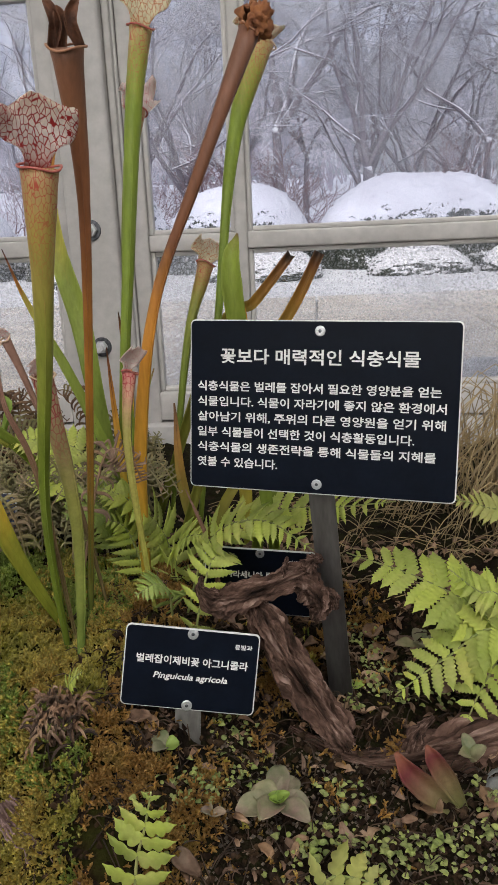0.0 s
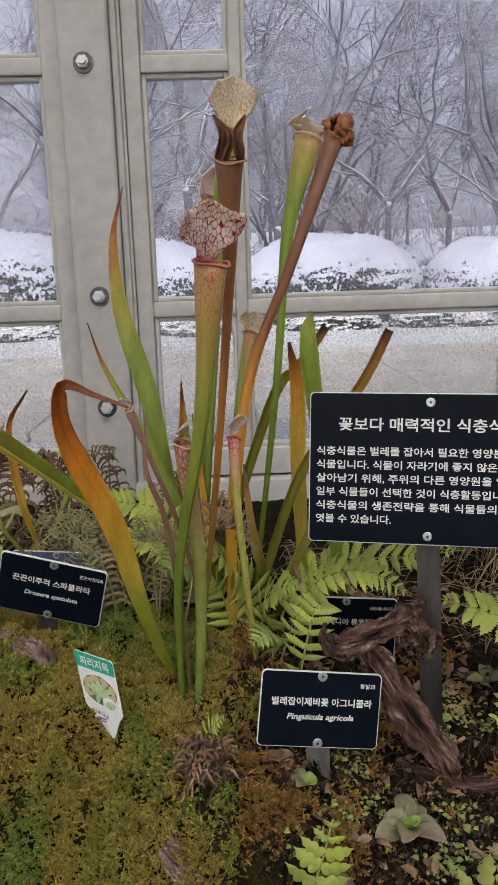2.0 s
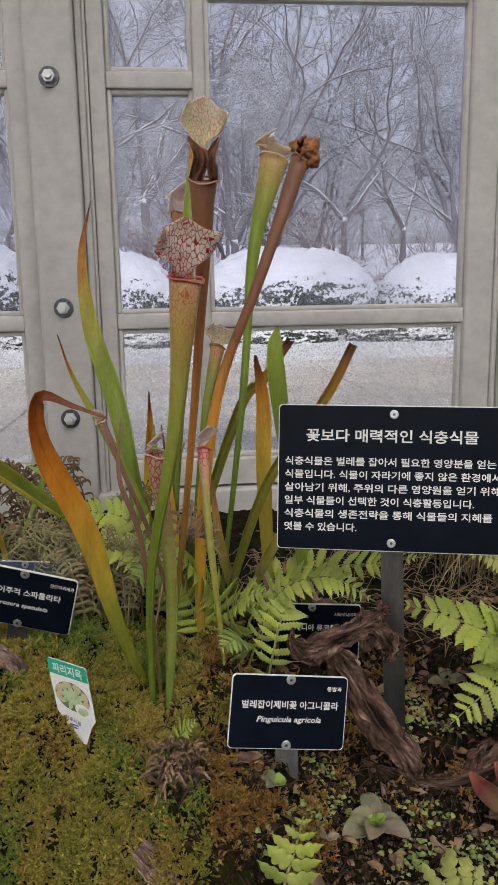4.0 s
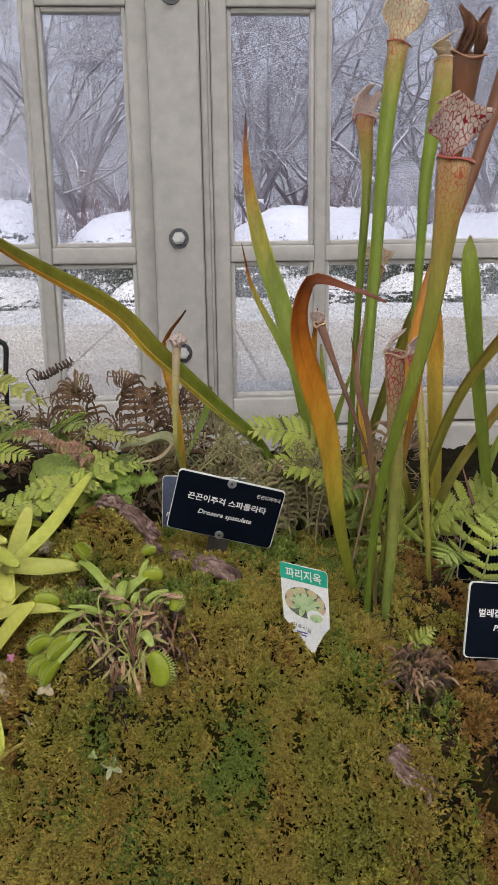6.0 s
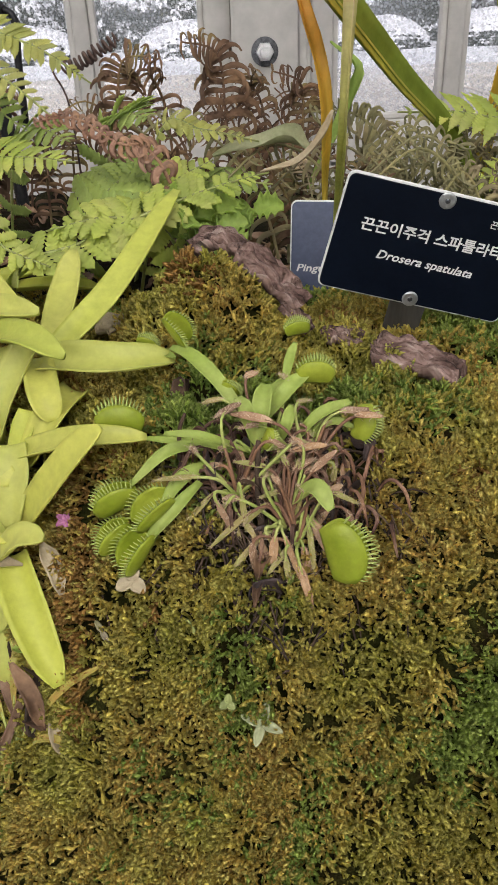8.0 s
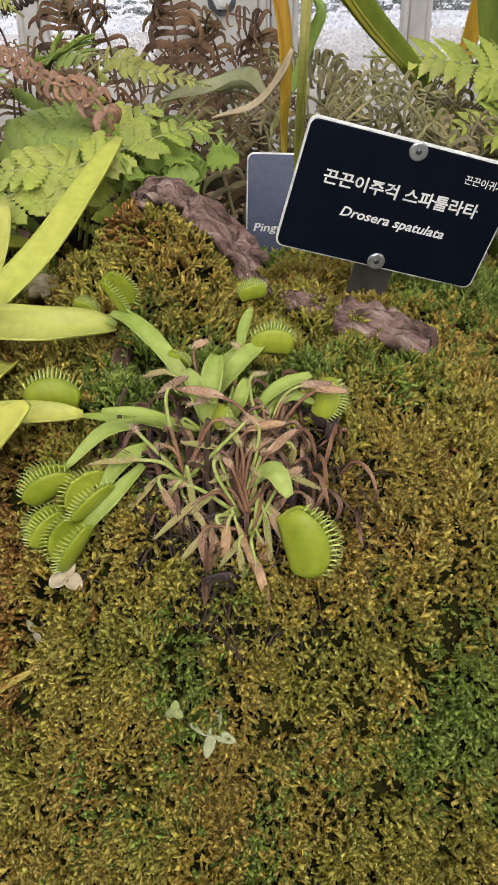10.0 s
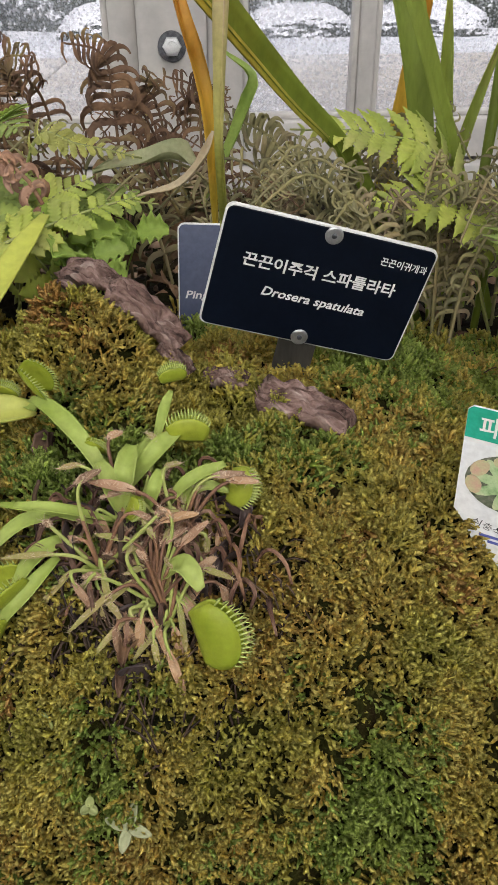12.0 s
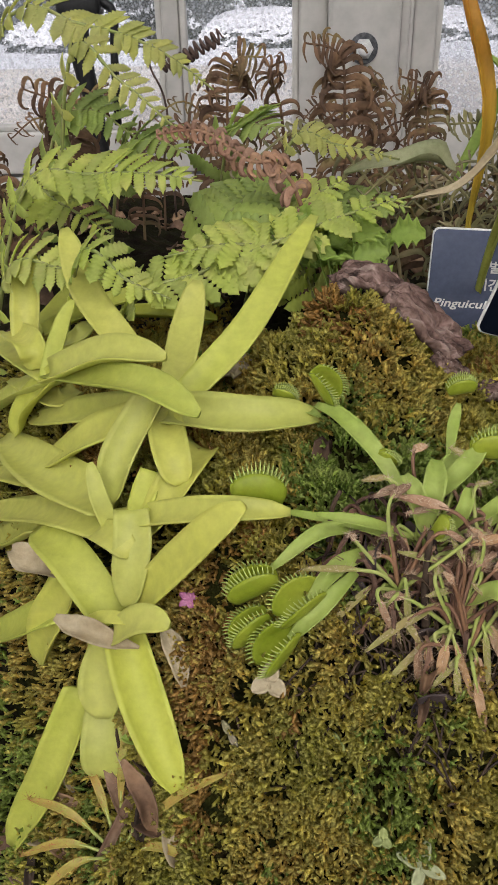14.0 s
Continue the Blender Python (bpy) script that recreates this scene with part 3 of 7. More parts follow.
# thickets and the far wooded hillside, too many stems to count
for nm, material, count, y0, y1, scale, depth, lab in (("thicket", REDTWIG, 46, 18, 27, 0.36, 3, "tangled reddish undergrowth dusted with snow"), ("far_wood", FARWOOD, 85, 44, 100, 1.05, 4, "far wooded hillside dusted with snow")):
    g = Geo()
    for i in range(count):
        y = rg.uniform(y0, y1)
        x = rg.uniform(-0.50, 0.58) * y * 1.05
        b = V(x, y, out_z(x, y) - 0.1)
        for k in range(3 if nm == "thicket" else 2):
            grow(g, b, V(rg.uniform(-.3, .3), rg.uniform(-.3, .3), 1).normalized(), 3.0 * scale * rg.uniform(0.8, 1.3), 0.085 * scale, depth, rg, 0.016 if nm == "far_wood" else 0.006)
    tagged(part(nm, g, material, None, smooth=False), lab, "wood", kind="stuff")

# ---- signs and labels ----


def letters(body, size, m, parent, material=LETTER, align="LEFT", shear=0.0, width=None, bold=0.0, label=""):
    """A line of writing as a mesh, laid on its plate by m; width: its full length."""
    cu = bpy.data.curves.new("lettering", "FONT")
    cu.body, cu.size, cu.align_x, cu.align_y, cu.shear = body, 1.0, "LEFT", "BOTTOM_BASELINE", shear
    cu.extrude, cu.offset, cu.resolution_u = 0.004, bold, 2
    tmp = new("lettering", cu)
    me = bpy.data.meshes.new_from_object(tmp.evaluated_get(bpy.context.evaluated_depsgraph_get()))
    bpy.data.objects.remove(tmp)
    xs = [v.co.x for v in me.vertices]
    lo, hi = min(xs), max(xs)
    sx = width / (hi - lo) if width else size
    off = {"LEFT": 0, "CENTER": 0.5, "RIGHT": 1}[align] * (hi - lo)
    me.transform(m @ Matrix.Diagonal((sx, size, size * 0.3, 1)) @ Matrix.Translation((-lo - off, 0, 0)))
    me.materials.clear()
    me.materials.append(material)
    ob = new("lettering", me)
    ob.parent = parent
    return tagged(ob, label or "white printed lettering")


def plane_of(tl, across, down):
    """The pose of a plate from its top left corner: x along its top, y up, z out of its face."""
    ex = V(across).normalized()
    ey = (-V(down) + ex * V(down).dot(ex)).normalized()
    ez = ex.cross(ey)
    return Matrix(((ex.x, ey.x, ez.x, tl[0]), (ex.y, ey.y, ez.y, tl[1]), (ex.z, ey.z, ez.z, tl[2]), (0, 0, 0, 1)))


def rounded(w, h, r, k=5):
    pts = []
    for cx, cy, a in ((w - r, -r, 0), (r, -r, 90), (r, -h + r, 180), (w - r, -h + r, 270)):
        for i in range(k):
            t = radians(a + 90 * i / (k - 1))
            pts.append((cx + r * math.cos(t), cy + r * math.sin(t)))
    return pts


def slab(geo, outline, z0, z1, m, inset=0.0):
    n = len(outline)
    cx, cy = sum(p[0] for p in outline) / n, sum(p[1] for p in outline) / n
    sh = lambda p, d: (p[0] + (d if p[0] < cx else -d), p[1] + (d if p[1] < cy else -d))
    rows = [(z0, 0), (z1 - inset, 0), (z1, inset)]
    vs = [m @ V(*sh(p, d), z) for z, d in rows for p in outline]
    fs = [(i * n + j, i * n + (j + 1) % n, (i + 1) * n + (j + 1) % n, (i + 1) * n + j) for i in range(2) for j in range(n)]
    geo.add(vs, fs + [tuple(range(n))[::-1], tuple(range(2 * n, 3 * n))])


def plant_sign(m, w, h, foot, label, group, rivet=0.0042, post_w=0.020, sheen_mat=None):
    s = thing("plant_sign", label, "sign", group)
    g = Geo()
    slab(g, rounded(w, h, 0.004), -0.0022, 0.0, m, 0.0004)
    part("plate", g, PLATE_EDGE, s, "thin plate with a white cut edge", False)
    g = Geo()
    e = 0.0009
    slab(g, [(x * (w - 2 * e) / w + e, y * (h - 2 * e) / h - e) for x, y in rounded(w, h, 0.0036)], 0.0, 0.0006, m, 0.0003)
    part("printed_face", g, sheen_mat or PLATE_BLACK, s, "printed face with a slate-blue sheen in its colour" if sheen_mat else "matt black printed face", False)
    for v in (0.045, 0.955):
        g = Geo()
        c = m @ V(w / 2, -h * (0.06 if v < 0.5 else 0.94), 0.0006)
        ez = (m.to_3x3() @ V(0, 0, 1))
        tube(g, [c, c + ez * 0.0004, c + ez * 0.0008], [rivet, rivet, rivet * 0.82], 20, 3, m.to_3x3() @ V(0, 1, 0))
        rv = part("rivet", g, STEEL, s, "round steel rivet", False)
        g = Geo()
        tube(g, [c + ez * 0.0006, c + ez * 0.0010], [rivet * 0.34, rivet * 0.3], 10, 2, m.to_3x3() @ V(0, 1, 0))
        part("rivet_pin", g, DARK_STEEL, rv)
    g = Geo()
    top = m @ V(w / 2, -h * 0.80, -0.0035)
    side = (m.to_3x3() @ V(1, 0, 0))
    sweep(g, [top, (top + V(foot)) / 2, V(foot)], lambda q: [(-post_w / 2, -0.0008), (post_w / 2, -0.0008), (post_w / 2, 0.0008), (-post_w / 2, 0.0008)], m.to_3x3() @ V(0, 0, 1), 6)
    part("stake", g, POST_STEEL, s, "flat steel stake", False)
    return s


# large sign
BM = plane_of((-0.1035, 0.8010, 0.4015), (0.9776, -0.2067, -0.015), (-0.0673, -0.132, -0.989))
s = plant_sign(BM, 0.208, 0.133, (0.012, 0.800, 0.045), "large black sign with white Korean writing on a steel stake", "plant signs", 0.0040, 0.0205)
letters("꽃보다 매력적인 식충식물", 0.0125, BM @ pose(0.0255, -0.0325, 0.0007), s, width=0.153, bold=0.018)
for i, (ln, wd) in enumerate((("식충식물은 벌레를 잡아서 필요한 영양분을 얻는", 0.188), ("식물입니다. 식물이 자라기에 좋지 않은 환경에서", 0.192), ("살아남기 위해, 주위의 다른 영양원을 얻기 위해", 0.192), ("일부 식물들이 선택한 것이 식충활동입니다.", 0.170), ("식충식물의 생존전략을 통해 식물들의 지혜를", 0.186), ("엿볼 수 있습니다.", 0.066))):
    letters(ln, 0.0083, BM @ pose(0.0065, -0.0545 - 0.01205 * i, 0.0007), s, width=wd, bold=0.018)
# small labels
SM = plane_of((-0.1562, 0.7245, 0.1782), (0.103, 0.006, -0.014), (-0.006, -0.014, -0.062))
s = plant_sign(SM, 0.1045, 0.0645, (-0.112, 0.703, 0.070), "small black plant label with white writing on a steel stake", "plant signs", 0.0042)
letters("통발과", 0.0042, SM @ pose(0.099, -0.0125, 0.0007), s, align="RIGHT", width=0.0135, bold=0.016)
letters("벌레잡이제비꽃 아그니콜라", 0.0075, SM @ pose(0.010, -0.0285, 0.0007), s, width=0.087, bold=0.022)
letters("Pinguicula agricola", 0.0068, SM @ pose(0.024, -0.0405, 0.0007), s, shear=0.22, width=0.058, bold=0.02)
DM = plane_of((-0.3995, 0.840, 0.2525), (0.102, -0.005, -0.026), (-0.013, 0.011, -0.062))
s = plant_sign(DM, 0.1042, 0.0645, (-0.372, 0.856, 0.135), "tilted small black plant label with white writing", "plant signs", 0.0044)
letters("끈끈이귀개과", 0.0046, DM @ pose(0.1015, -0.0125, 0.0007), s, align="RIGHT", width=0.0235, bold=0.016)
letters("끈끈이주걱 스파툴라타", 0.0078, DM @ pose(0.0135, -0.0275, 0.0007), s, width=0.077, bold=0.022)
letters("Drosera spatulata", 0.0068, DM @ pose(0.0265, -0.0415, 0.0007), s, shear=0.22, width=0.053, bold=0.02)
LM = plane_of((-0.114, 0.866, 0.181), (0.103, -0.005, -0.006), (-0.003, -0.004, -0.064))
s = plant_sign(LM, 0.1045, 0.0645, (-0.060, 0.872, 0.07), "small black plant label half hidden by fern and driftwood", "plant signs", 0.0042)
letters("사라세니아과", 0.0044, LM @ pose(0.100, -0.0125, 0.0007), s, align="RIGHT", width=0.024, bold=0.016)
letters("사라세니아 류코필라", 0.0075, LM @ pose(0.020, -0.0285, 0.0007), s, width=0.066, bold=0.022)
# Slate-blue sheen of the reflecting plate is put into its colour.
PLATE_SHEEN = mat("faded_plate", [(0.068, 0.082, 0.135), (0.09, 0.106, 0.165)], 50, 0.3, 0.03, 300)
PM = plane_of((-0.421, 0.946, 0.2155), (0.102, -0.020, -0.001), (-0.001, -0.010, -0.063))
s = plant_sign(PM, 0.1045, 0.0645, (-0.368, 0.928, 0.12), "small plant label behind another label, slate-blue sheen in its colour", "plant signs", 0.0042, sheen_mat=PLATE_SHEEN)
letters("벌레", 0.0075, PM @ pose(0.0335, -0.0235, 0.0007), s, width=0.0135, bold=0.022)
letters("기간티", 0.0075, PM @ pose(0.0270, -0.0335, 0.0007), s, width=0.0205, bold=0.022)
letters("Pinguicula g", 0.0066, PM @ pose(0.0045, -0.0445, 0.0007), s, shear=0.22, width=0.040, bold=0.02)

# plastic nursery tag
TM = plane_of((-0.316, 0.738, 0.1975), (0.036, -0.025, -0.001), (0.004, 0.012, -0.068))
tag = thing("nursery_tag", "white plastic plant tag with a green header and a plant picture", "plant tag")
TW, TH = 0.0438, 0.086
shape = [(TW - 0.002, 0), (0.002, 0), (0, -0.002), (0, -0.056), (0.006, -0.064), (0.016, -TH), (TW - 0.016, -TH), (TW - 0.006, -0.064), (TW, -0.056), (TW, -0.002)]
g = Geo()
slab(g, shape, -0.0006, 0.0, TM, 0.0001)
part("card", g, TAG_WHITE, tag, "white pointed plastic card", False)
g = Geo()
slab(g, [(TW - 0.002, -0.0002), (0.002, -0.0002), (0.0002, -0.002), (0.0002, -0.0155), (TW - 0.0002, -0.0155), (TW - 0.0002, -0.002)], 0.0001, 0.0003, TM)
part("green_header", g, TAG_GREEN, tag, "green printed header band", False)
letters("파리지옥", 0.0105, TM @ pose(0.0055, -0.0122, 0.0004), tag, LETTER, width=0.033, bold=0.018)
PIC_DARK = mat("printed_photo", [(0.05, 0.07, 0.05), (0.12, 0.14, 0.09), (0.2, 0.2, 0.16)], 260, 0.4, 0.0)
PIC_LEAF = mat("printed_leaves", [(0.22, 0.36, 0.16), (0.42, 0.55, 0.30), (0.55, 0.58, 0.36)], 180, 0.4, 0.0)
PIC_RED = mat("printed_traps", [(0.55, 0.35, 0.26), (0.50, 0.52, 0.28)], 200, 0.4, 0.0)


def disc(c, rx, ry, ang, z0, z1, n=22):
    a = radians(ang)
    return [(c[0] + rx * math.cos(t) * math.cos(a) - ry * math.sin(t) * math.sin(a), c[1] + rx * math.cos(t) * math.sin(a) + ry * math.sin(t) * math.cos(a)) for t in [2 * math.pi * i / n for i in range(n)]]


picture = Geo()
slab(picture, disc((TW / 2, -0.036), 0.0192, 0.0155, 0, 0, 0), 0.0001, 0.0003, TM)
pic = part("picture", picture, PIC_DARK, tag, "printed picture of a flytrap", False)
for i in range(9):
    a = i * 40 + 12
    g = Geo()
    slab(g, disc((TW / 2 + 0.0085 * math.cos(radians(a)), -0.036 + 0.0070 * math.sin(radians(a))), 0.0085, 0.0027, a, 0, 0, 12), 0.0003, 0.0004 + 0.00001 * i, TM)
    part("printed_leaf", g, PIC_LEAF, pic, "", False)
for i, a in enumerate((20, 62, 105, 150, 195, 340)):
    g = Geo()
    slab(g, disc((TW / 2 + 0.0158 * math.cos(radians(a)), -0.036 + 0.0125 * math.sin(radians(a))), 0.0050, 0.0034, a + 90, 0, 0, 12), 0.0004, 0.00055 + 0.00001 * i, TM)
    part("printed_trap", g, PIC_RED, pic, "", False)

g = Geo()
slab(g, disc((TW * 0.72, -0.0475), 0.0082, 0.0068, 0, 0, 0), 0.0005, 0.0007, TM)
part("inset_ring", g, TAG_WHITE, pic, "", False)
g = Geo()
slab(g, disc((TW * 0.73, -0.0485), 0.0062, 0.0042, 20, 0, 0), 0.0007, 0.0008, TM)
part("inset_leaf", g, PIC_LEAF, pic, "", False)
letters("식충식물", 0.0048, TM @ pose(0.0085, -0.0615, 0.0004) @ pose(0, 0, 0, 0, 0, -14), tag, TAG_INK, width=0.018)
g = Geo()
for u, v, w in ((0.0125, -0.0665, 0.010), (0.0165, -0.0695, 0.005)):
    slab(g, [(u + w, v), (u, v), (u, v - 0.0014), (u + w, v - 0.0014)], 0.0002, 0.0004, TM)
part("print_bar", g, mat("blue_print", [(0.08, 0.10, 0.35), (0.12, 0.14, 0.4)], 90, 0.4, 0.0), tag, "", False)

# ---- pitcher plants ----
P_GREEN = mat("green_pitcher", [G], 60, 0.38, 0.2, 240, glow_through=0.18, along=[(0.0, (0.16, 0.21, 0.03)), (0.4, (0.21, 0.29, 0.035)), (0.76, (0.25, 0.33, 0.04)), (0.91, (0.37, 0.38, 0.075)), (1.0, (0.58, 0.44, 0.19))], veins=((0.42, 0.10, 0.06), 360, 0.06, 0.78, 0.95), stretch=(1, 1, 0.2))
P_VEINED = mat("veined_pitcher", [G], 60, 0.40, 0.2, 240, glow_through=0.15, along=[(0.0, (0.14, 0.19, 0.025)), (0.45, (0.19, 0.25, 0.03)), (0.70, (0.27, 0.28, 0.045)), (0.88, (0.40, 0.29, 0.07)), (1.0, (0.52, 0.33, 0.15))], veins=((0.38, 0.07, 0.04), 360, 0.06, 0.78, 0.95), stretch=(1, 1, 0.2))
P_BROWN = mat("withered_pitcher", [G], 50, 0.5, 0.3, 200, glow_through=0.06, along=[(0.0, (0.10, 0.16, 0.03)), (0.18, (0.22, 0.16, 0.03)), (0.42, (0.50, 0.20, 0.03)), (0.62, (0.30, 0.11, 0.04)), (1.0, (0.20, 0.09, 0.05))], stretch=(1, 1, 0.15))
P_ORANGE = mat("orange_pitcher", [G], 50, 0.45, 0.3, 200, glow_through=0.12, along=[(0.0, (0.40, 0.32, 0.04)), (0.2, (0.72, 0.38, 0.04)), (0.45, (0.62, 0.26, 0.035)), (0.62, (0.25, 0.095, 0.04)), (1.0, (0.23, 0.105, 0.065))], stretch=(1, 1, 0.15))
P_TAN = mat("pinkish_dry_pitcher", [G], 50, 0.6, 0.3, 200, glow_through=0.1, along=[(0.0, (0.16, 0.13, 0.04)), (0.5, (0.24, 0.125, 0.08)), (1.0, (0.36, 0.20, 0.15))])
P_PALE = mat("pale_pitcher", [G], 60, 0.45, 0.2, 240, glow_through=0.2, along=[(0.0, (0.14, 0.22, 0.04)), (0.6, (0.34, 0.33, 0.08)), (1.0, (0.55, 0.36, 0.24))], veins=((0.34, 0.06, 0.06), 260, 0.10, 0.7, 0.9))
P_YELLOW = mat("yellow_green_stem", [G], 60, 0.45, 0.2, 240, glow_through=0.45, along=[(0.0, (0.42, 0.46, 0.10)), (0.6, (0.60, 0.60, 0.16)), (0.85, (0.72, 0.62, 0.30)), (1.0, (0.74, 0.56, 0.44))])
P_PINK = mat("pink_pitcher", [G], 60, 0.45, 0.2, 240, glow_through=0.2, along=[(0.0, (0.34, 0.34, 0.06)), (0.6, (0.50, 0.44, 0.12)), (0.85, (0.66, 0.34, 0.22)), (1.0, (0.62, 0.20, 0.18))], veins=((0.36, 0.03, 0.04), 260, 0.07, 0.75, 0.95))
H_RED = mat("red_veined_hood", [(0.66, 0.50, 0.40), (0.72, 0.60, 0.50)], 60, 0.5, 0.3, 240, glow_through=0.6, along=[(0.0, (0.58, 0.20, 0.18)), (0.18, (0.86, 0.70, 0.64)), (0.5, (0.95, 0.88, 0.82)), (1.0, (0.92, 0.78, 0.64))], veins=((0.36, 0.03, 0.03), 310, 0.075, 0.0, 0.01))
H_CREAM = mat("cream_veined_hood", [(0.66, 0.56, 0.30)], 60, 0.5, 0.3, 240, glow_through=0.5, along=[(0.0, (0.80, 0.66, 0.38)), (0.25, (0.92, 0.86, 0.60)), (1.0, (0.96, 0.92, 0.78))], veins=((0.55, 0.18, 0.08), 300, 0.055, 0.0, 0.01))
H_PINK = mat("pale_pink_hood", [(0.72, 0.58, 0.52)], 60, 0.5, 0.3, 240, glow_through=0.5, along=[(0.0, (0.78, 0.52, 0.48)), (0.3, (0.92, 0.84, 0.80)), (1.0, (0.92, 0.80, 0.74))], veins=((0.62, 0.24, 0.24), 320, 0.035, 0.0, 0.01))
H_DEAD = mat("withered_hood", [(0.11, 0.055, 0.04), (0.24, 0.11, 0.06)], 90, 0.7, 0.8, 300)
H_RUST = mat("rusty_withered_hood", [(0.18, 0.065, 0.03), (0.36, 0.14, 0.05)], 110, 0.7, 0.8, 320)
LIP_RED = mat("dark_red_lip", [(0.34, 0.07, 0.06), (0.5, 0.16, 0.12)], 200, 0.35, 0.1)
LIP_PALE = mat("pale_lip", [(0.55, 0.36, 0.24), (0.66, 0.48, 0.32)], 200, 0.4, 0.1)
LIP_BROWN = mat("brown_lip", [(0.26, 0.11, 0.06), (0.42, 0.22, 0.13)], 200, 0.5, 0.1)


def pitcher(label, pts, radii, body, lip, hood, front, hood_h, hood_w, lean=0.5, style="hood", group="pitcher plant leaves", flare=1.25, seed=1, ruffle=0.12):
    """One trumpet leaf: a hollow tube that widens to a rolled lip, a wing down its front, and its hood."""
    t = thing("pitcher_leaf", label, "pitcher plant", group)
    pts = [V(p) for p in pts]
    pts[0].z = min(pts[0].z, ground_z(pts[0].x, pts[0].y) - 0.006)
    n, m = 34, 16
    c = curve(pts, n)
    fr = frames_along(c, V(front) * 1.0 + V(0, 0, 0.05))
    g = Geo()
    vs, al = [], []
    seq = [(i, 1.0) for i in range(n)] + [(n - 1, 0.90)] + [(n - 1 - k, 0.88) for k in range(1, 6)]
    for i, k in seq:
        p, tg, sd, up = fr[i]
        s = i / (n - 1)
        r = at_list(radii, s) * k * (1 + 0.05 * noise.noise((seed, s * 9, 0)))
        if i == n - 1 and k == 1.0:
            r *= 1.05
        for q in range(m):
            a = 2 * math.pi * q / m
            bulge = 1 + 0.10 * max(0, math.cos(a - math.pi / 2)) ** 6
            vs.append(p + sd * r * math.cos(a) + up * r * math.sin(a) * bulge)
            al.append(s)
    fs = [(i * m + j, i * m + (j + 1) % m, (i + 1) * m + (j + 1) % m, (i + 1) * m + j) for i in range(len(seq) - 1) for j in range(m)]
    fs.append(tuple(range(m))[::-1])
    g.add(vs, fs, al)
    part("trumpet", g, body, t)
    # wing down the front
    g = Geo()
    wing = [p + up * at_list(radii, i / (n - 1)) * 0.9 for i, (p, tg, sd, up) in enumerate(fr)]
    wsec = lambda s: [(-0.0005, 0), (0.0005, 0), (0.0003, 0.0018 * math.sin(math.pi * min(1, s * 1.05)) ** 0.6 + 0.0003), (-0.0003, 0.0018 * math.sin(math.pi * min(1, s * 1.05)) ** 0.6 + 0.0003)]
    sweep(g, wing[3:-2:3], wsec, V(front), 16)
    part("wing", g, body, t)
    p, tg, sd, up = fr[-1]
    R = radii[-1]
    # rolled lip
    g = Geo()
    ring = []
    for q in range(25):
        a = 2 * math.pi * q / 24
        fl = flare if math.sin(a) > -0.3 else 1.0 + (flare - 1) * 0.4
        ring.append(p + sd * R * fl * math.cos(a) + up * R * fl * math.sin(a) + tg * (0.0015 - 0.003 * max(0, math.sin(a)) + 0.001 * math.sin(3 * a + seed)))
    vs, fs = [], []
    for q in range(24):
        out = (ring[q] - p).normalized()
        for b in range(6):
            an = 2 * math.pi * b / 6
            vs.append(ring[q] + out * 0.0008 * math.cos(an) * (1 + R * 20) + tg * 0.0007 * math.sin(an) * (1 + R * 20))
    fs = [(q * 6 + b, q * 6 + (b + 1) % 6, ((q + 1) % 24) * 6 + (b + 1) % 6, ((q + 1) % 24) * 6 + b) for q in range(24) for b in range(6)]
    g.add(vs, fs, [1.0] * len(vs))
    part("lip", g, lip, t, "rolled lip of the trumpet")
    back = -up
    g = Geo()
    if style == "hood":
        def fn(u, s):
            w = hood_w / 2 * (0.34 + 0.66 * smooth_step(s, 0.08, 0.58)) * math.sqrt(max(0.03, 1 - max(0, (s - 0.55) / 0.46) ** 2))
            rf = ruffle * hood_w * abs(u) ** 3 * math.sin(13 * s + 3 * u + seed) * (0.3 + s)
            bow = 0.30 * w * u * u
            return p + back * (R * 0.9) + tg * (hood_h * s + rf * 0.5) + up * (lean * hood_h * s * s + bow + rf) + sd * u * w
        sheet(g, fn, 14, 18, 0.0009)
    elif style == "shred":
        for k in (0, 1, 3):
            a = (k - 1.5) * 0.7
            q0 = p + back * R * 0.5 + sd * (k - 1.5) * R * 0.55
            q1 = q0 + tg * hood_h * 0.55 - sd * a * 0.004 - back * 0.004
            q2 = q1 + tg * hood_h * (0.50 if k % 3 == 0 else 0.25) + sd * a * 0.007
            blade(g, [q0, q1, q2], [0.006, 0.009, 0.008, 0.002], 0.0025, 0.9, up, 12, 0.5, k)
    else:
        def fn2(u, s):
            th, ph = math.pi * (u * 0.9), math.pi * (s * 0.85 + 0.05)
            k = 1 + 0.45 * noise.noise((math.cos(th) * 2 + seed, math.sin(th) * 2, s * 4)) + 0.45 * noise.noise((math.cos(th) * 6, math.sin(th) * 6, s * 9 + seed))
            return p + tg * (hood_h * 0.35 - hood_h * 0.5 * math.cos(ph) * k) + (sd * math.cos(th) + up * math.sin(th)) * hood_w / 2 * math.sin(ph) * k + up * R * 0.4
        sheet(g, fn2, 36, 24, 0.001)
    part("hood", g, hood, t, "frilled hood over the mouth" if style == "hood" else "shrivelled brown hood")
    return t


pitcher("trumpet pitcher with a red-veined frilled hood", [(-0.230, 0.793, 0.091), (-0.225, 0.763, 0.251), (-0.199, 0.732, 0.391), (-0.186, 0.726, 0.513)], [0.0026, 0.0034, 0.0042, 0.0054, 0.0076, 0.0126], P_VEINED, LIP_RED, H_RED, (0.45, -0.9, 0.1), 0.046, 0.052, 0.15, seed=2, flare=1.14, ruffle=0.16)
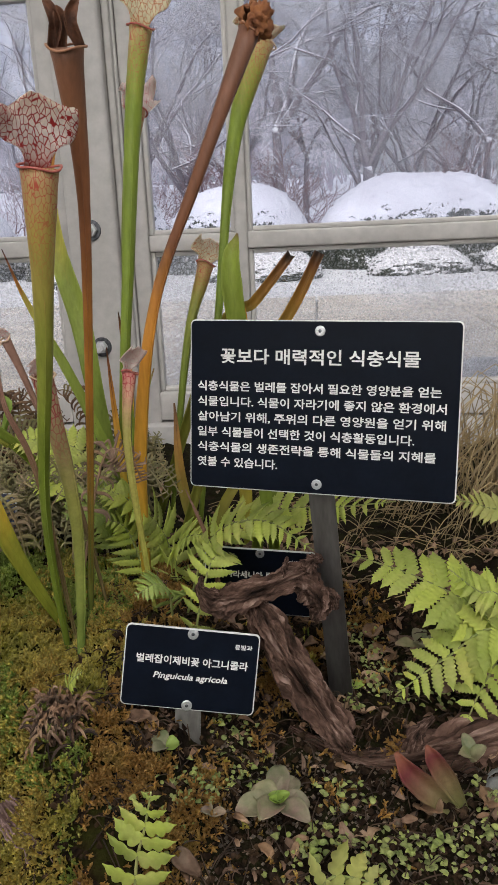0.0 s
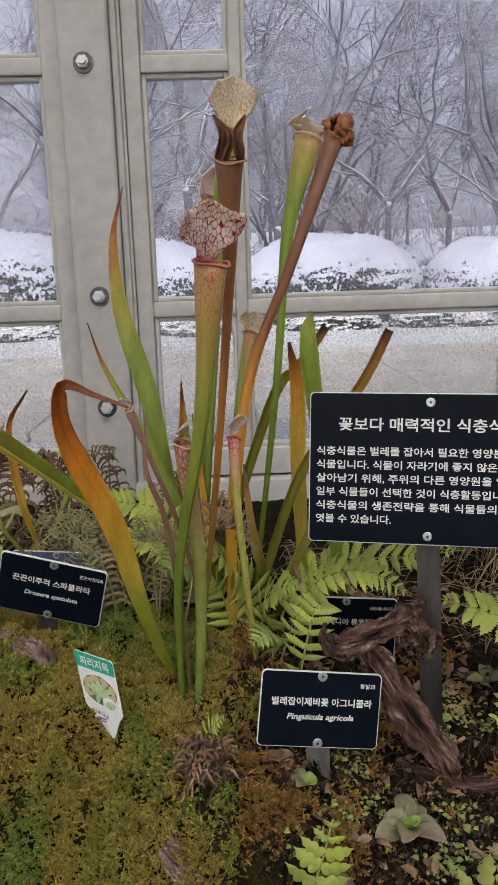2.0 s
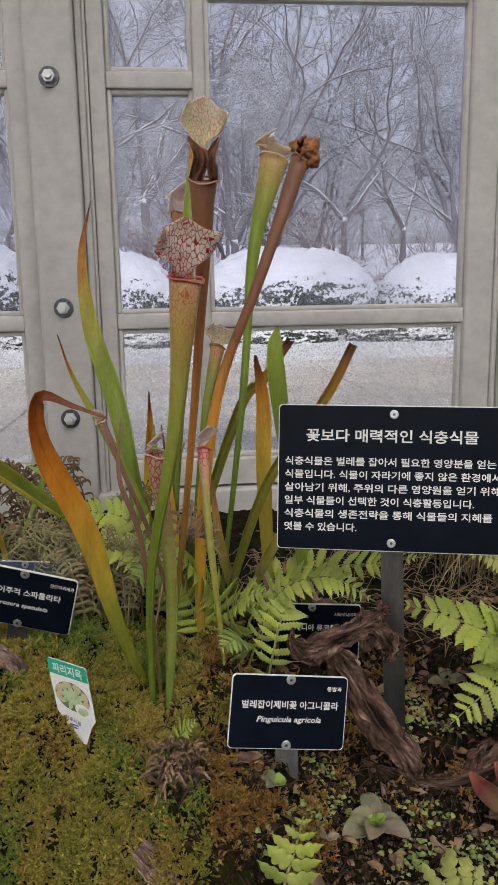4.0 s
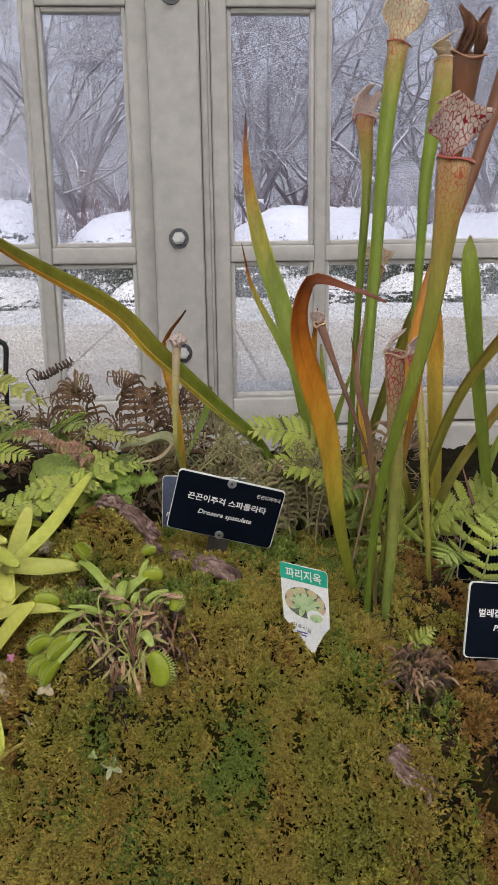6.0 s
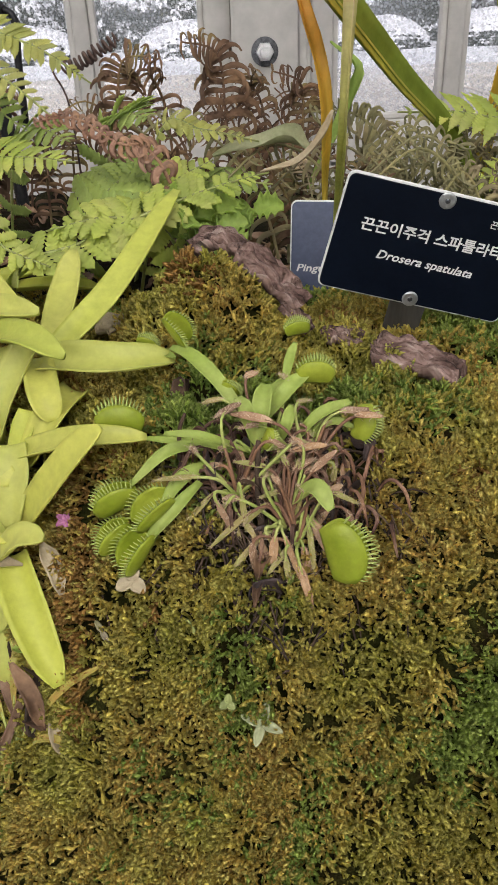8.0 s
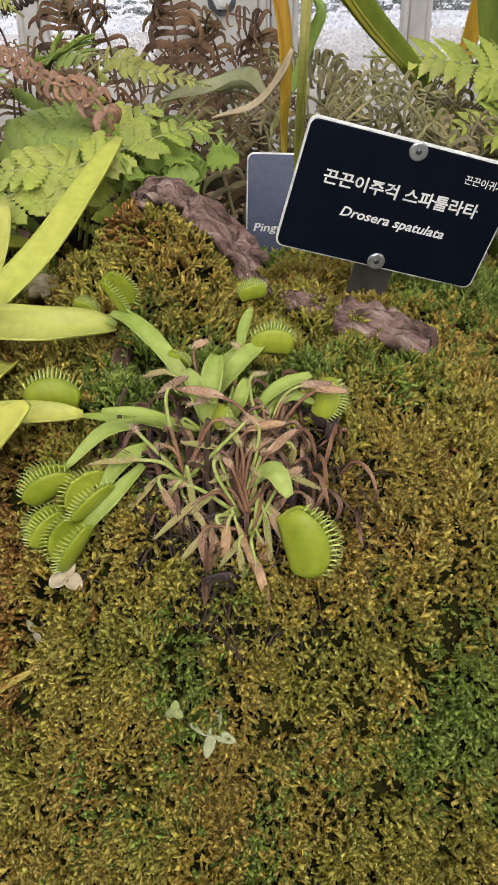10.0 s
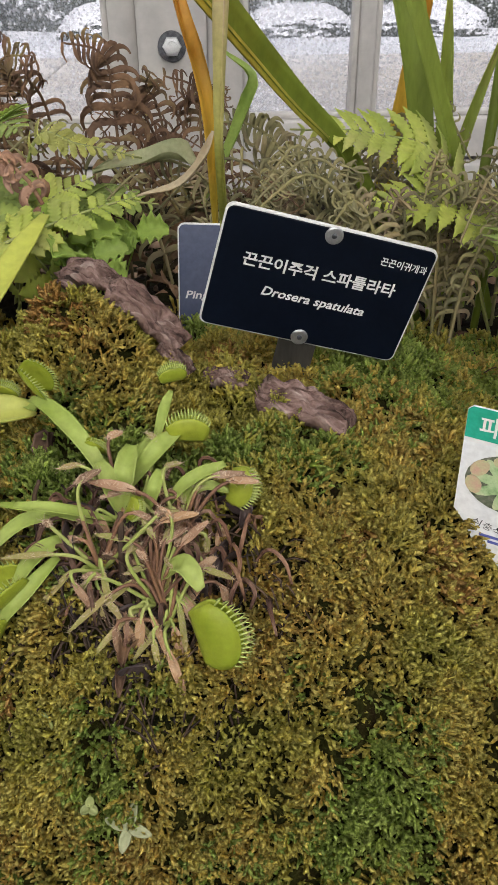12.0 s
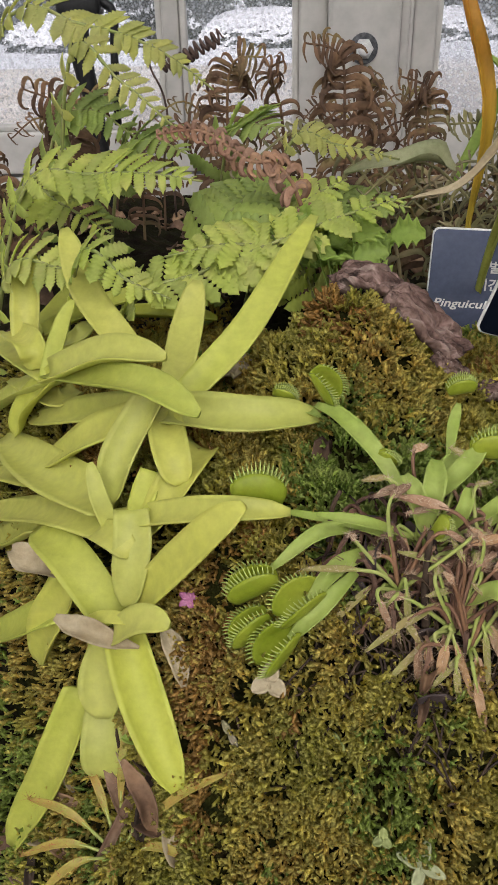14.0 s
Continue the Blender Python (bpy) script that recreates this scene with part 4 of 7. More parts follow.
pitcher("tall withered brown trumpet with a shredded dark hood", [(-0.216, 0.816, 0.125), (-0.192, 0.793, 0.306), (-0.173, 0.777, 0.491), (-0.169, 0.758, 0.591)], [0.0024, 0.0027, 0.0030, 0.0035, 0.0046, 0.0074, 0.0112], P_BROWN, LIP_BROWN, H_DEAD, (0.2, -1, 0.1), 0.031, 0.03, style="shred", seed=5, flare=1.2)
pitcher("tall green trumpet with a cream veined hood", [(-0.214, 0.935, 0.127), (-0.202, 0.940, 0.284), (-0.188, 0.962, 0.444), (-0.176, 0.980, 0.577), (-0.164, 0.988, 0.654)], [0.003, 0.0040, 0.0054, 0.0070, 0.0086, 0.0105], P_GREEN, LIP_RED, H_CREAM, (0.45, -0.9, 0.1), 0.055, 0.052, 0.25, seed=8, ruffle=0.10)
pitcher("leaning withered trumpet, orange below and brown above, with a crumpled hood", [(-0.181, 0.895, 0.115), (-0.175, 0.892, 0.268), (-0.153, 0.902, 0.404), (-0.109, 0.914, 0.512), (-0.059, 0.951, 0.637)], [0.0045, 0.0062, 0.0060, 0.0050, 0.0050, 0.0062, 0.0096], P_ORANGE, LIP_BROWN, H_RUST, (0.7, -0.5, 0.2), 0.028, 0.027, style="ball", seed=11, flare=1.1)
pitcher("green trumpet with a pale net-veined mouth and hood", [(-0.151, 1.038, 0.108), (-0.116, 1.063, 0.369), (-0.095, 1.104, 0.549), (-0.064, 1.131, 0.666)], [0.0028, 0.0036, 0.0050, 0.0090, 0.0175], P_GREEN, LIP_PALE, H_CREAM, (0.8, -0.5, 0.1), 0.030, 0.058, 0.30, seed=14, ruffle=0.24)
pitcher("slim trumpet with a small pink-white hood", [(-0.216, 0.975, 0.125), (-0.200, 0.987, 0.407), (-0.191, 1.001, 0.519), (-0.186, 1.040, 0.589)], [0.0025, 0.0038, 0.0052, 0.0095], P_VEINED, LIP_RED, H_PINK, (0.6, -0.7, 0.1), 0.030, 0.044, 0.5, seed=17, ruffle=0.2)
pitcher("short trumpet with a cream veined hood by the glass", [(-0.190, 1.065, 0.130), (-0.163, 1.116, 0.328), (-0.140, 1.164, 0.428)], [0.0025, 0.0042, 0.0060, 0.0100], P_VEINED, LIP_RED, H_CREAM, (0.6, -0.8, 0.1), 0.034, 0.046, 0.3, seed=20, ruffle=0.16)
pitcher("small pale trumpet with a pink hood", [(-0.216, 0.776, 0.093), (-0.208, 0.784, 0.236), (-0.216, 0.767, 0.366)], [0.003, 0.005, 0.0082], P_PALE, LIP_PALE, H_PINK, (0.9, -0.4, 0.1), 0.018, 0.022, 0.6, seed=23, ruffle=0.2)
pitcher("small pink trumpet with a curled hood", [(-0.157, 0.828, 0.158), (-0.171, 0.831, 0.281), (-0.172, 0.863, 0.349)], [0.0020, 0.0028, 0.0036, 0.0062], P_PINK, LIP_RED, H_PINK, (0.8, -0.5, 0.1), 0.022, 0.022, 0.8, seed=26, ruffle=0.2)
pitcher("withered pinkish trumpet bent to one side", [(-0.197, 0.822, 0.119), (-0.221, 0.826, 0.254), (-0.251, 0.831, 0.340), (-0.268, 0.831, 0.386)], [0.0014, 0.0018, 0.0022, 0.0042], P_TAN, LIP_PALE, H_PINK, (-0.5, -0.7, 0.3), 0.012, 0.014, 0.6, seed=29, ruffle=0.2)
pitcher("young upright stem with a shrivelled pale tip", [(-0.391, 0.969, 0.127), (-0.396, 0.913, 0.216), (-0.402, 0.850, 0.282), (-0.398, 0.850, 0.369)], [0.0017, 0.0019, 0.0021, 0.0042], P_YELLOW, LIP_PALE, H_PINK, (0.3, -0.9, 0.1), 0.010, 0.014, 0.5, style="ball", seed=31)

# flat leaves of the pitcher plants
B_GREEN = mat("green_strap", [G], 50, 0.42, 0.25, 160, glow_through=0.5, along=[(0.0, (0.26, 0.34, 0.05)), (0.75, (0.37, 0.46, 0.07)), (0.93, (0.40, 0.42, 0.08)), (1.0, (0.30, 0.20, 0.08))], stretch=(1, 1, 0.2))
B_TIPPED = mat("orange_tipped_strap", [G], 50, 0.42, 0.25, 160, glow_through=0.5, along=[(0.0, (0.28, 0.37, 0.06)), (0.50, (0.38, 0.46, 0.09)), (0.66, (0.58, 0.48, 0.09)), (0.80, (0.58, 0.26, 0.06)), (0.93, (0.30, 0.09, 0.04)), (1.0, (0.10, 0.05, 0.04))], stretch=(1, 1, 0.2))
B_CURL = mat("orange_curling_strap", [G], 50, 0.42, 0.3, 160, glow_through=0.5, along=[(0.0, (0.20, 0.26, 0.03)), (0.20, (0.46, 0.46, 0.06)), (0.30, (0.80, 0.54, 0.07)), (0.42, (0.86, 0.38, 0.04)), (0.54, (0.60, 0.19, 0.03)), (0.68, (0.32, 0.09, 0.03)), (1.0, (0.40, 0.17, 0.12))], stretch=(1, 1, 0.2))
B_ARCH = mat("arching_strap", [G], 50, 0.42, 0.25, 160, glow_through=0.5, along=[(0.0, (0.24, 0.33, 0.05)), (0.35, (0.30, 0.37, 0.055)), (0.6, (0.42, 0.37, 0.06)), (0.8, (0.36, 0.37, 0.06)), (1.0, (0.46, 0.32, 0.06))], stretch=(1, 1, 0.2))
B_ORANGE = mat("orange_strap", [G], 50, 0.45, 0.3, 160, glow_through=0.55, along=[(0.0, (0.56, 0.56, 0.10)), (0.45, (0.88, 0.60, 0.09)), (0.75, (0.78, 0.36, 0.05)), (0.90, (0.30, 0.10, 0.03)), (1.0, (0.10, 0.05, 0.03))], stretch=(1, 1, 0.2))
B_CUT = mat("yellow_cut_strap", [G], 50, 0.5, 0.3, 160, glow_through=0.5, along=[(0.0, (0.22, 0.26, 0.04)), (0.5, (0.42, 0.34, 0.06)), (0.75, (0.55, 0.30, 0.07)), (0.93, (0.34, 0.16, 0.06)), (1.0, (0.08, 0.05, 0.035))], stretch=(1, 1, 0.2))


def strap(label, pts, widths, material, face=(0, -1, 0.3), thick=0.0022, cup=0.25, wave=0.0, n=26, keel=0.0, edge=None):
    t = thing("strap_leaf", label, "leaf", "pitcher plant leaves")
    pts = [V(q) for q in pts]
    pts[0].z = min(pts[0].z, ground_z(pts[0].x, pts[0].y) - 0.006)
    g = Geo()
    blade(g, pts, widths, thick, cup, face, n, wave, 0.7, keel)
    part("leaf_blade", g, material, t)
    g = Geo()
    c = curve(pts, n)
    fr = frames_along(c, face)
    rib = [p + up * (thick * 0.5 - 0.0001) for p, tg, sd, up in fr]
    tube(g, rib[1:-2:3], [0.0005, 0.0003], 5, 20, face)
    part("midrib", g, material, t)
    if edge:
        g = Geo()
        rim = []
        for i, (p, tg, sd, up) in enumerate(fr):
            w = at_list(widths, i / (n - 1)) / 2
            rim.append(p + sd * (w if sd.z < 0 else -w) * 0.86 + up * (cup * w * 1.48 - keel * w * 0.14 + 0.0004))
        ws = [at_list(widths, k / 12) * 0.34 for k in range(3, 13)]
        blade(g, rim[n // 4:], ws, thick * 1.3, 0.0, face, n, 0.0, 0.0, 0.0)
        part("margin", g, edge, t, "orange withering edge")
    return t


strap("broad green leaf standing behind the sign", [(-0.046, 0.942, 0.113), (-0.078, 0.956, 0.340), (-0.087, 0.962, 0.429), (-0.081, 0.980, 0.464)], [0.010, 0.014, 0.019, 0.021, 0.015, 0.002], B_GREEN)
strap("long green leaf with an orange and brown tip", [(-0.227, 1.026, 0.121), (-0.256, 1.041, 0.289), (-0.273, 1.066, 0.371), (-0.301, 1.089, 0.465), (-0.312, 1.135, 0.554), (-0.306, 1.220, 0.628)], [0.010, 0.016, 0.021, 0.024, 0.024, 0.019, 0.012, 0.005, 0.001], B_TIPPED)
strap("thin green leaf with a dry dark tip", [(-0.192, 1.000, 0.155), (-0.265, 1.001, 0.308), (-0.313, 1.007, 0.404), (-0.328, 0.994, 0.459)], [0.008, 0.011, 0.011, 0.007, 0.003, 0.001], B_TIPPED)
strap("orange-brown leaf that curls over at its top", [(-0.228, 0.817, 0.098), (-0.258, 0.777, 0.207), (-0.276, 0.748, 0.301), (-0.304, 0.718, 0.385), (-0.299, 0.696, 0.427), (-0.271, 0.674, 0.423), (-0.248, 0.672, 0.414)], [0.005, 0.010, 0.016, 0.020, 0.020, 0.013, 0.010, 0.005, 0.003, 0.002], B_CURL, (0.35, -1, 0.15), wave=0.25, n=36)
strap("long arching leaf, green with an orange edge", [(-0.252, 0.981, 0.131), (-0.309, 0.965, 0.233), (-0.359, 0.951, 0.285), (-0.421, 0.916, 0.349), (-0.462, 0.894, 0.396), (-0.537, 0.837, 0.449), (-0.592, 0.769, 0.501)], [0.008, 0.010, 0.014, 0.018, 0.020, 0.017, 0.011, 0.004], B_ARCH, (0.35, -0.75, 0.55), cup=0.5, n=34, keel=0.3, edge=B_ORANGE)
strap("orange leaf beside a young stem", [(-0.391, 0.970, 0.124), (-0.397, 0.966, 0.206), (-0.403, 0.933, 0.278), (-0.417, 0.961, 0.348), (-0.390, 0.951, 0.392)], [0.002, 0.003, 0.007, 0.010, 0.006, 0.002], B_ORANGE, (0.6, -0.8, 0), wave=0.4)
strap("narrow orange leaf with a dry tip", [(-0.258, 1.141, 0.162), (-0.236, 1.111, 0.295), (-0.232, 1.074, 0.383)], [0.008, 0.013, 0.013, 0.007, 0.001], B_ORANGE)
strap("broad orange leaf with a curled brown tip", [(-0.088, 1.026, 0.094), (-0.092, 1.045, 0.272), (-0.090, 1.065, 0.364), (-0.099, 1.060, 0.425)], [0.010, 0.018, 0.020, 0.016, 0.004], B_ORANGE, wave=0.2)
strap("brown cut-off leaf leaning by the glass", [(-0.209, 1.050, 0.246), (-0.122, 1.089, 0.343), (-0.082, 1.160, 0.377), (-0.035, 1.197, 0.433)], [0.009, 0.013, 0.014, 0.013, 0.012], B_CUT, cup=0.8)
strap("yellow cut-off leaf leaning behind the sign", [(-0.162, 0.934, 0.135), (-0.103, 0.951, 0.280), (-0.032, 0.952, 0.384), (0.000, 0.956, 0.443)], [0.008, 0.011, 0.012, 0.011, 0.010], B_CUT, cup=0.8)
for lab, pts, w, mt in (("yellow-green leaf leaning low", [(-0.14, 0.93, 0.11), (-0.10, 0.95, 0.20), (-0.03, 0.97, 0.29), (0.0, 0.97, 0.33)], 0.011, B_CUT), ("green leaf behind the clump", [(-0.215, 1.05, 0.12), (-0.225, 1.06, 0.25), (-0.228, 1.07, 0.34)], 0.012, B_GREEN), ("narrow green leaf behind the clump", [(-0.24, 1.0, 0.12), (-0.225, 1.03, 0.22), (-0.19, 1.05, 0.32)], 0.010, B_GREEN), ("short dark brown dry leaf", [(-0.10, 0.86, 0.11), (-0.105, 0.85, 0.18), (-0.125, 0.845, 0.245)], 0.005, P_TAN), ("yellow leaf at the foot of the clump", [(-0.12, 0.95, 0.11), (-0.15, 0.97, 0.2), (-0.16, 1.0, 0.29)], 0.012, B_CUT), ("brown dry leaf in the clump", [(-0.195, 0.92, 0.12), (-0.205, 0.93, 0.26), (-0.215, 0.95, 0.36)], 0.007, B_ORANGE), ("green leaf low in the clump", [(-0.08, 0.93, 0.10), (-0.06, 0.96, 0.19), (-0.01, 1.0, 0.27)], 0.012, B_GREEN), ("thin twisted brown leaf", [(-0.22, 0.79, 0.13), (-0.232, 0.775, 0.28), (-0.248, 0.765, 0.345), (-0.244, 0.755, 0.40)], 0.005, P_TAN)):
    strap(lab, pts, [w * 0.6, w, w, w * 0.7, w * 0.15], mt)

# ---- ferns ----
FERN = mat("fresh_fern", [(0.52, 0.63, 0.14), (0.61, 0.70, 0.19), (0.68, 0.71, 0.25)], 30, 0.55, 0.25, 300, glow_through=0.55, vary=0.18)
FERN_DEEP = mat("green_fern", [(0.36, 0.48, 0.13), (0.46, 0.56, 0.18)], 30, 0.5, 0.25, 300, glow_through=0.5, vary=0.15)
FERN_YELLOW = mat("yellowing_fern", [(0.56, 0.60, 0.18), (0.64, 0.64, 0.25)], 30, 0.55, 0.25, 300, glow_through=0.55, vary=0.12)
FERN_STEM = mat("fern_stalk", [(0.24, 0.30, 0.08), (0.32, 0.32, 0.12)], 60, 0.5, 0.1)
DEAD_FERN = mat("withered_fern", [(0.075, 0.042, 0.026), (0.17, 0.10, 0.062), (0.20, 0.165, 0.07)], 25, 0.8, 0.4, 300, vary=0.35)
RED_FERN = mat("rusty_fern", [(0.22, 0.11, 0.075), (0.38, 0.24, 0.17)], 40, 0.7, 0.4, 300, vary=0.25)
GREY_FERN = mat("grey_green_dry_fern", [(0.16, 0.155, 0.08), (0.29, 0.27, 0.14), (0.34, 0.26, 0.17)], 25, 0.75, 0.4, 300, glow_through=0.15, vary=0.3)


def frond(fern, pts, length, pairs=11, material=None, face=(0, -0.45, 1), droop=0.16, start=0.16, ratio=0.30, lobes=8, seed=0, dense=1.5, blunt=0.52):
    """A fern frond: its stalk, and leaflets in pairs with scalloped edges."""
    material = material or FERN
    rg = random.Random(seed * 31 + 5)
    pts = [V(q) for q in pts]
    pts[0].z = min(pts[0].z, ground_z(pts[0].x, pts[0].y) - 0.004)
    pairs = int(pairs * dense)
    length *= 0.95
    n = 40
    fr = frames_along(curve(pts, n), face)
    g = Geo()
    tube(g, [f[0] for f in fr[::3]] + [fr[-1][0]], [0.0013, 0.0010, 0.0005], 6, 20)
    stalk = part("frond", g, FERN_STEM, fern)
    for i in range(pairs):
        s = start + (0.97 - start) * i / (pairs - 1)
        p, t, sd, up = fr[min(n - 1, int(s * (n - 1)))]
        L = length * max(0.16, math.sin(math.pi * (0.16 + 0.80 * ((i + 0.6) / pairs) ** 0.8)) ** 0.9) * rg.uniform(0.9, 1.08)
        for side in (1, -1):
            lift = rg.uniform(-0.12, 0.12)
            dv = (sd * side * 0.95 + t * (0.22 + 0.3 * s) + up * (0.10 + lift)).normalized()
            nrm = (up + sd * side * 0.15 * rg.uniform(-1, 1) + t * rg.uniform(-0.25, 0.15)).normalized()
            ac = dv.cross(nrm).normalized()
            nrm = ac.cross(dv)
            wd = L * ratio * rg.uniform(0.9, 1.1)
            dr = droop * rg.uniform(0.6, 1.4)

            def fn(u, q, p=p, dv=dv, ac=ac, nrm=nrm, L=L, wd=wd, dr=dr):
                edge = 0.52 + 0.48 * abs(math.sin(math.pi * lobes * q + 0.5)) ** 0.7
                prof = (0.85 + 0.35 * q if q < 0.25 else 0.94) * (1 - smooth_step(q, blunt, 1.03) * 0.97)
                w = wd * 0.5 * prof * edge
                return p + dv * L * (q - 0.06 * q * q) + ac * u * w + dv * abs(u) * w * 0.35 * (1 - q) + nrm * (-dr * L * q * q + 0.22 * w * abs(u))
            g = Geo()
            sheet(g, fn, 2, 30, 0.0005)
            part("leaflet", g, material, stalk)
    return stalk


def fern(label, fronds, group="green ferns"):
    f = thing("fern", label, "fern", group)
    for k, (pts, length, pairs, material, more) in enumerate(fronds):
        frond(f, pts, length, pairs, material, seed=len(f.name) + k + int(abs(pts[0][0]) * 900), **more)
    return f


fern("bright green fern arching under the pitcher plants", [
    ([(-0.135, 0.85, 0.11), (-0.104, 0.835, 0.200), (-0.055, 0.815, 0.226), (-0.012, 0.800, 0.205)], 0.036, 11, FERN, {}),
    ([(-0.140, 0.89, 0.11), (-0.105, 0.93, 0.168), (-0.045, 0.94, 0.188), (0.012, 0.915, 0.200), (0.064, 0.88, 0.218)], 0.044, 13, FERN, {}),
    ([(-0.155, 0.905, 0.08), (-0.158, 0.92, 0.145), (-0.170, 0.91, 0.188), (-0.194, 0.89, 0.222), (-0.220, 0.90, 0.228)], 0.044, 13, FERN, {}),
    ([(-0.150, 0.90, 0.08), (-0.148, 0.885, 0.150), (-0.135, 0.865, 0.188), (-0.110, 0.85, 0.200)], 0.038, 10, FERN, {}),
    ([(-0.123, 0.80, 0.10), (-0.102, 0.812, 0.186), (-0.084, 0.840, 0.184)], 0.030, 8, FERN, {}),
    ([(-0.170, 0.883, 0.085), (-0.182, 0.892, 0.140), (-0.194, 0.886, 0.190), (-0.214, 0.876, 0.206)], 0.030, 9, FERN, {}),
    ([(-0.145, 0.84, 0.11), (-0.140, 0.81, 0.160), (-0.148, 0.795, 0.176), (-0.164, 0.785, 0.170)], 0.026, 8, FERN_DEEP, {})])
fern("green fern behind the pitcher plant stems", [
    ([(-0.19, 0.93, 0.11), (-0.225, 0.93, 0.205), (-0.272, 0.93, 0.228), (-0.318, 0.93, 0.226)], 0.040, 11, FERN, {}),
    ([(-0.20, 0.97, 0.11), (-0.250, 0.97, 0.235), (-0.299, 0.97, 0.258), (-0.350, 0.97, 0.262)], 0.040, 11, FERN, {}),
    ([(-0.195, 0.92, 0.11), (-0.205, 0.90, 0.19), (-0.225, 0.885, 0.215), (-0.25, 0.87, 0.21)], 0.045, 8, FERN_DEEP, {})])
fern("light green fern beside the driftwood", [
    ([(0.207, 0.793, 0.044), (0.140, 0.791, 0.140), (0.082, 0.803, 0.175), (0.018, 0.818, 0.194)], 0.050, 13, FERN, dict(ratio=0.38, blunt=0.62, dense=1.1)),
    ([(0.215, 0.79, 0.06), (0.140, 0.77, 0.146), (0.097, 0.765, 0.126), (0.054, 0.76, 0.093)], 0.044, 11, FERN, dict(ratio=0.38, blunt=0.62, dense=1.1)),
    ([(0.215, 0.79, 0.06), (0.150, 0.76, 0.138), (0.124, 0.75, 0.113), (0.108, 0.742, 0.080)], 0.038, 9, FERN, dict(ratio=0.38, blunt=0.62, dense=1.1)),
    ([(0.22, 0.80, 0.06), (0.145, 0.78, 0.166), (0.122, 0.78, 0.176), (0.098, 0.78, 0.196)], 0.030, 8, FERN, {})])
fern("yellow-green fern by the dry grass", [([(0.23, 0.93, 0.09), (0.18, 0.90, 0.187), (0.150, 0.90, 0.204), (0.118, 0.90, 0.213)], 0.030, 9, FERN_YELLOW, {})])
fern("broad leafed green fern by the butterworts", [
    ([(-0.750, 1.06, 0.14), (-0.680, 1.03, 0.315), (-0.622, 1.01, 0.318), (-0.580, 1.0, 0.306), (-0.548, 1.0, 0.284)], 0.026, 16, FERN_YELLOW, dict(ratio=0.34, blunt=0.66)),
    ([(-0.660, 1.0, 0.14), (-0.622, 0.96, 0.302), (-0.592, 0.95, 0.293), (-0.560, 0.94, 0.268)], 0.020, 11, FERN_YELLOW, dict(ratio=0.34, blunt=0.66)),
    ([(-0.700, 0.95, 0.13), (-0.650, 0.93, 0.240), (-0.610, 0.93, 0.250), (-0.578, 0.92, 0.252), (-0.548, 0.91, 0.250)], 0.028, 12, FERN, dict(ratio=0.34, blunt=0.66)),
    ([(-0.610, 0.93, 0.13), (-0.585, 0.885, 0.196), (-0.552, 0.89, 0.207), (-0.510, 0.90, 0.221), (-0.471, 0.92, 0.230), (-0.436, 0.94, 0.234)], 0.028, 16, FERN, dict(ratio=0.40, blunt=0.78, lobes=6)),
    ([(-0.640, 0.92, 0.13), (-0.608, 0.88, 0.221), (-0.583, 0.87, 0.211), (-0.562, 0.868, 0.202)], 0.017, 9, FERN, dict(ratio=0.46, blunt=0.78, lobes=6)),
    ([(-0.575, 0.95, 0.13), (-0.545, 0.93, 0.214), (-0.524, 0.95, 0.234), (-0.504, 0.962, 0.242)], 0.036, 9, FERN_DEEP, dict(ratio=0.40, blunt=0.78, lobes=6)),
    ([(-0.530, 0.96, 0.13), (-0.509, 0.95, 0.212), (-0.493, 0.95, 0.230), (-0.470, 0.962, 0.239)], 0.028, 9, FERN, dict(ratio=0.40, blunt=0.78, lobes=6)),
    ([(-0.535, 1.0, 0.14), (-0.504, 0.975, 0.254), (-0.475, 0.97, 0.256), (-0.440, 0.97, 0.248)], 0.015, 12, FERN_YELLOW, dict(ratio=0.40, blunt=0.78, lobes=6)),
    ([(-0.485, 0.99, 0.13), (-0.488, 0.98, 0.212), (-0.466, 0.97, 0.224), (-0.432, 0.965, 0.222)], 0.030, 8, FERN_DEEP, dict(ratio=0.40, blunt=0.78, lobes=6)),
    ([(-0.478, 0.93, 0.13), (-0.497, 0.91, 0.205), (-0.530, 0.90, 0.220), (-0.568, 0.90, 0.214)], 0.030, 8, FERN, dict(ratio=0.40, blunt=0.74, lobes=6)),
    ([(-0.720, 1.0, 0.13), (-0.665, 0.97, 0.232), (-0.634, 0.95, 0.230), (-0.602, 0.93, 0.218)], 0.030, 10, FERN, dict(ratio=0.34, blunt=0.66)),
    ([(-0.700, 0.93, 0.12), (-0.660, 0.91, 0.200), (-0.625, 0.90, 0.208), (-0.595, 0.895, 0.20)], 0.024, 10, FERN, dict(ratio=0.34, blunt=0.66)),
    ([(-0.700, 1.06, 0.12), (-0.66, 1.04, 0.25), (-0.63, 1.03, 0.27), (-0.60, 1.02, 0.255)], 0.034, 9, FERN_DEEP, dict(ratio=0.36, blunt=0.72)),
    ([(-0.640, 1.05, 0.12), (-0.615, 1.03, 0.235), (-0.59, 1.01, 0.255), (-0.565, 0.99, 0.250)], 0.032, 9, FERN_DEEP, dict(ratio=0.36, blunt=0.72)),
    ([(-0.56, 1.04, 0.12), (-0.545, 1.03, 0.24), (-0.53, 1.01, 0.262), (-0.51, 0.99, 0.262)], 0.034, 9, FERN_DEEP, dict(ratio=0.36, blunt=0.72))])
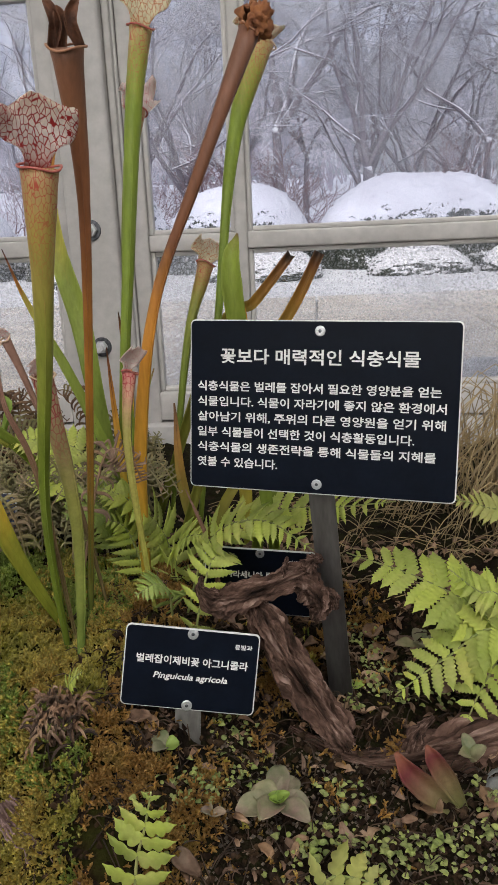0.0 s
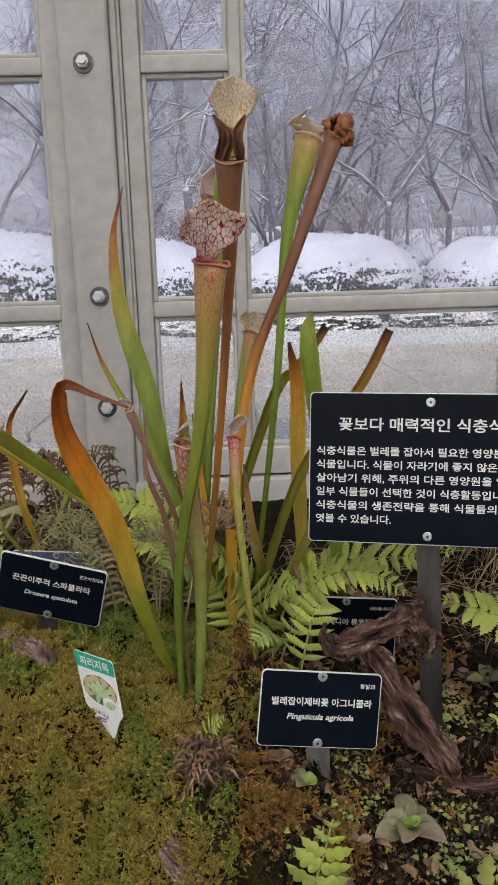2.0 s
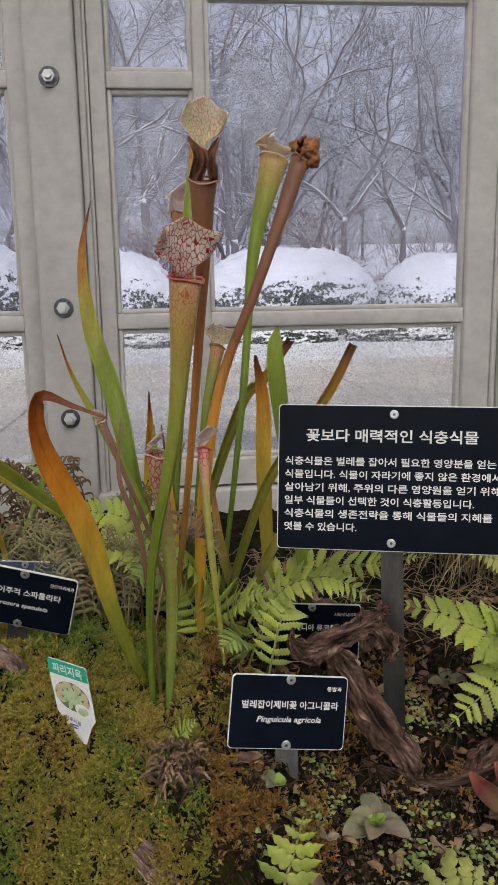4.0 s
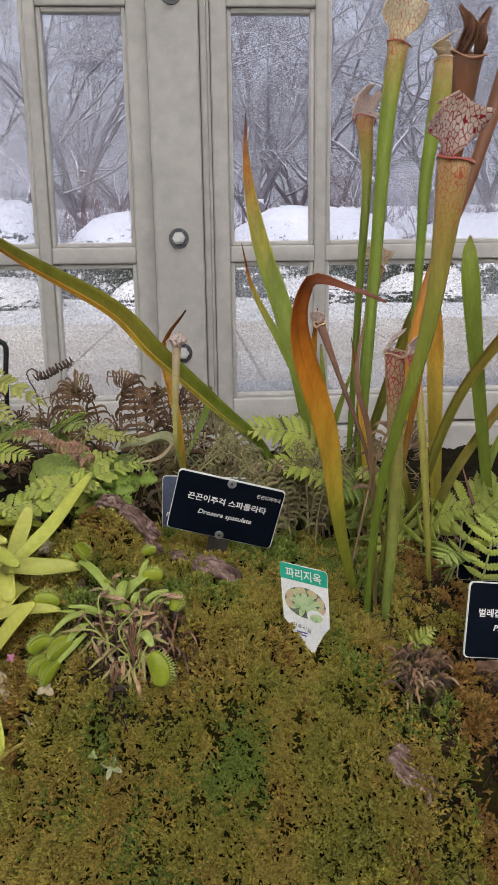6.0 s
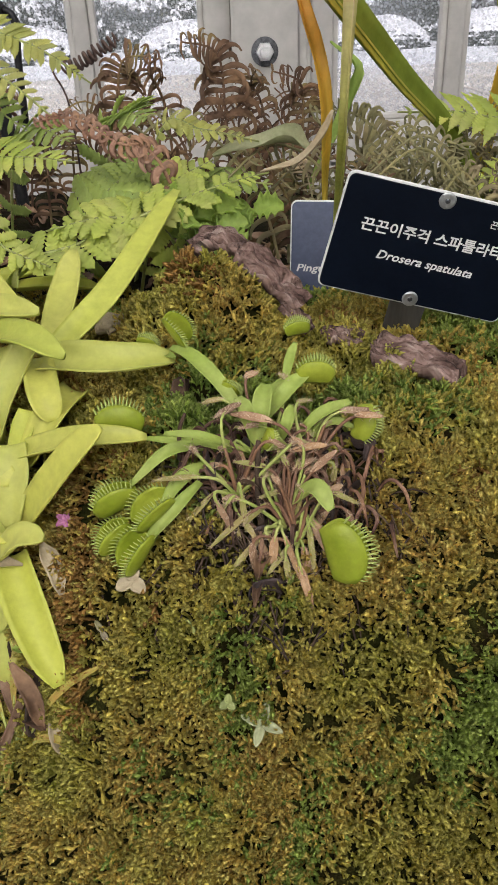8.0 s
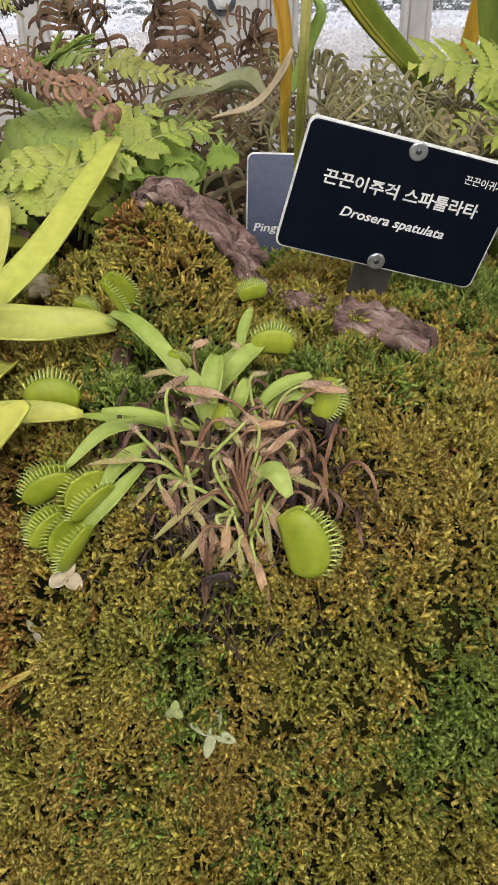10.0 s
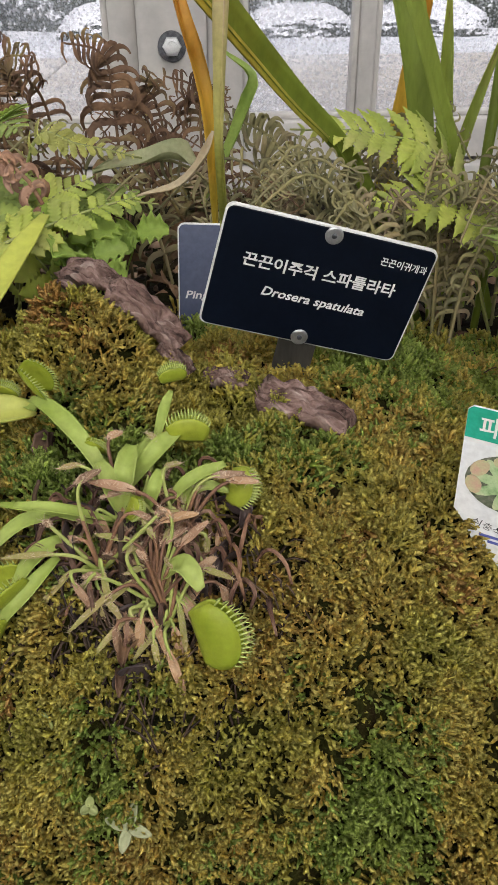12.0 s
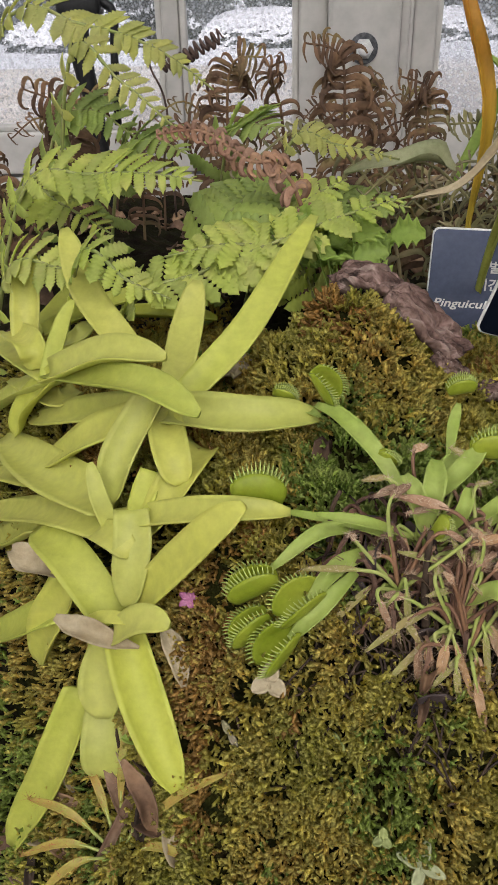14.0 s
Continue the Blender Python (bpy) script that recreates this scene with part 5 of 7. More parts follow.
fern("young fern at the front of the bed", [
    ([(-0.137, 0.600, 0.0), (-0.130, 0.600, 0.067), (-0.122, 0.600, 0.098), (-0.115, 0.600, 0.128)], 0.030, 7, FERN, dict(face=(0, -1, 0.35), ratio=0.55, dense=1.0, lobes=3)),
    ([(-0.014, 0.615, 0.01), (-0.006, 0.612, 0.050), (0.012, 0.608, 0.058), (0.034, 0.605, 0.052)], 0.026, 6, FERN_YELLOW, dict(ratio=0.6, dense=1.0, lobes=3))])
fern("tiny pale fern seedling on the moss", [([(-0.206, 0.722, 0.09), (-0.204, 0.712, 0.125), (-0.198, 0.708, 0.138), (-0.190, 0.706, 0.146)], 0.014, 6, FERN, dict(ratio=0.30))])


def withered(label, pts, length, pairs, material, seed, curl=2.6, group="withered ferns"):
    """A dry frond whose leaflets have curled up into hooks."""
    rg = random.Random(seed)
    f = thing("withered_fern", label, "fern", group)
    n = 26
    pts = [V(q) for q in pts]
    pts[0].z = min(pts[0].z, ground_z(pts[0].x, pts[0].y) - 0.004)
    pairs = int(pairs * (1.5 if material is DEAD_FERN else 1.8))
    fr = frames_along(curve(pts, n), (0.15, -1, 0.4))
    g = Geo()
    tube(g, [q[0] for q in fr[::3]] + [fr[-1][0]], [0.0014, 0.0011, 0.0006], 5, 18)
    part("stalk", g, material, f)
    g = Geo()
    for i in range(pairs):
        s = 0.2 + 0.8 * i / (pairs - 1)
        p, t, sd, up = fr[min(n - 1, int(s * (n - 1)))]
        L = length * (1.05 - 0.7 * s) * rg.uniform(0.8, 1.2)
        for side in (1, -1):
            ax = (sd * side + t * 0.25 + up * rg.uniform(-0.3, 0.3)).normalized()
            dn = (-t * 0.7 + up * rg.uniform(-0.5, 0.5) + V(0, 0, -0.4)).normalized()
            q, path = p, [p]
            c = curl * rg.uniform(0.6, 1.3)
            for k in range(1, 7):
                a = c * (k / 6) ** (2.0 if material is DEAD_FERN else 1.6)
                q = q + (ax * math.cos(a) + dn * math.sin(a)) * L / 6
                path.append(q)
            w = L * (0.30 if material is RED_FERN else 0.16)
            blade(g, path, [w * 0.7, w, w * 0.9, w * 0.6, w * 0.3], 0.0006, 0.35, (dn * 0.4 + V(0, -0.6, 0.5)), 8, 0.5, rg.uniform(0, 6), 0.0, 1)
    part("foliage", g, material, f, "dry leaflets curled into hooks")
    return f


for k, (lab, pts, ln, pr, mt) in enumerate((
        ("dry brown fern frond with hooked leaflets", [(-0.552, 1.15, 0.14), (-0.551, 1.15, 0.24), (-0.545, 1.15, 0.286), (-0.520, 1.13, 0.292)], 0.040, 12, DEAD_FERN),
        ("dry fern frond, brown with traces of green", [(-0.458, 1.12, 0.14), (-0.461, 1.12, 0.25), (-0.466, 1.12, 0.292), (-0.492, 1.10, 0.302)], 0.044, 13, DEAD_FERN),
        ("dry curled dark fern tip", [(-0.502, 1.10, 0.14), (-0.507, 1.10, 0.25), (-0.517, 1.08, 0.284), (-0.506, 1.06, 0.294)], 0.026, 10, DEAD_FERN),
        ("dry brown fern frond with curled tips", [(-0.392, 1.15, 0.14), (-0.395, 1.15, 0.23), (-0.398, 1.14, 0.266), (-0.422, 1.12, 0.278)], 0.038, 11, DEAD_FERN),
        ("dry brown fern frond with curled tips", [(-0.413, 1.20, 0.14), (-0.426, 1.20, 0.235), (-0.437, 1.20, 0.262), (-0.433, 1.18, 0.275)], 0.034, 10, DEAD_FERN),
        ("mass of dry brown fern", [(-0.680, 1.10, 0.14), (-0.668, 1.10, 0.22), (-0.660, 1.10, 0.26), (-0.69, 1.09, 0.278)], 0.05, 13, DEAD_FERN),
        ("dry grey-brown fern frond", [(-0.322, 1.10, 0.13), (-0.332, 1.10, 0.215), (-0.361, 1.08, 0.248), (-0.398, 1.05, 0.255)], 0.040, 15, GREY_FERN),
        ("rusty red-brown drooping fern frond", [(-0.470, 0.96, 0.14), (-0.501, 0.935, 0.243), (-0.525, 0.93, 0.256), (-0.548, 0.93, 0.271), (-0.572, 0.93, 0.270)], 0.017, 26, RED_FERN))):
    withered(lab, pts, ln, pr, mt, 50 + k, 2.5 if mt is RED_FERN else 2.0)
TAN_FERN = mat("tan_withered_fern", [(0.22, 0.14, 0.10), (0.36, 0.25, 0.18)], 40, 0.75, 0.4, 300, vary=0.3)
withered("pinkish tan withered frond head hanging in the clump", [(-0.235, 0.843, 0.156), (-0.202, 0.854, 0.270), (-0.173, 0.843, 0.276), (-0.166, 0.850, 0.252)], 0.030, 14, TAN_FERN, 71, 1.5)
DARK_FERN = mat("dark_withered_fern", [(0.045, 0.028, 0.024), (0.12, 0.075, 0.06)], 60, 0.8, 0.5, 300)
coil = thing("withered_fern", "dark brown dead frond coiled like a spring", "fern", "withered ferns")
g = Geo()
c0, c1 = V(-0.618, 1.277, 0.276), V(-0.562, 1.277, 0.303)
ax = (c1 - c0).normalized()
e1 = ax.cross(V(0, 1, 0.2)).normalized()
e2 = ax.cross(e1)
tube(g, [V(c0.x + 0.004, c0.y, 0.14), V(c0.x + 0.002, c0.y, 0.24), V(-0.627, 1.277, 0.272), V(-0.629, 1.277, 0.284), V(-0.621, 1.277, 0.289), V(-0.613, 1.277, 0.283)], [0.0011, 0.0009, 0.0012], 6, 26)
part("stalk", g, DARK_FERN, coil)
g = Geo()
tube(g, [c0 + (c1 - c0) * (k / 90 + 0.03 * noise.noise((k * 0.31, 3, 0))) + (e1 * math.cos(k * 0.80 + 1.2 * noise.noise((k * 0.2, 9, 0))) + e2 * math.sin(k * 0.80)) * 0.0052 * (1 + 0.55 * noise.noise((k * 0.25, 0, 5))) - V(0, 0, 0.004) * math.sin(math.pi * k / 90) for k in range(91)], [0.0011, 0.0019, 0.0013, 0.0020, 0.0012, 0.0018, 0.0006], 6, 270)
part("coil", g, DARK_FERN, coil, "tightly coiled dry leaflets")
rg = random.Random(77)
for k in range(26):
    x, y = rg.uniform(-0.74, -0.34), rg.uniform(1.0, 1.38)
    h = rg.uniform(0.05, 0.105)
    a = rg.uniform(-0.05, 0.05)
    withered("dry brown fern frond in a tangle", [(x, y, 0.13), (x + a * 0.3, y, 0.15 + h * 0.5), (x + a, y - 0.02, 0.155 + h), (x + a * 1.8, y - 0.05, 0.15 + h * 0.9)], rg.uniform(0.025, 0.042), 10, DEAD_FERN, 90 + k, 1.9)
for k in range(36):
    x, y = rg.uniform(-0.42, -0.18), rg.uniform(0.90, 1.14)
    if x < -0.35:
        y = max(y, 1.01)
    h = rg.uniform(0.04, 0.10) + 0.03 * (k % 3 == 0)
    a = rg.uniform(-0.08, 0.06)
    withered("grey-green drying fern frond", [(x, y, 0.125), (x + a * 0.3, y, 0.14 + h * 0.6), (x + a, y - 0.02, 0.145 + h), (x + a * 1.7, y - 0.05, 0.14 + h * 0.75)], rg.uniform(0.018, 0.03), 11, GREY_FERN, 190 + k, 1.7)
for k in range(14):
    x, y = rg.uniform(-0.335, -0.24), rg.uniform(0.885, 0.96)
    h = rg.uniform(0.075, 0.115)
    a = rg.uniform(-0.06, 0.05)
    withered("grey-brown drying fern frond", [(x, y, 0.125), (x + a * 0.3, y, 0.14 + h * 0.6), (x + a, y - 0.01, 0.145 + h), (x + a * 1.7, y - 0.02, 0.14 + h * 0.85)], rg.uniform(0.018, 0.028), 12, GREY_FERN, 290 + k, 1.9)

# ---- butterworts ----
BUTTER = mat("butterwort_leaf", [(0.57, 0.60, 0.135), (0.63, 0.64, 0.175)], 26, 0.42, 0.06, 500, glow_through=0.3, vary=0.10)
BUTTER_DEEP = mat("greener_butterwort_leaf", [(0.49, 0.54, 0.095), (0.55, 0.585, 0.125)], 26, 0.5, 0.15, 500, glow_through=0.22, vary=0.10)
ROSETTE_A = [
    ((-0.547, 0.812, 0.178), (-0.522, 0.836, 0.196), (-0.490, 0.902, 0.228), 0.013),
    ((-0.556, 0.822, 0.173), (-0.553, 0.854, 0.186), (-0.549, 0.877, 0.203), 0.014),
    ((-0.550, 0.799, 0.173), (-0.523, 0.792, 0.172), (-0.491, 0.799, 0.167), 0.016),
    ((-0.584, 0.852, 0.183), (-0.607, 0.880, 0.198), (-0.624, 0.915, 0.220), 0.014),
    ((-0.613, 0.836, 0.176), (-0.587, 0.822, 0.189), (-0.557, 0.810, 0.191), 0.014),
    ((-0.610, 0.837, 0.174), (-0.565, 0.795, 0.186), (-0.540, 0.776, 0.181), 0.013),
    ((-0.563, 0.799, 0.179), (-0.575, 0.788, 0.158), (-0.582, 0.779, 0.136), 0.014),
    ((-0.558, 0.800, 0.171), (-0.553, 0.780, 0.163), (-0.549, 0.772, 0.150), 0.014),
    ((-0.574, 0.806, 0.167), (-0.599, 0.814, 0.149), (-0.627, 0.830, 0.123), 0.015),
    ((-0.576, 0.818, 0.167), (-0.613, 0.836, 0.150), (-0.641, 0.861, 0.132), 0.014),
]
ROSETTE_B = [
    ((-0.644, 0.888, 0.176), (-0.644, 0.899, 0.192), (-0.642, 0.911, 0.207), 0.014),
    ((-0.623, 0.849, 0.170), (-0.618, 0.859, 0.184), (-0.611, 0.868, 0.197), 0.008),
    ((-0.652, 0.888, 0.174), (-0.634, 0.860, 0.177), (-0.632, 0.858, 0.164), 0.013),
    ((-0.628, 0.855, 0.166), (-0.653, 0.883, 0.163), (-0.673, 0.913, 0.160), 0.011),
    ((-0.620, 0.843, 0.169), (-0.639, 0.853, 0.146), (-0.650, 0.856, 0.126), 0.013),
    ((-0.623, 0.848, 0.165), (-0.652, 0.874, 0.142), (-0.705, 0.932, 0.092), 0.012),
    ((-0.589, 0.787, 0.136), (-0.625, 0.821, 0.126), (-0.663, 0.871, 0.114), 0.021),
    ((-0.637, 0.836, 0.115), (-0.658, 0.858, 0.101), (-0.685, 0.888, 0.081), 0.013),
]
ROSETTE_E = [
    ((-0.640, 0.925, 0.164), (-0.608, 0.935, 0.173), (-0.575, 0.945, 0.174), 0.010),
    ((-0.597, 0.933, 0.169), (-0.567, 0.912, 0.174), (-0.543, 0.909, 0.170), 0.008),
    ((-0.650, 0.933, 0.163), (-0.634, 0.962, 0.172), (-0.622, 0.988, 0.174), 0.011),
    ((-0.632, 0.886, 0.164), (-0.612, 0.871, 0.177), (-0.606, 0.881, 0.179), 0.009),
    ((-0.615, 0.856, 0.155), (-0.623, 0.849, 0.152), (-0.663, 0.895, 0.139), 0.010),
]
ROSETTE_C = [
    ((-0.581, 0.771, 0.131), (-0.619, 0.802, 0.115), (-0.684, 0.865, 0.067), 0.015),
    ((-0.571, 0.770, 0.137), (-0.534, 0.754, 0.151), (-0.503, 0.755, 0.148), 0.010),
    ((-0.563, 0.746, 0.115), (-0.539, 0.739, 0.146), (-0.520, 0.739, 0.163), 0.014),
    ((-0.569, 0.764, 0.143), (-0.568, 0.754, 0.130), (-0.571, 0.745, 0.107), 0.014),
    ((-0.543, 0.791, 0.157), (-0.550, 0.774, 0.152), (-0.564, 0.766, 0.129), 0.014),
    ((-0.562, 0.778, 0.155), (-0.565, 0.772, 0.145), (-0.569, 0.767, 0.135), 0.010),
    ((-0.581, 0.770, 0.136), (-0.585, 0.774, 0.145), (-0.589, 0.782, 0.155), 0.007),
    ((-0.583, 0.765, 0.134), (-0.575, 0.757, 0.134), (-0.569, 0.753, 0.127), 0.011),
    ((-0.583, 0.753, 0.102), (-0.602, 0.772, 0.112), (-0.625, 0.797, 0.106), 0.017),
]
ROSETTE_D = [
    ((-0.579, 0.744, 0.091), (-0.584, 0.737, 0.073), (-0.584, 0.729, 0.057), 0.017),
    ((-0.585, 0.734, 0.057), (-0.585, 0.724, 0.044), (-0.585, 0.720, 0.029), 0.016),
    ((-0.571, 0.738, 0.094), (-0.563, 0.722, 0.076), (-0.549, 0.701, 0.048), 0.017),
    ((-0.572, 0.735, 0.107), (-0.561, 0.730, 0.115), (-0.550, 0.725, 0.115), 0.011),
    ((-0.569, 0.736, 0.112), (-0.580, 0.741, 0.106), (-0.594, 0.748, 0.094), 0.005),
    ((-0.599, 0.742, 0.052), (-0.617, 0.733, 0.009), (-0.645, 0.734, -0.048), 0.016),
    ((-0.605, 0.775, 0.095), (-0.616, 0.775, 0.071), (-0.629, 0.778, 0.039), 0.017),
    ((-0.616, 0.778, 0.075), (-0.641, 0.793, 0.049), (-0.672, 0.818, 0.014), 0.015),
    ((-0.630, 0.813, 0.101), (-0.652, 0.832, 0.077), (-0.682, 0.858, 0.046), 0.015),
]


def butterwort(leaves, label, seed):
    plant = thing("butterwort", label, "butterwort", "butterwort rosettes")
    rg = random.Random(seed)
    for i, (b, m, t, w) in enumerate(leaves):
        g = Geo()
        k = w * 1.10
        b, m, t = V(b), V(m), V(t)
        b = b + (b - m) * 0.22
        m.z, t.z = m.z + 0.003, t.z + 0.005
        blade(g, [b, m, t], [k * 0.94, k * 0.98, k * 1.02, k * 1.05, k * 1.05, k * 1.02, k * 0.96, k * 0.86, k * 0.70, k * 0.30], 0.0040, rg.uniform(0.22, 0.42), (0, -0.55, 1), 16, 0.08, rg.uniform(0, 6))
        part("leaf", g, BUTTER if rg.random() < 0.7 else BUTTER_DEEP, plant)
    return plant


butterwort(ROSETTE_A, "yellow-green butterwort rosette with long fleshy leaves", 1)
butterwort(ROSETTE_B, "yellow-green butterwort rosette among fern leaves", 2)
butterwort(ROSETTE_E, "narrow pale butterwort leaves under a fern", 5)
butterwort(ROSETTE_C, "pale yellow-green butterwort rosette with an upright heart", 3)
butterwort(ROSETTE_D, "large butterwort rosette with browned lower leaf tips", 4)

# ---- flytraps ----
TRAP = mat("flytrap_lobe", [(0.25, 0.32, 0.022), (0.36, 0.41, 0.045)], 40, 0.32, 0.2, 400, glow_through=0.2)
TRAP_IN = mat("flytrap_tooth", [(0.40, 0.48, 0.12), (0.46, 0.52, 0.16)], 60, 0.4, 0.0)
PETIOLE = mat("flytrap_stalk", [(0.36, 0.46, 0.09), (0.46, 0.54, 0.15)], 40, 0.55, 0.15, 300, glow_through=0.3)
flytrap = thing("venus_flytrap", "green flytrap plant with toothed traps on winged stalks", "flytrap")


def trap(c, size, hinge, opening, gap, parent, plump=0.15):
    """A two-lobed trap: hinge along its back, lobes that open by gap (radians), teeth round both rims."""
    h = V(hinge).normalized()
    o = V(opening)
    o = (o - h * o.dot(h)).normalized()
    nrm = h.cross(o)
    L, Wd = size, size * 0.62
    c = V(c) - o * Wd * 0.45
    first = None
    for side in (1, -1):
        d = (o * math.cos(gap / 2) + nrm * side * math.sin(gap / 2)).normalized()
        out = (nrm * side * math.cos(gap / 2) - o * math.sin(gap / 2)).normalized()

        def pt(u, q, d=d, out=out):
            ell = math.sqrt(max(0.0, 1 - (0.93 * u) ** 2))
            return c + h * u * L * 0.5 * (0.80 + 0.20 * math.sin(math.pi * q * 0.5)) + d * Wd * q * (0.30 + 0.70 * ell) + out * plump * Wd * math.sin(math.pi * q) * ell
        g = Geo()
        sheet(g, pt, 12, 8, 0.0009)
        lobe = part("trap_lobe", g, TRAP, parent)
        first = first or lobe
        g = Geo()
        for i in range(15):
            u = -0.93 + 1.86 * i / 14
            p = pt(u, 1.0)
            v = (d * 0.8 - out * 0.35 + h * u * 0.55).normalized()
            ln = L * 0.20 * (1 - 0.45 * abs(u))
            tube(g, [p, p + v * ln * 0.6, p + v * ln - out * ln * 0.2], [0.00045, 0.0003, 0.00014], 4, 4)
        part("teeth", g, TRAP_IN, lobe, "pale comb of teeth")
    return first


def winged(pts, widths, parent, face=(0, -0.5, 1)):
    g = Geo()
    blade(g, pts, [0.74 * w for w in widths], 0.0013, 0.35, face, 14, 0.1)
    return part("winged_stalk", g, PETIOLE, parent)


for c, sz, hin, opn, gap, stalk, w in (
        ((-0.488, 0.795, 0.190), 0.018, (0.45, 0.1, -0.85), (0.6, -0.6, 0.5), 0.9, [(-0.453, 0.756, 0.150), (-0.468, 0.772, 0.170), (-0.482, 0.788, 0.178), (-0.492, 0.796, 0.180)], 0.011),
        ((-0.505, 0.812, 0.177), 0.012, (0.8, 0.0, -0.5), (0.2, -0.2, 1), 0.5, [(-0.490, 0.795, 0.175), (-0.500, 0.806, 0.175)], 0.006),
        ((-0.516, 0.764, 0.158), 0.023, (1, 0.05, -0.1), (0.05, 0.35, 1), 0.35, [(-0.470, 0.752, 0.150), (-0.492, 0.756, 0.150), (-0.507, 0.762, 0.149)], 0.005),
        ((-0.429, 0.806, 0.184), 0.013, (1, 0.1, 0.15), (-0.2, -0.1, 1), 0.5, [(-0.438, 0.776, 0.165), (-0.434, 0.792, 0.172), (-0.430, 0.803, 0.177)], 0.007),
        ((-0.424, 0.765, 0.178), 0.018, (1, 0.05, -0.1), (0.1, 0.1, 1), 0.4, [(-0.453, 0.757, 0.157), (-0.440, 0.762, 0.172), (-0.430, 0.765, 0.172)], 0.010),
        ((-0.518, 0.736, 0.132), 0.022, (0.85, 0.1, 0.45), (-0.45, -0.1, 0.85), 0.5, [(-0.470, 0.747, 0.150), (-0.490, 0.744, 0.152), (-0.510, 0.739, 0.138)], 0.009),
        ((-0.500, 0.724, 0.134), 0.022, (0.7, 0.2, 0.6), (-0.6, -0.35, 0.7), 1.0, [(-0.470, 0.740, 0.146), (-0.484, 0.731, 0.146), (-0.496, 0.726, 0.133)], 0.010),
        ((-0.519, 0.727, 0.118), 0.020, (0.65, 0.2, 0.7), (-0.7, -0.3, 0.5), 0.6, [(-0.495, 0.732, 0.130), (-0.510, 0.730, 0.122)], 0.006),
        ((-0.508, 0.717, 0.117), 0.023, (0.5, 0.2, 0.75), (-0.75, -0.5, 0.4), 0.9, [(-0.478, 0.732, 0.142), (-0.492, 0.722, 0.132), (-0.503, 0.719, 0.120)], 0.010),
        ((-0.418, 0.700, 0.125), 0.0285, (0.22, -0.25, -0.85), (0.95, -0.25, 0.12), 0.3, [(-0.436, 0.724, 0.135), (-0.429, 0.716, 0.146), (-0.423, 0.709, 0.140)], 0.012),
        ((-0.404, 0.744, 0.162), 0.017, (0.25, 0.2, 0.9), (0.95, -0.3, 0.2), 0.5, [(-0.432, 0.746, 0.150), (-0.420, 0.745, 0.162), (-0.409, 0.744, 0.160)], 0.007),
        ((-0.447, 0.737, 0.160), 0.010, (0.4, 0.1, 0.9), (0.8, -0.4, 0.3), 0.5, [(-0.452, 0.742, 0.148), (-0.449, 0.739, 0.155)], 0.005),
        ((-0.463, 0.773, 0.168), 0.011, (0.5, 0.3, -0.8), (0.5, -0.5, 0.6), 0.3, [(-0.453, 0.757, 0.154), (-0.459, 0.766, 0.162)], 0.004)):
    st = winged(stalk, [w * 0.45, w * 0.8, w, w * 0.85, w * 0.4], flytrap)
    trap(c, sz, hin, opn, gap, st)
for pts, w in (([(-0.453, 0.746, 0.150), (-0.456, 0.743, 0.168), (-0.460, 0.752, 0.173)], 0.010), ([(-0.451, 0.755, 0.155), (-0.439, 0.753, 0.173), (-0.428, 0.765, 0.177)], 0.011), ([(-0.456, 0.743, 0.150), (-0.475, 0.735, 0.163), (-0.493, 0.740, 0.163)], 0.006), ([(-0.457, 0.743, 0.148), (-0.470, 0.740, 0.156), (-0.486, 0.750, 0.153)], 0.009), ([(-0.453, 0.744, 0.150), (-0.450, 0.745, 0.170), (-0.447, 0.758, 0.176)], 0.012), ([(-0.443, 0.746, 0.148), (-0.439, 0.741, 0.164), (-0.436, 0.748, 0.170)], 0.008), ([(-0.436, 0.747, 0.150), (-0.425, 0.742, 0.167), (-0.410, 0.749, 0.170)], 0.008)):
    winged(pts, [w * 0.4, w * 0.8, w, w * 0.9, w * 0.5], flytrap)

# ---- sundews ----
SUN_STALK = mat("sundew_stalk", [(0.36, 0.44, 0.10), (0.48, 0.50, 0.17)], 60, 0.45, 0.1, glow_through=0.2)
SUN_DRY = mat("browned_sundew_leaf", [(0.13, 0.065, 0.04), (0.27, 0.15, 0.095)], 80, 0.6, 0.3, vary=0.25)
SUN_TAN = mat("tan_sundew_leaf", [(0.20, 0.11, 0.065), (0.38, 0.24, 0.15), (0.46, 0.32, 0.22)], 90, 0.6, 0.3, vary=0.3)
SUN_LEAF = mat("sundew_leaf", [(0.33, 0.34, 0.10), (0.38, 0.30, 0.12)], 60, 0.4, 0.2, glow_through=0.2)
SUN_HAIR = mat("sundew_hairs", [(0.55, 0.40, 0.28), (0.66, 0.52, 0.38)], 60, 0.4, 0.0)
SUN_LEAF_RED = mat("reddish_sundew_leaf", [(0.42, 0.42, 0.09), (0.46, 0.30, 0.08)], 70, 0.4, 0.2, glow_through=0.25)
SUN_HAIR_RED = mat("red_sundew_hairs", [(0.42, 0.10, 0.05), (0.5, 0.2, 0.08)], 60, 0.35, 0.0)


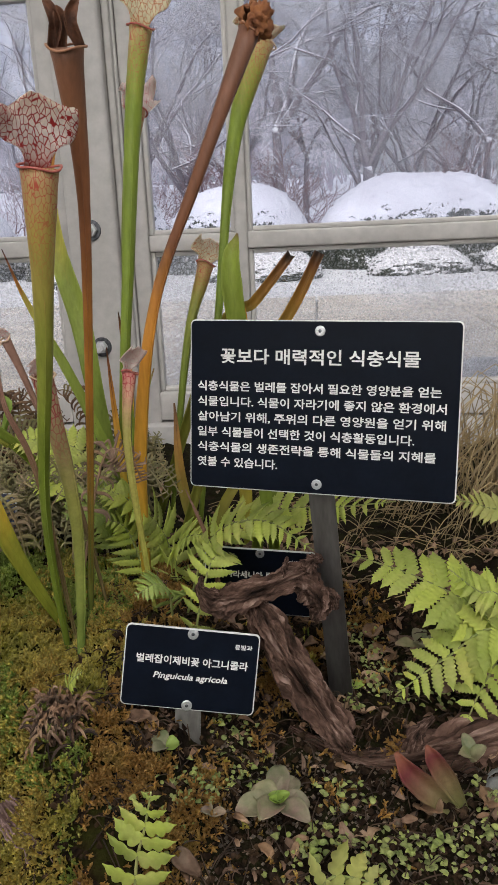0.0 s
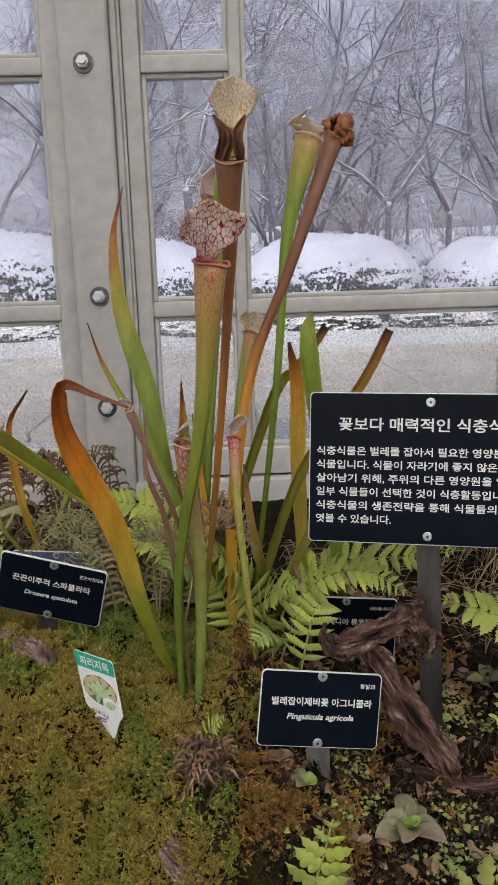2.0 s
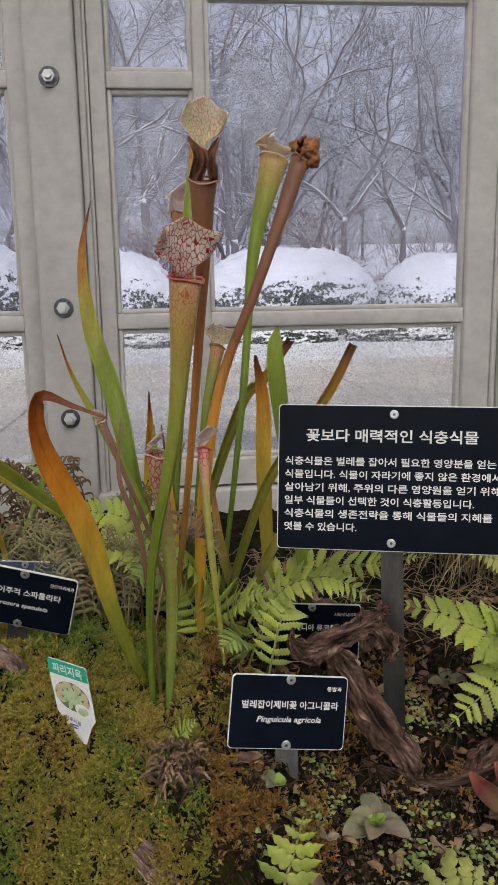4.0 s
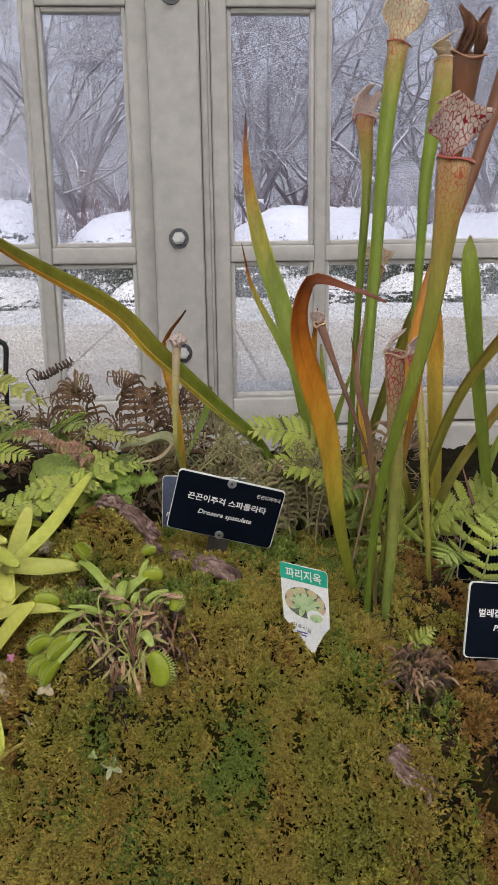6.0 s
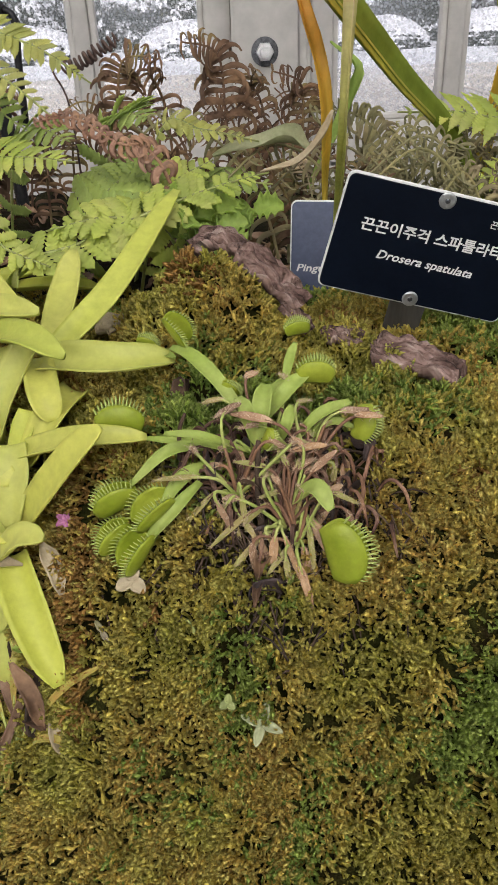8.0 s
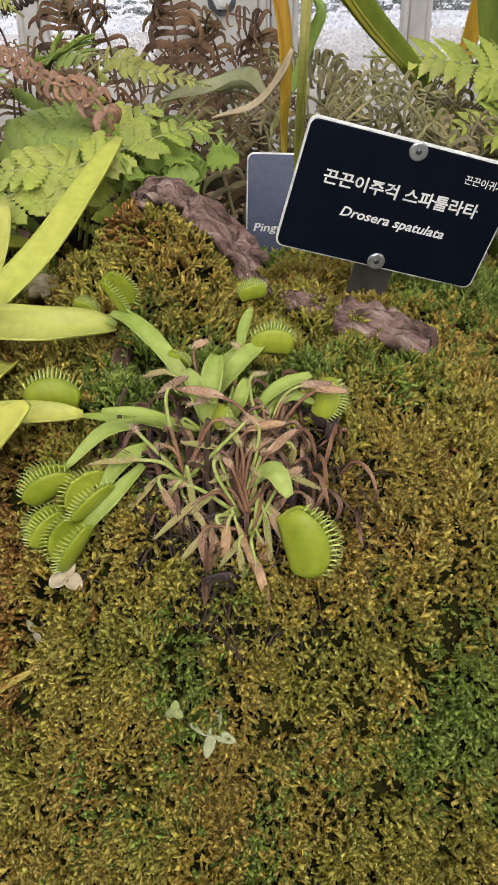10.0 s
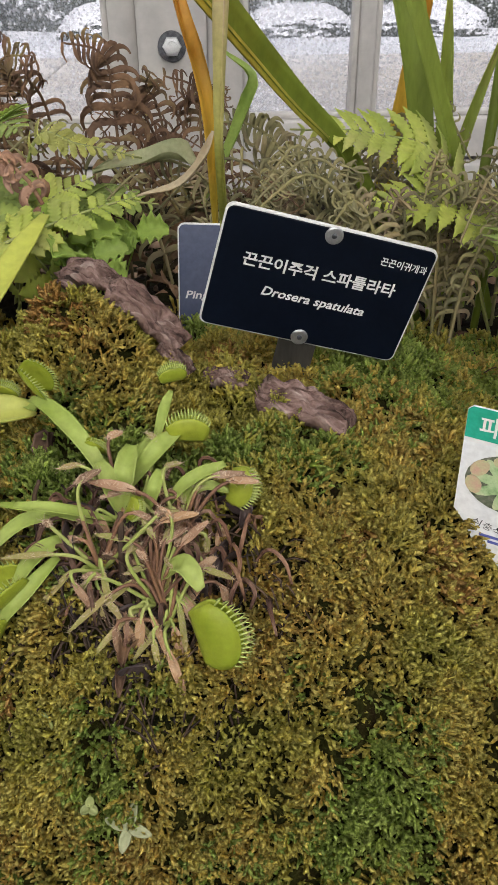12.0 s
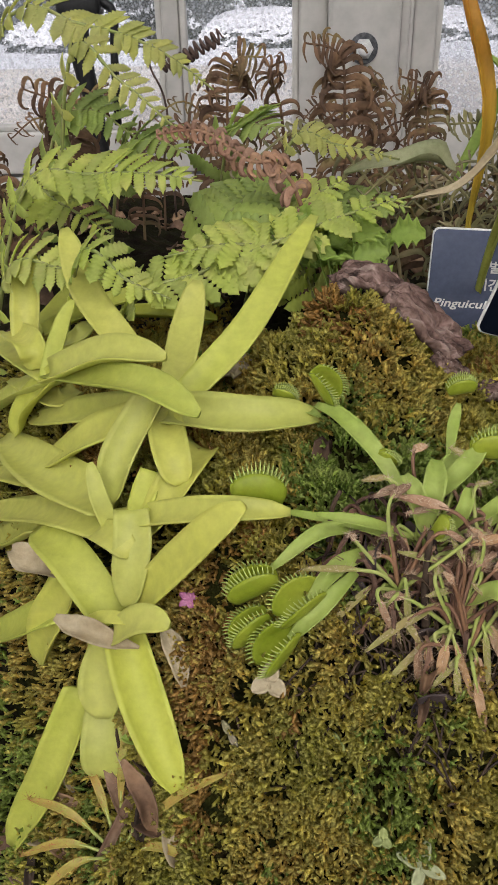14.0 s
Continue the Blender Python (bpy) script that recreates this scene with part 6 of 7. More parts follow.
def sundew_leaf(plant, base, mid, tip, material, hairs, rg, w=0.0025, hair=0.0030, stem=None, start=8):
    """A thread of a stalk that ends in a narrow leaf set with hairs."""
    c = curve([base, mid, tip], 14)
    g = Geo()
    tube(g, c[:start + 1] + [c[start + 1]], [0.0010, 0.0008, 0.0007], 5, 10)
    stalk = part("leaf_stalk", g, stem or SUN_STALK, plant)
    g = Geo()
    blade(g, c[start:], [w * 0.4, w, w, w * 0.8, w * 0.3], 0.0010, 0.3, (0, -0.5, 1), 10, 0.2)
    lf = part("leaf", g, material, stalk)
    g = Geo()
    for i in range(84):
        j = start + (start < 8) + int(i / 84 * (13 - start))
        p = c[min(13, j)].lerp(c[min(13, j + 1)], rg.random())
        v = V(rg.uniform(-1, 1), rg.uniform(-1, 0.6), rg.uniform(-0.3, 1)).normalized()
        q = p + v * hair * rg.uniform(0.6, 1.3)
        sd = v.cross(V(0.2, 0.3, 1)).normalized() * 0.00010
        u2 = v.cross(sd).normalized() * 0.00010
        g.add([p + sd, p - sd * 0.5 + u2, p - sd * 0.5 - u2, q], [(0, 1, 3), (1, 2, 3), (2, 0, 3)])
    part("hairs", g, hairs, lf, "fine sticky hairs")


rg = random.Random(21)
sundew = thing("sundew", "straggling sundew with thin hairy leaves, many browned", "sundew")
for cx, cy, count in ((-0.441, 0.722, 26), (-0.462, 0.729, 16), (-0.430, 0.738, 20), (-0.449, 0.744, 12), (-0.436, 0.716, 12)):
    for k in range(count):
        a = 2 * math.pi * k / count + rg.uniform(-0.25, 0.25)
        ln = rg.uniform(0.017, 0.038)
        if math.sin(a) > 0.3:
            ln *= 0.75
        elif math.sin(a) < -0.6:
            ln *= 0.68
        b = V(cx, cy, ground_z(cx, cy) + 0.008)
        tx, ty = cx + ln * math.cos(a), cy + ln * math.sin(a) * 0.75
        rise = rg.uniform(0.006, 0.012) if math.sin(a) < -0.2 else rg.uniform(0.008, 0.034)
        tip = V(tx, ty, ground_z(tx, ty) + rise)
        mid = (b + tip) / 2 + V(rg.uniform(-0.009, 0.009), rg.uniform(-0.006, 0.006), rg.uniform(0.006, 0.016))
        dry = rg.random() < (0.78 if math.sin(a) > -0.2 else 0.40)
        sundew_leaf(sundew, b, mid, tip, SUN_TAN if dry else SUN_LEAF, SUN_HAIR, rg, rg.uniform(0.0026, 0.0044) if dry else 0.0028, 0.0032, SUN_DRY if rg.random() < (0.62 if math.sin(a) > -0.2 else 0.25) else SUN_STALK)
SUN_ROT = mat("rotted_sundew_leaf", [(0.05, 0.024, 0.018), (0.16, 0.085, 0.058), (0.30, 0.185, 0.125)], 60, 0.7, 0.4, vary=0.4)
for k in range(130):
    cx, cy = rg.gauss(-0.440, 0.020), rg.gauss(0.738, 0.011)
    a, L = rg.uniform(0, 6.28), rg.uniform(0.007, 0.017)
    b = on_bed(cx, cy, 0.003)
    d = V(math.cos(a) * L, math.sin(a) * L * 0.7, 0)
    g = Geo()
    blade(g, [b, b + d * 0.5 + V(0, 0, rg.uniform(0.004, 0.014)), b + d + V(0, 0, rg.uniform(0.002, 0.013)), b + d * 1.1 + V(rg.uniform(-0.004, 0.004), -0.002, -0.003)], [0.0009, 0.0013, 0.0019, 0.0010], 0.0008, 0.8, (0, -0.6, 1), 12, 0.8, rg.uniform(0, 6), 0.0, 2)
    part("withered_leaf", g, SUN_ROT, sundew)
red = thing("sundew", "small sundew with red-haired narrow leaves", "sundew")
for a, ln in ((0.05, 0.050), (0.5, 0.030), (1.15, 0.058), (1.5, 0.050), (1.95, 0.045), (2.6, 0.050), (3.1, 0.045), (3.7, 0.040), (4.6, 0.022), (5.7, 0.045)):
    b = V(-0.577, 0.699, 0.008)
    tip = V(-0.577 + ln * math.cos(a), 0.699 + ln * math.sin(a) * 0.62, 0.004 + ln * max(-0.1, math.sin(a)) * 0.8)
    tip.z = max(tip.z, ground_z(tip.x, tip.y) + 0.010)
    sundew_leaf(red, b, (b + tip) / 2 + V(0, 0, 0.010), tip, SUN_LEAF_RED, SUN_HAIR_RED, rg, 0.0038, 0.0040, start=4)

# ---- driftwood, bark and litter ----
DRY_LEAF = mat("dead_leaf", [(0.09, 0.052, 0.034), (0.23, 0.14, 0.09), (0.38, 0.27, 0.19)], 40, 0.7, 0.4, 240, glow_through=0.1, vary=0.4)
CREAM_LEAF = mat("bleached_leaf", [(0.42, 0.33, 0.20), (0.56, 0.47, 0.32)], 60, 0.7, 0.4, 240, glow_through=0.2)
BLACK_LEAF = mat("blackened_leaf", [(0.03, 0.022, 0.022), (0.075, 0.05, 0.045)], 60, 0.6, 0.5, 240)
PALE_BIT = mat("bleached_green_leaf", [(0.38, 0.41, 0.22), (0.50, 0.50, 0.30)], 60, 0.6, 0.2, glow_through=0.3)
COVER = mat("pale_ground_cover", [(0.24, 0.31, 0.09), (0.38, 0.42, 0.16)], 60, 0.5, 0.2, glow_through=0.25, vary=0.35)
DULL_LEAF = mat("dull_green_leaf", [(0.17, 0.20, 0.10), (0.26, 0.24, 0.15), (0.30, 0.21, 0.17)], 45, 0.55, 0.3, glow_through=0.15, vary=0.2)
HERB = mat("fresh_green_leaf", [(0.32, 0.47, 0.10), (0.43, 0.56, 0.15)], 40, 0.5, 0.3, glow_through=0.5, vary=0.15)
STRAW = mat("dry_straw", [(0.26, 0.19, 0.10), (0.42, 0.33, 0.19)], 40, 0.75, 0.1, vary=0.35)
ROOT = mat("dark_rootlets", [(0.03, 0.02, 0.014), (0.10, 0.065, 0.045)], 60, 0.85, 0.2, vary=0.4)
PEBBLE = mat("fine_gravel", [(0.06, 0.048, 0.038), (0.22, 0.17, 0.13)], 90, 0.8, 0.4, vary=0.45)
CRUMB = mat("peat_crumbs", [(0.010, 0.007, 0.005), (0.035, 0.022, 0.014), (0.07, 0.045, 0.03)], 90, 0.95, 0.6, spec=0.05, vary=0.5)
STONE = mat("grey_stone", [(0.13, 0.135, 0.13), (0.23, 0.235, 0.22)], 60, 0.85, 0.7)
LICHEN_BARK = mat("split_bark", [(0.045, 0.025, 0.02), (0.20, 0.12, 0.10), (0.34, 0.225, 0.195), (0.50, 0.39, 0.34)], 260, 0.85, 1.0, 700, bdist=0.004, fibre=(0.010, 0.045))


def gnarled(geo, pts, radii, seed, m=64, n=120, rough=0.34, face=(0, -1, 0.3), flat=1.0):
    """A weathered limb: a tube whose section swells, cracks and twists."""
    def sec(s):
        r = at_list(radii, s)
        ring = []
        for k in range(m):
            a = 2 * math.pi * k / m
            d = 1 + rough * noise.noise((math.cos(a) * 1.3 + seed, math.sin(a) * 1.3, s * 5)) + 0.5 * rough * noise.noise((math.cos(a + s * 2) * 4, math.sin(a + s * 2) * 4, s * 7 + seed))
            d -= 0.45 * rough * max(0, noise.noise((math.cos(a + s) * 7 + seed, math.sin(a + s) * 7, s * 3))) ** 0.7
            d -= 0.55 * rough * max(0.0, 1 - 6.5 * abs(noise.noise((math.cos(a + s * 1.4) * 3.2 + seed, math.sin(a + s * 1.4) * 3.2, s * 2.4))))
            d -= 0.6 * rough * max(0.0, noise.noise((math.cos(a) * 2.1 - seed, math.sin(a) * 2.1, s * 6 + 4)) - 0.18)
            d -= 0.30 * max(0.0, 1 - 5 * abs(noise.noise((math.cos(a + s * 0.7) * 7 - seed, math.sin(a + s * 0.7) * 7, s * 1.8))))
            d -= 0.16 * max(0.0, 1 - 4 * abs(noise.noise((math.cos(a) * 15, math.sin(a) * 15 + seed, s * 5))))
            d += 0.16 * noise.noise((math.cos(a + s) * 9, math.sin(a + s) * 9, s * 4 + seed)) + 0.12 * noise.noise((math.cos(a + s) * 20, math.sin(a + s) * 20, s * 8))
            ring.append((r * d * math.cos(a), r * d * math.sin(a) * flat))
        return ring
    sweep(geo, pts, sec, face, n)
    geo.b += [k / m for _ in range(n) for k in range(m)]


drift = thing("driftwood", "gnarled grey-brown driftwood stump standing in the soil", "driftwood")
g = Geo()
gnarled(g, [(-0.103, 0.748, 0.196), (-0.093, 0.752, 0.184), (-0.074, 0.756, 0.183), (-0.050, 0.764, 0.187), (-0.030, 0.772, 0.193), (-0.012, 0.780, 0.198)], [0.003, 0.011, 0.013, 0.011, 0.010, 0.011, 0.007], 3.0, rough=0.5)
part("crossing_limb", g, DRIFT, drift, "", False)
g = Geo()
gnarled(g, [(-0.034, 0.776, 0.196), (-0.016, 0.770, 0.186), (-0.006, 0.764, 0.172), (-0.012, 0.762, 0.160)], [0.006, 0.014, 0.012, 0.003], 9.0, rough=0.6)
part("knot", g, DRIFT, drift, "", False)
for k, (q, r) in enumerate((([(-0.018, 0.776, 0.196), (-0.012, 0.774, 0.206), (-0.004, 0.776, 0.210)], 0.008), ([(-0.030, 0.770, 0.192), (-0.034, 0.766, 0.202), (-0.032, 0.766, 0.214)], 0.004), ([(-0.010, 0.768, 0.184), (0.002, 0.764, 0.180), (0.007, 0.762, 0.170)], 0.007), ([(-0.094, 0.750, 0.188), (-0.101, 0.748, 0.197), (-0.099, 0.748, 0.206)], 0.004))):
    g = Geo()
    gnarled(g, q, [r, r * 0.9, r * 0.35], 31.0 + 4 * k, m=24, n=24, rough=0.6)
    part("stub", g, DRIFT, drift, "", False)
g = Geo()
gnarled(g, [(-0.064, 0.770, 0.178), (-0.052, 0.764, 0.160), (-0.036, 0.754, 0.134), (-0.016, 0.745, 0.104), (0.004, 0.738, 0.076), (0.012, 0.735, 0.060)], [0.007, 0.015, 0.016, 0.017, 0.014, 0.009], 15.0, rough=0.42)
part("trunk", g, DRIFT, drift, "", False)
log = thing("fallen_log", "low weathered log with a swollen burr", "log")
g = Geo()
gnarled(g, [(-0.034, 0.757, 0.062), (-0.005, 0.742, 0.054), (0.03, 0.732, 0.050), (0.062, 0.728, 0.055), (0.10, 0.735, 0.062), (0.15, 0.75, 0.07), (0.21, 0.77, 0.07)], [0.004, 0.007, 0.008, 0.012, 0.021, 0.022, 0.018, 0.012], 21.0, n=60, rough=0.4)
part("log_body", g, DRIFT, log, "", False)
g = Geo()
gnarled(g, [(0.062, 0.730, 0.058), (0.068, 0.728, 0.080), (0.080, 0.727, 0.096)], [0.012, 0.007, 0.002], 27.0, n=16, m=14)
part("spur", g, DRIFT, log, "", False)


def bark(label, pts, w, thick, seed, material=LICHEN_BARK):
    """A split piece of bark with a ragged, fibrous face."""
    t = thing("bark_piece", label, "bark", "pieces of bark")
    g = Geo()

    def sec(s):
        ring = []
        e = 0.75 + 0.25 * math.sin(math.pi * s) ** 0.4 + 0.3 * noise.noise((s * 6, seed, 0))
        for k in range(26):
            u = -1 + 2 * k / 25
            h = 0.5 + 0.45 * noise.noise((u * 4 + 0.6 * s, s * 2.2, seed)) + 0.42 * noise.noise((u * 11 + s, s * 3.5, seed)) + 0.55 * noise.noise((u * 22, s * 4, seed)) - 0.5 * max(0.0, 1 - 7 * abs(noise.noise((u * 7, s * 1.6, seed + 5))))
            ring.append((u * w / 2 * e, thick * h - thick * 0.3 * u * u))
        for k in range(25, -1, -1):
            u = -1 + 2 * k / 25
            ring.append((u * w / 2 * e * 0.96, -thick * 0.4))
        return ring
    sweep(g, pts, sec, (0, -0.5, 1), 48)
    g.b += [k / 52 for _ in range(48) for k in range(52)]
    part("bark_slab", g, material, t)
    return t


bark("reddish split bark lying on the moss", [(-0.387, 0.817, 0.165), (-0.369, 0.805, 0.166), (-0.349, 0.788, 0.162)], 0.017, 0.011, 1)
bark("thin bark strip with grey lichen on the moss", [(-0.413, 0.838, 0.166), (-0.402, 0.835, 0.167), (-0.391, 0.829, 0.166)], 0.010, 0.007, 2)
bark("ragged red-brown bark on top of the mossy hummock", [(-0.480, 0.868, 0.208), (-0.468, 0.860, 0.216), (-0.452, 0.850, 0.212)], 0.010, 0.010, 3)
bark("ragged red-brown bark leaning on the mossy hummock", [(-0.458, 0.850, 0.210), (-0.446, 0.848, 0.204), (-0.433, 0.845, 0.192), (-0.424, 0.842, 0.182)], 0.012, 0.012, 11)
bark("small red-brown bark chunk under the hummock", [(-0.434, 0.842, 0.184), (-0.426, 0.838, 0.177), (-0.420, 0.834, 0.170)], 0.008, 0.008, 8)
bark("dark split wood at the foot of the moss bank", [(-0.256, 0.688, 0.030), (-0.236, 0.680, 0.026), (-0.212, 0.674, 0.020)], 0.028, 0.014, 4)
bark("dark split wood at the foot of the moss bank", [(-0.215, 0.650, 0.048), (-0.195, 0.636, 0.040), (-0.175, 0.628, 0.030)], 0.026, 0.012, 5)
bark("grey weathered bark at the edge of the moss", [(-0.240, 0.650, 0.072), (-0.222, 0.640, 0.060), (-0.205, 0.632, 0.048)], 0.024, 0.012, 6)
bark("pale flake of bark under the butterwort", [(-0.546, 0.868, 0.160), (-0.536, 0.862, 0.170), (-0.526, 0.85, 0.172)], 0.018, 0.004, 7, CREAM_LEAF)


def flat_leaf(geo, base, way, length, width, up=(0, 0, 1), curl=0.3, blunt=0.5, seed=0.0, crumple=0.1, thick=0.0006, notch=0.0, nu=6, ns=10):
    w = V(way).normalized()
    sd = w.cross(V(up)).normalized()
    nr = sd.cross(w)

    def fn(u, s):
        prof = max(0.0, math.sin(math.pi * min(1, (0.05 + 0.93 * s)) ** blunt)) ** 0.6
        x = u * width / 2 * prof * (1 - notch * abs(math.sin(4 * math.pi * s)) * abs(u))
        return V(base) + w * length * s + sd * x + nr * (curl * length * (s * (1 - s) * 1.4 - 0.4 * s * s) + 0.25 * width * u * u * prof + crumple * length * noise.noise((u * 2 + seed, s * 4, seed)))
    sheet(geo, fn, nu, ns, thick)


rg = random.Random(33)
for k in range(64):
    if k < 40:
        x, y = rg.uniform(0.0, 0.24), rg.uniform(0.80, 1.05)
    elif k < 54:
        x, y = rg.uniform(-0.16, 0.12), rg.uniform(0.63, 0.80)
    else:
        x, y = rg.uniform(-0.16, 0.0), rg.uniform(0.86, 1.1)
    t = thing("dead_leaf", "curled brown dead leaf on the soil", "leaf", "fallen leaves")
    g = Geo()
    a = rg.uniform(0, 6.28)
    L = rg.uniform(0.014, 0.032)
    flat_leaf(g, on_bed(x, y, 0.004), (math.cos(a), math.sin(a), rg.uniform(-0.2, 0.5)), L, L * rg.uniform(0.4, 0.7), (rg.uniform(-.5, .5), rg.uniform(-.8, 0), 1), rg.uniform(-0.5, 0.7), 0.9, k * 1.7, 0.16)
    part("leaf_blade", g, DRY_LEAF, t)

for k in range(22):
    x, y = rg.uniform(-0.665, -0.552), rg.uniform(0.690, 0.752)
    t = thing("dead_leaf", "long shrivelled brown leaf under the butterworts", "leaf", "fallen leaves")
    g = Geo()
    a = rg.uniform(-2.4, -0.7)
    L = rg.uniform(0.022, 0.040)
    e = on_bed(x + math.cos(a) * L, y + math.sin(a) * L * 0.6, 0.004)
    b = on_bed(x, y, 0.007)
    blade(g, [b, (b + e) / 2 + V(0, -0.003, 0.005), e], [0.002, 0.005, rg.uniform(0.004, 0.008), 0.005, 0.001], 0.0008, 0.7, (0, -0.6, 1), 12, 0.6, k * 1.1)
    part("leaf_blade", g, (DRY_LEAF, ROOT, DRY_LEAF, CREAM_LEAF)[k % 4], t)

# brown tuft of old leaf bases
tuft = thing("withered_rosette", "brown withered rosette of stubby curled leaves", "dead plant")
for k in range(190):
    a, el = rg.uniform(0, 6.28), rg.uniform(0.1, 1.3)
    d = V(math.cos(a) * math.cos(el), math.sin(a) * math.cos(el), math.sin(el))
    cx, cy = -0.205 + rg.uniform(-0.016, 0.016), 0.690 + rg.uniform(-0.014, 0.014)
    b = V(cx, cy, ground_z(cx, cy) + 0.002)
    L = rg.uniform(0.010, 0.024)
    g = Geo()
    blade(g, [b, b + d * L * 0.6 + V(0, 0, 0.003), b + d * L + V(0, 0, -0.005)], [0.0016, 0.0024, 0.0022, 0.0010], 0.0008, 0.9, (0.1, -0.6, 1), 7, 0.0, 0.0, 0.0, 2)
    part("leaf", g, DRY_LEAF if k % 3 else ROOT, tuft)


def seedling(label, c, count, L, w, material, tilt=0.35, seed=0, inner=None, spread=0.0, notch=0.0):
    rs = random.Random(seed)
    t = thing("seedling", label, "seedling", "small green plants")
    for k in range(count):
        a = 2 * math.pi * k / count + rs.uniform(-0.3, 0.3)
        g = Geo()
        o = V(math.cos(a), math.sin(a) * 0.6, rs.uniform(-0.6, 0.8)) * spread * rs.uniform(0.3, 1.2)
        flat_leaf(g, V(c) + V(0, 0, 0.002) + o, (math.cos(a), math.sin(a) * 0.9, tilt * rs.uniform(0.5, 1.5)), L * rs.uniform(0.75, 1.15), w * rs.uniform(0.85, 1.1), (0, -0.3 - 28 * spread, 1), 0.25 - 12.5 * spread, 1.35 - 25 * spread * 0.8, rs.random() * 9, 0.06, 0.0006, notch, 8, 20 if notch else 10)
        if spread:
            tube(g, [V(c) - V(0, 0, 0.06), V(c) + o * 0.5 - V(0, 0, 0.02), V(c) + o], [0.0007, 0.0005], 4, 6)
        part("leaf", g, material if k % 3 or not inner else inner, t)
    return t


seedling("rosette of dull green and pinkish rounded leaves", on_bed(-0.040, 0.678, 0.006), 7, 0.030, 0.020, DULL_LEAF, seed=4)
seedling("fresh green young leaves in a rosette", on_bed(-0.040, 0.676, 0.012), 5, 0.011, 0.008, HERB, 0.8, 5)
seedling("small plant with two round leaves", on_bed(-0.125, 0.690, 0.006), 3, 0.014, 0.013, DULL_LEAF, 0.5, 6, HERB)
seedling("pair of dull oval leaves", on_bed(-0.088, 0.655, 0.004), 3, 0.013, 0.008, DULL_LEAF, 0.9, 7)
seedling("upright dull green leaves beside the log", on_bed(0.108, 0.715, 0.012), 3, 0.022, 0.012, DULL_LEAF, 1.4, 8)
seedling("small fresh green leaf by the stake", on_bed(0.022, 0.80, 0.004), 2, 0.014, 0.009, HERB, 0.5, 9)
seedling("dull broad leaves in the litter", on_bed(0.085, 0.86, 0.004), 4, 0.022, 0.013, DULL_LEAF, 0.5, 10)
seedling("pale green leaf rosette at the front", on_bed(0.015, 0.612, 0.006), 5, 0.024, 0.013, FERN, 0.35, 11)
seedling("little green herb under the butterwort", on_bed(-0.566, 0.722, 0.004), 6, 0.009, 0.005, HERB, 0.6, 12)
for k, (x, y, n) in enumerate(((-0.482, 0.935, 5), (-0.462, 0.945, 5), (-0.474, 0.910, 5))):
    seedling("green herb with rounded lobed leaves by a label", V(x, y, 0.196 + 0.006 * k), n + 1, 0.023, 0.023, HERB, 0.1, 20 + k, None, 0.020, 0.45)
sprout = thing("young_pitcher", "young pitcher plant with red and green flattened leaves", "pitcher plant")
S_RED = mat("red_green_pitcher", [G], 60, 0.45, 0.3, glow_through=0.15, along=[(0.0, (0.14, 0.19, 0.05)), (0.4, (0.20, 0.15, 0.07)), (0.72, (0.15, 0.03, 0.032)), (1.0, (0.30, 0.11, 0.06))])
for pts, w in (([(0.100, 0.688, 0.035), (0.082, 0.690, 0.052), (0.060, 0.694, 0.070), (0.048, 0.697, 0.086)], 0.020), ([(0.102, 0.688, 0.035), (0.090, 0.690, 0.060), (0.076, 0.693, 0.084), (0.070, 0.695, 0.094)], 0.016), ([(0.102, 0.686, 0.035), (0.114, 0.668, 0.034), (0.124, 0.650, 0.028)], 0.010)):
    g = Geo()
    blade(g, pts, [w * 0.25, w * 0.6, w, w * 0.8, w * 0.2], 0.005, 0.5, (-0.2, -1, 0.5), 16)
    part("leaf", g, S_RED, sprout)
stone = Geo()
sheet(stone, lambda u, s: V(0.135, 0.706, 0.042) + V(math.cos(math.pi * u) * math.sin(math.pi * s) * 0.024, math.sin(math.pi * u) * math.sin(math.pi * s) * 0.022, -math.cos(math.pi * s) * 0.020) * (1 + 0.25 * noise.noise((u * 2, s * 4, 2))), 20, 14, 0.0005)
tagged(part("stone", stone, STONE), "rounded grey stone half sunk in the soil", "stone")

# clover, fallen petals and bits on the moss
for lab, c, L, mt, n in (("pale three-part clover leaf under the traps", (-0.511, 0.7125, 0.100), 0.0078, CREAM_LEAF, 3), ("small cream leaf with pointed lobes on the moss", (-0.456, 0.668, 0.056), 0.0095, PALE_BIT, 4), ("tiny pale leaf on the moss", (-0.527, 0.708, 0.075), 0.006, DULL_LEAF, 2), ("tiny round green leaf on the moss", (-0.485, 0.695, 0.088), 0.004, COVER, 2), ("tiny round green leaf on the moss", (-0.47, 0.672, 0.065), 0.004, COVER, 3)):
    t = thing("leaf_litter", lab, "leaf", "bits on the moss")
    for k in range(n):
        a = -1.57 + 2 * math.pi * k / n + 0.3 * n
        g = Geo()
        flat_leaf(g, V(c) + V(0, 0, 0.004), (math.cos(a), math.sin(a) * 0.8, 0.8 * math.sin(a)), L, L * (0.85 if n == 3 else 0.45), (0, -0.6, 1), 0.1, 0.8, k, 0.05)
        part("leaflet", g, mt, t)
flower = thing("flower", "tiny pink fallen flower on the moss", "flower")
PINK = mat("pink_petal", [(0.55, 0.16, 0.36), (0.66, 0.30, 0.48)], 90, 0.6, 0.1, glow_through=0.25)
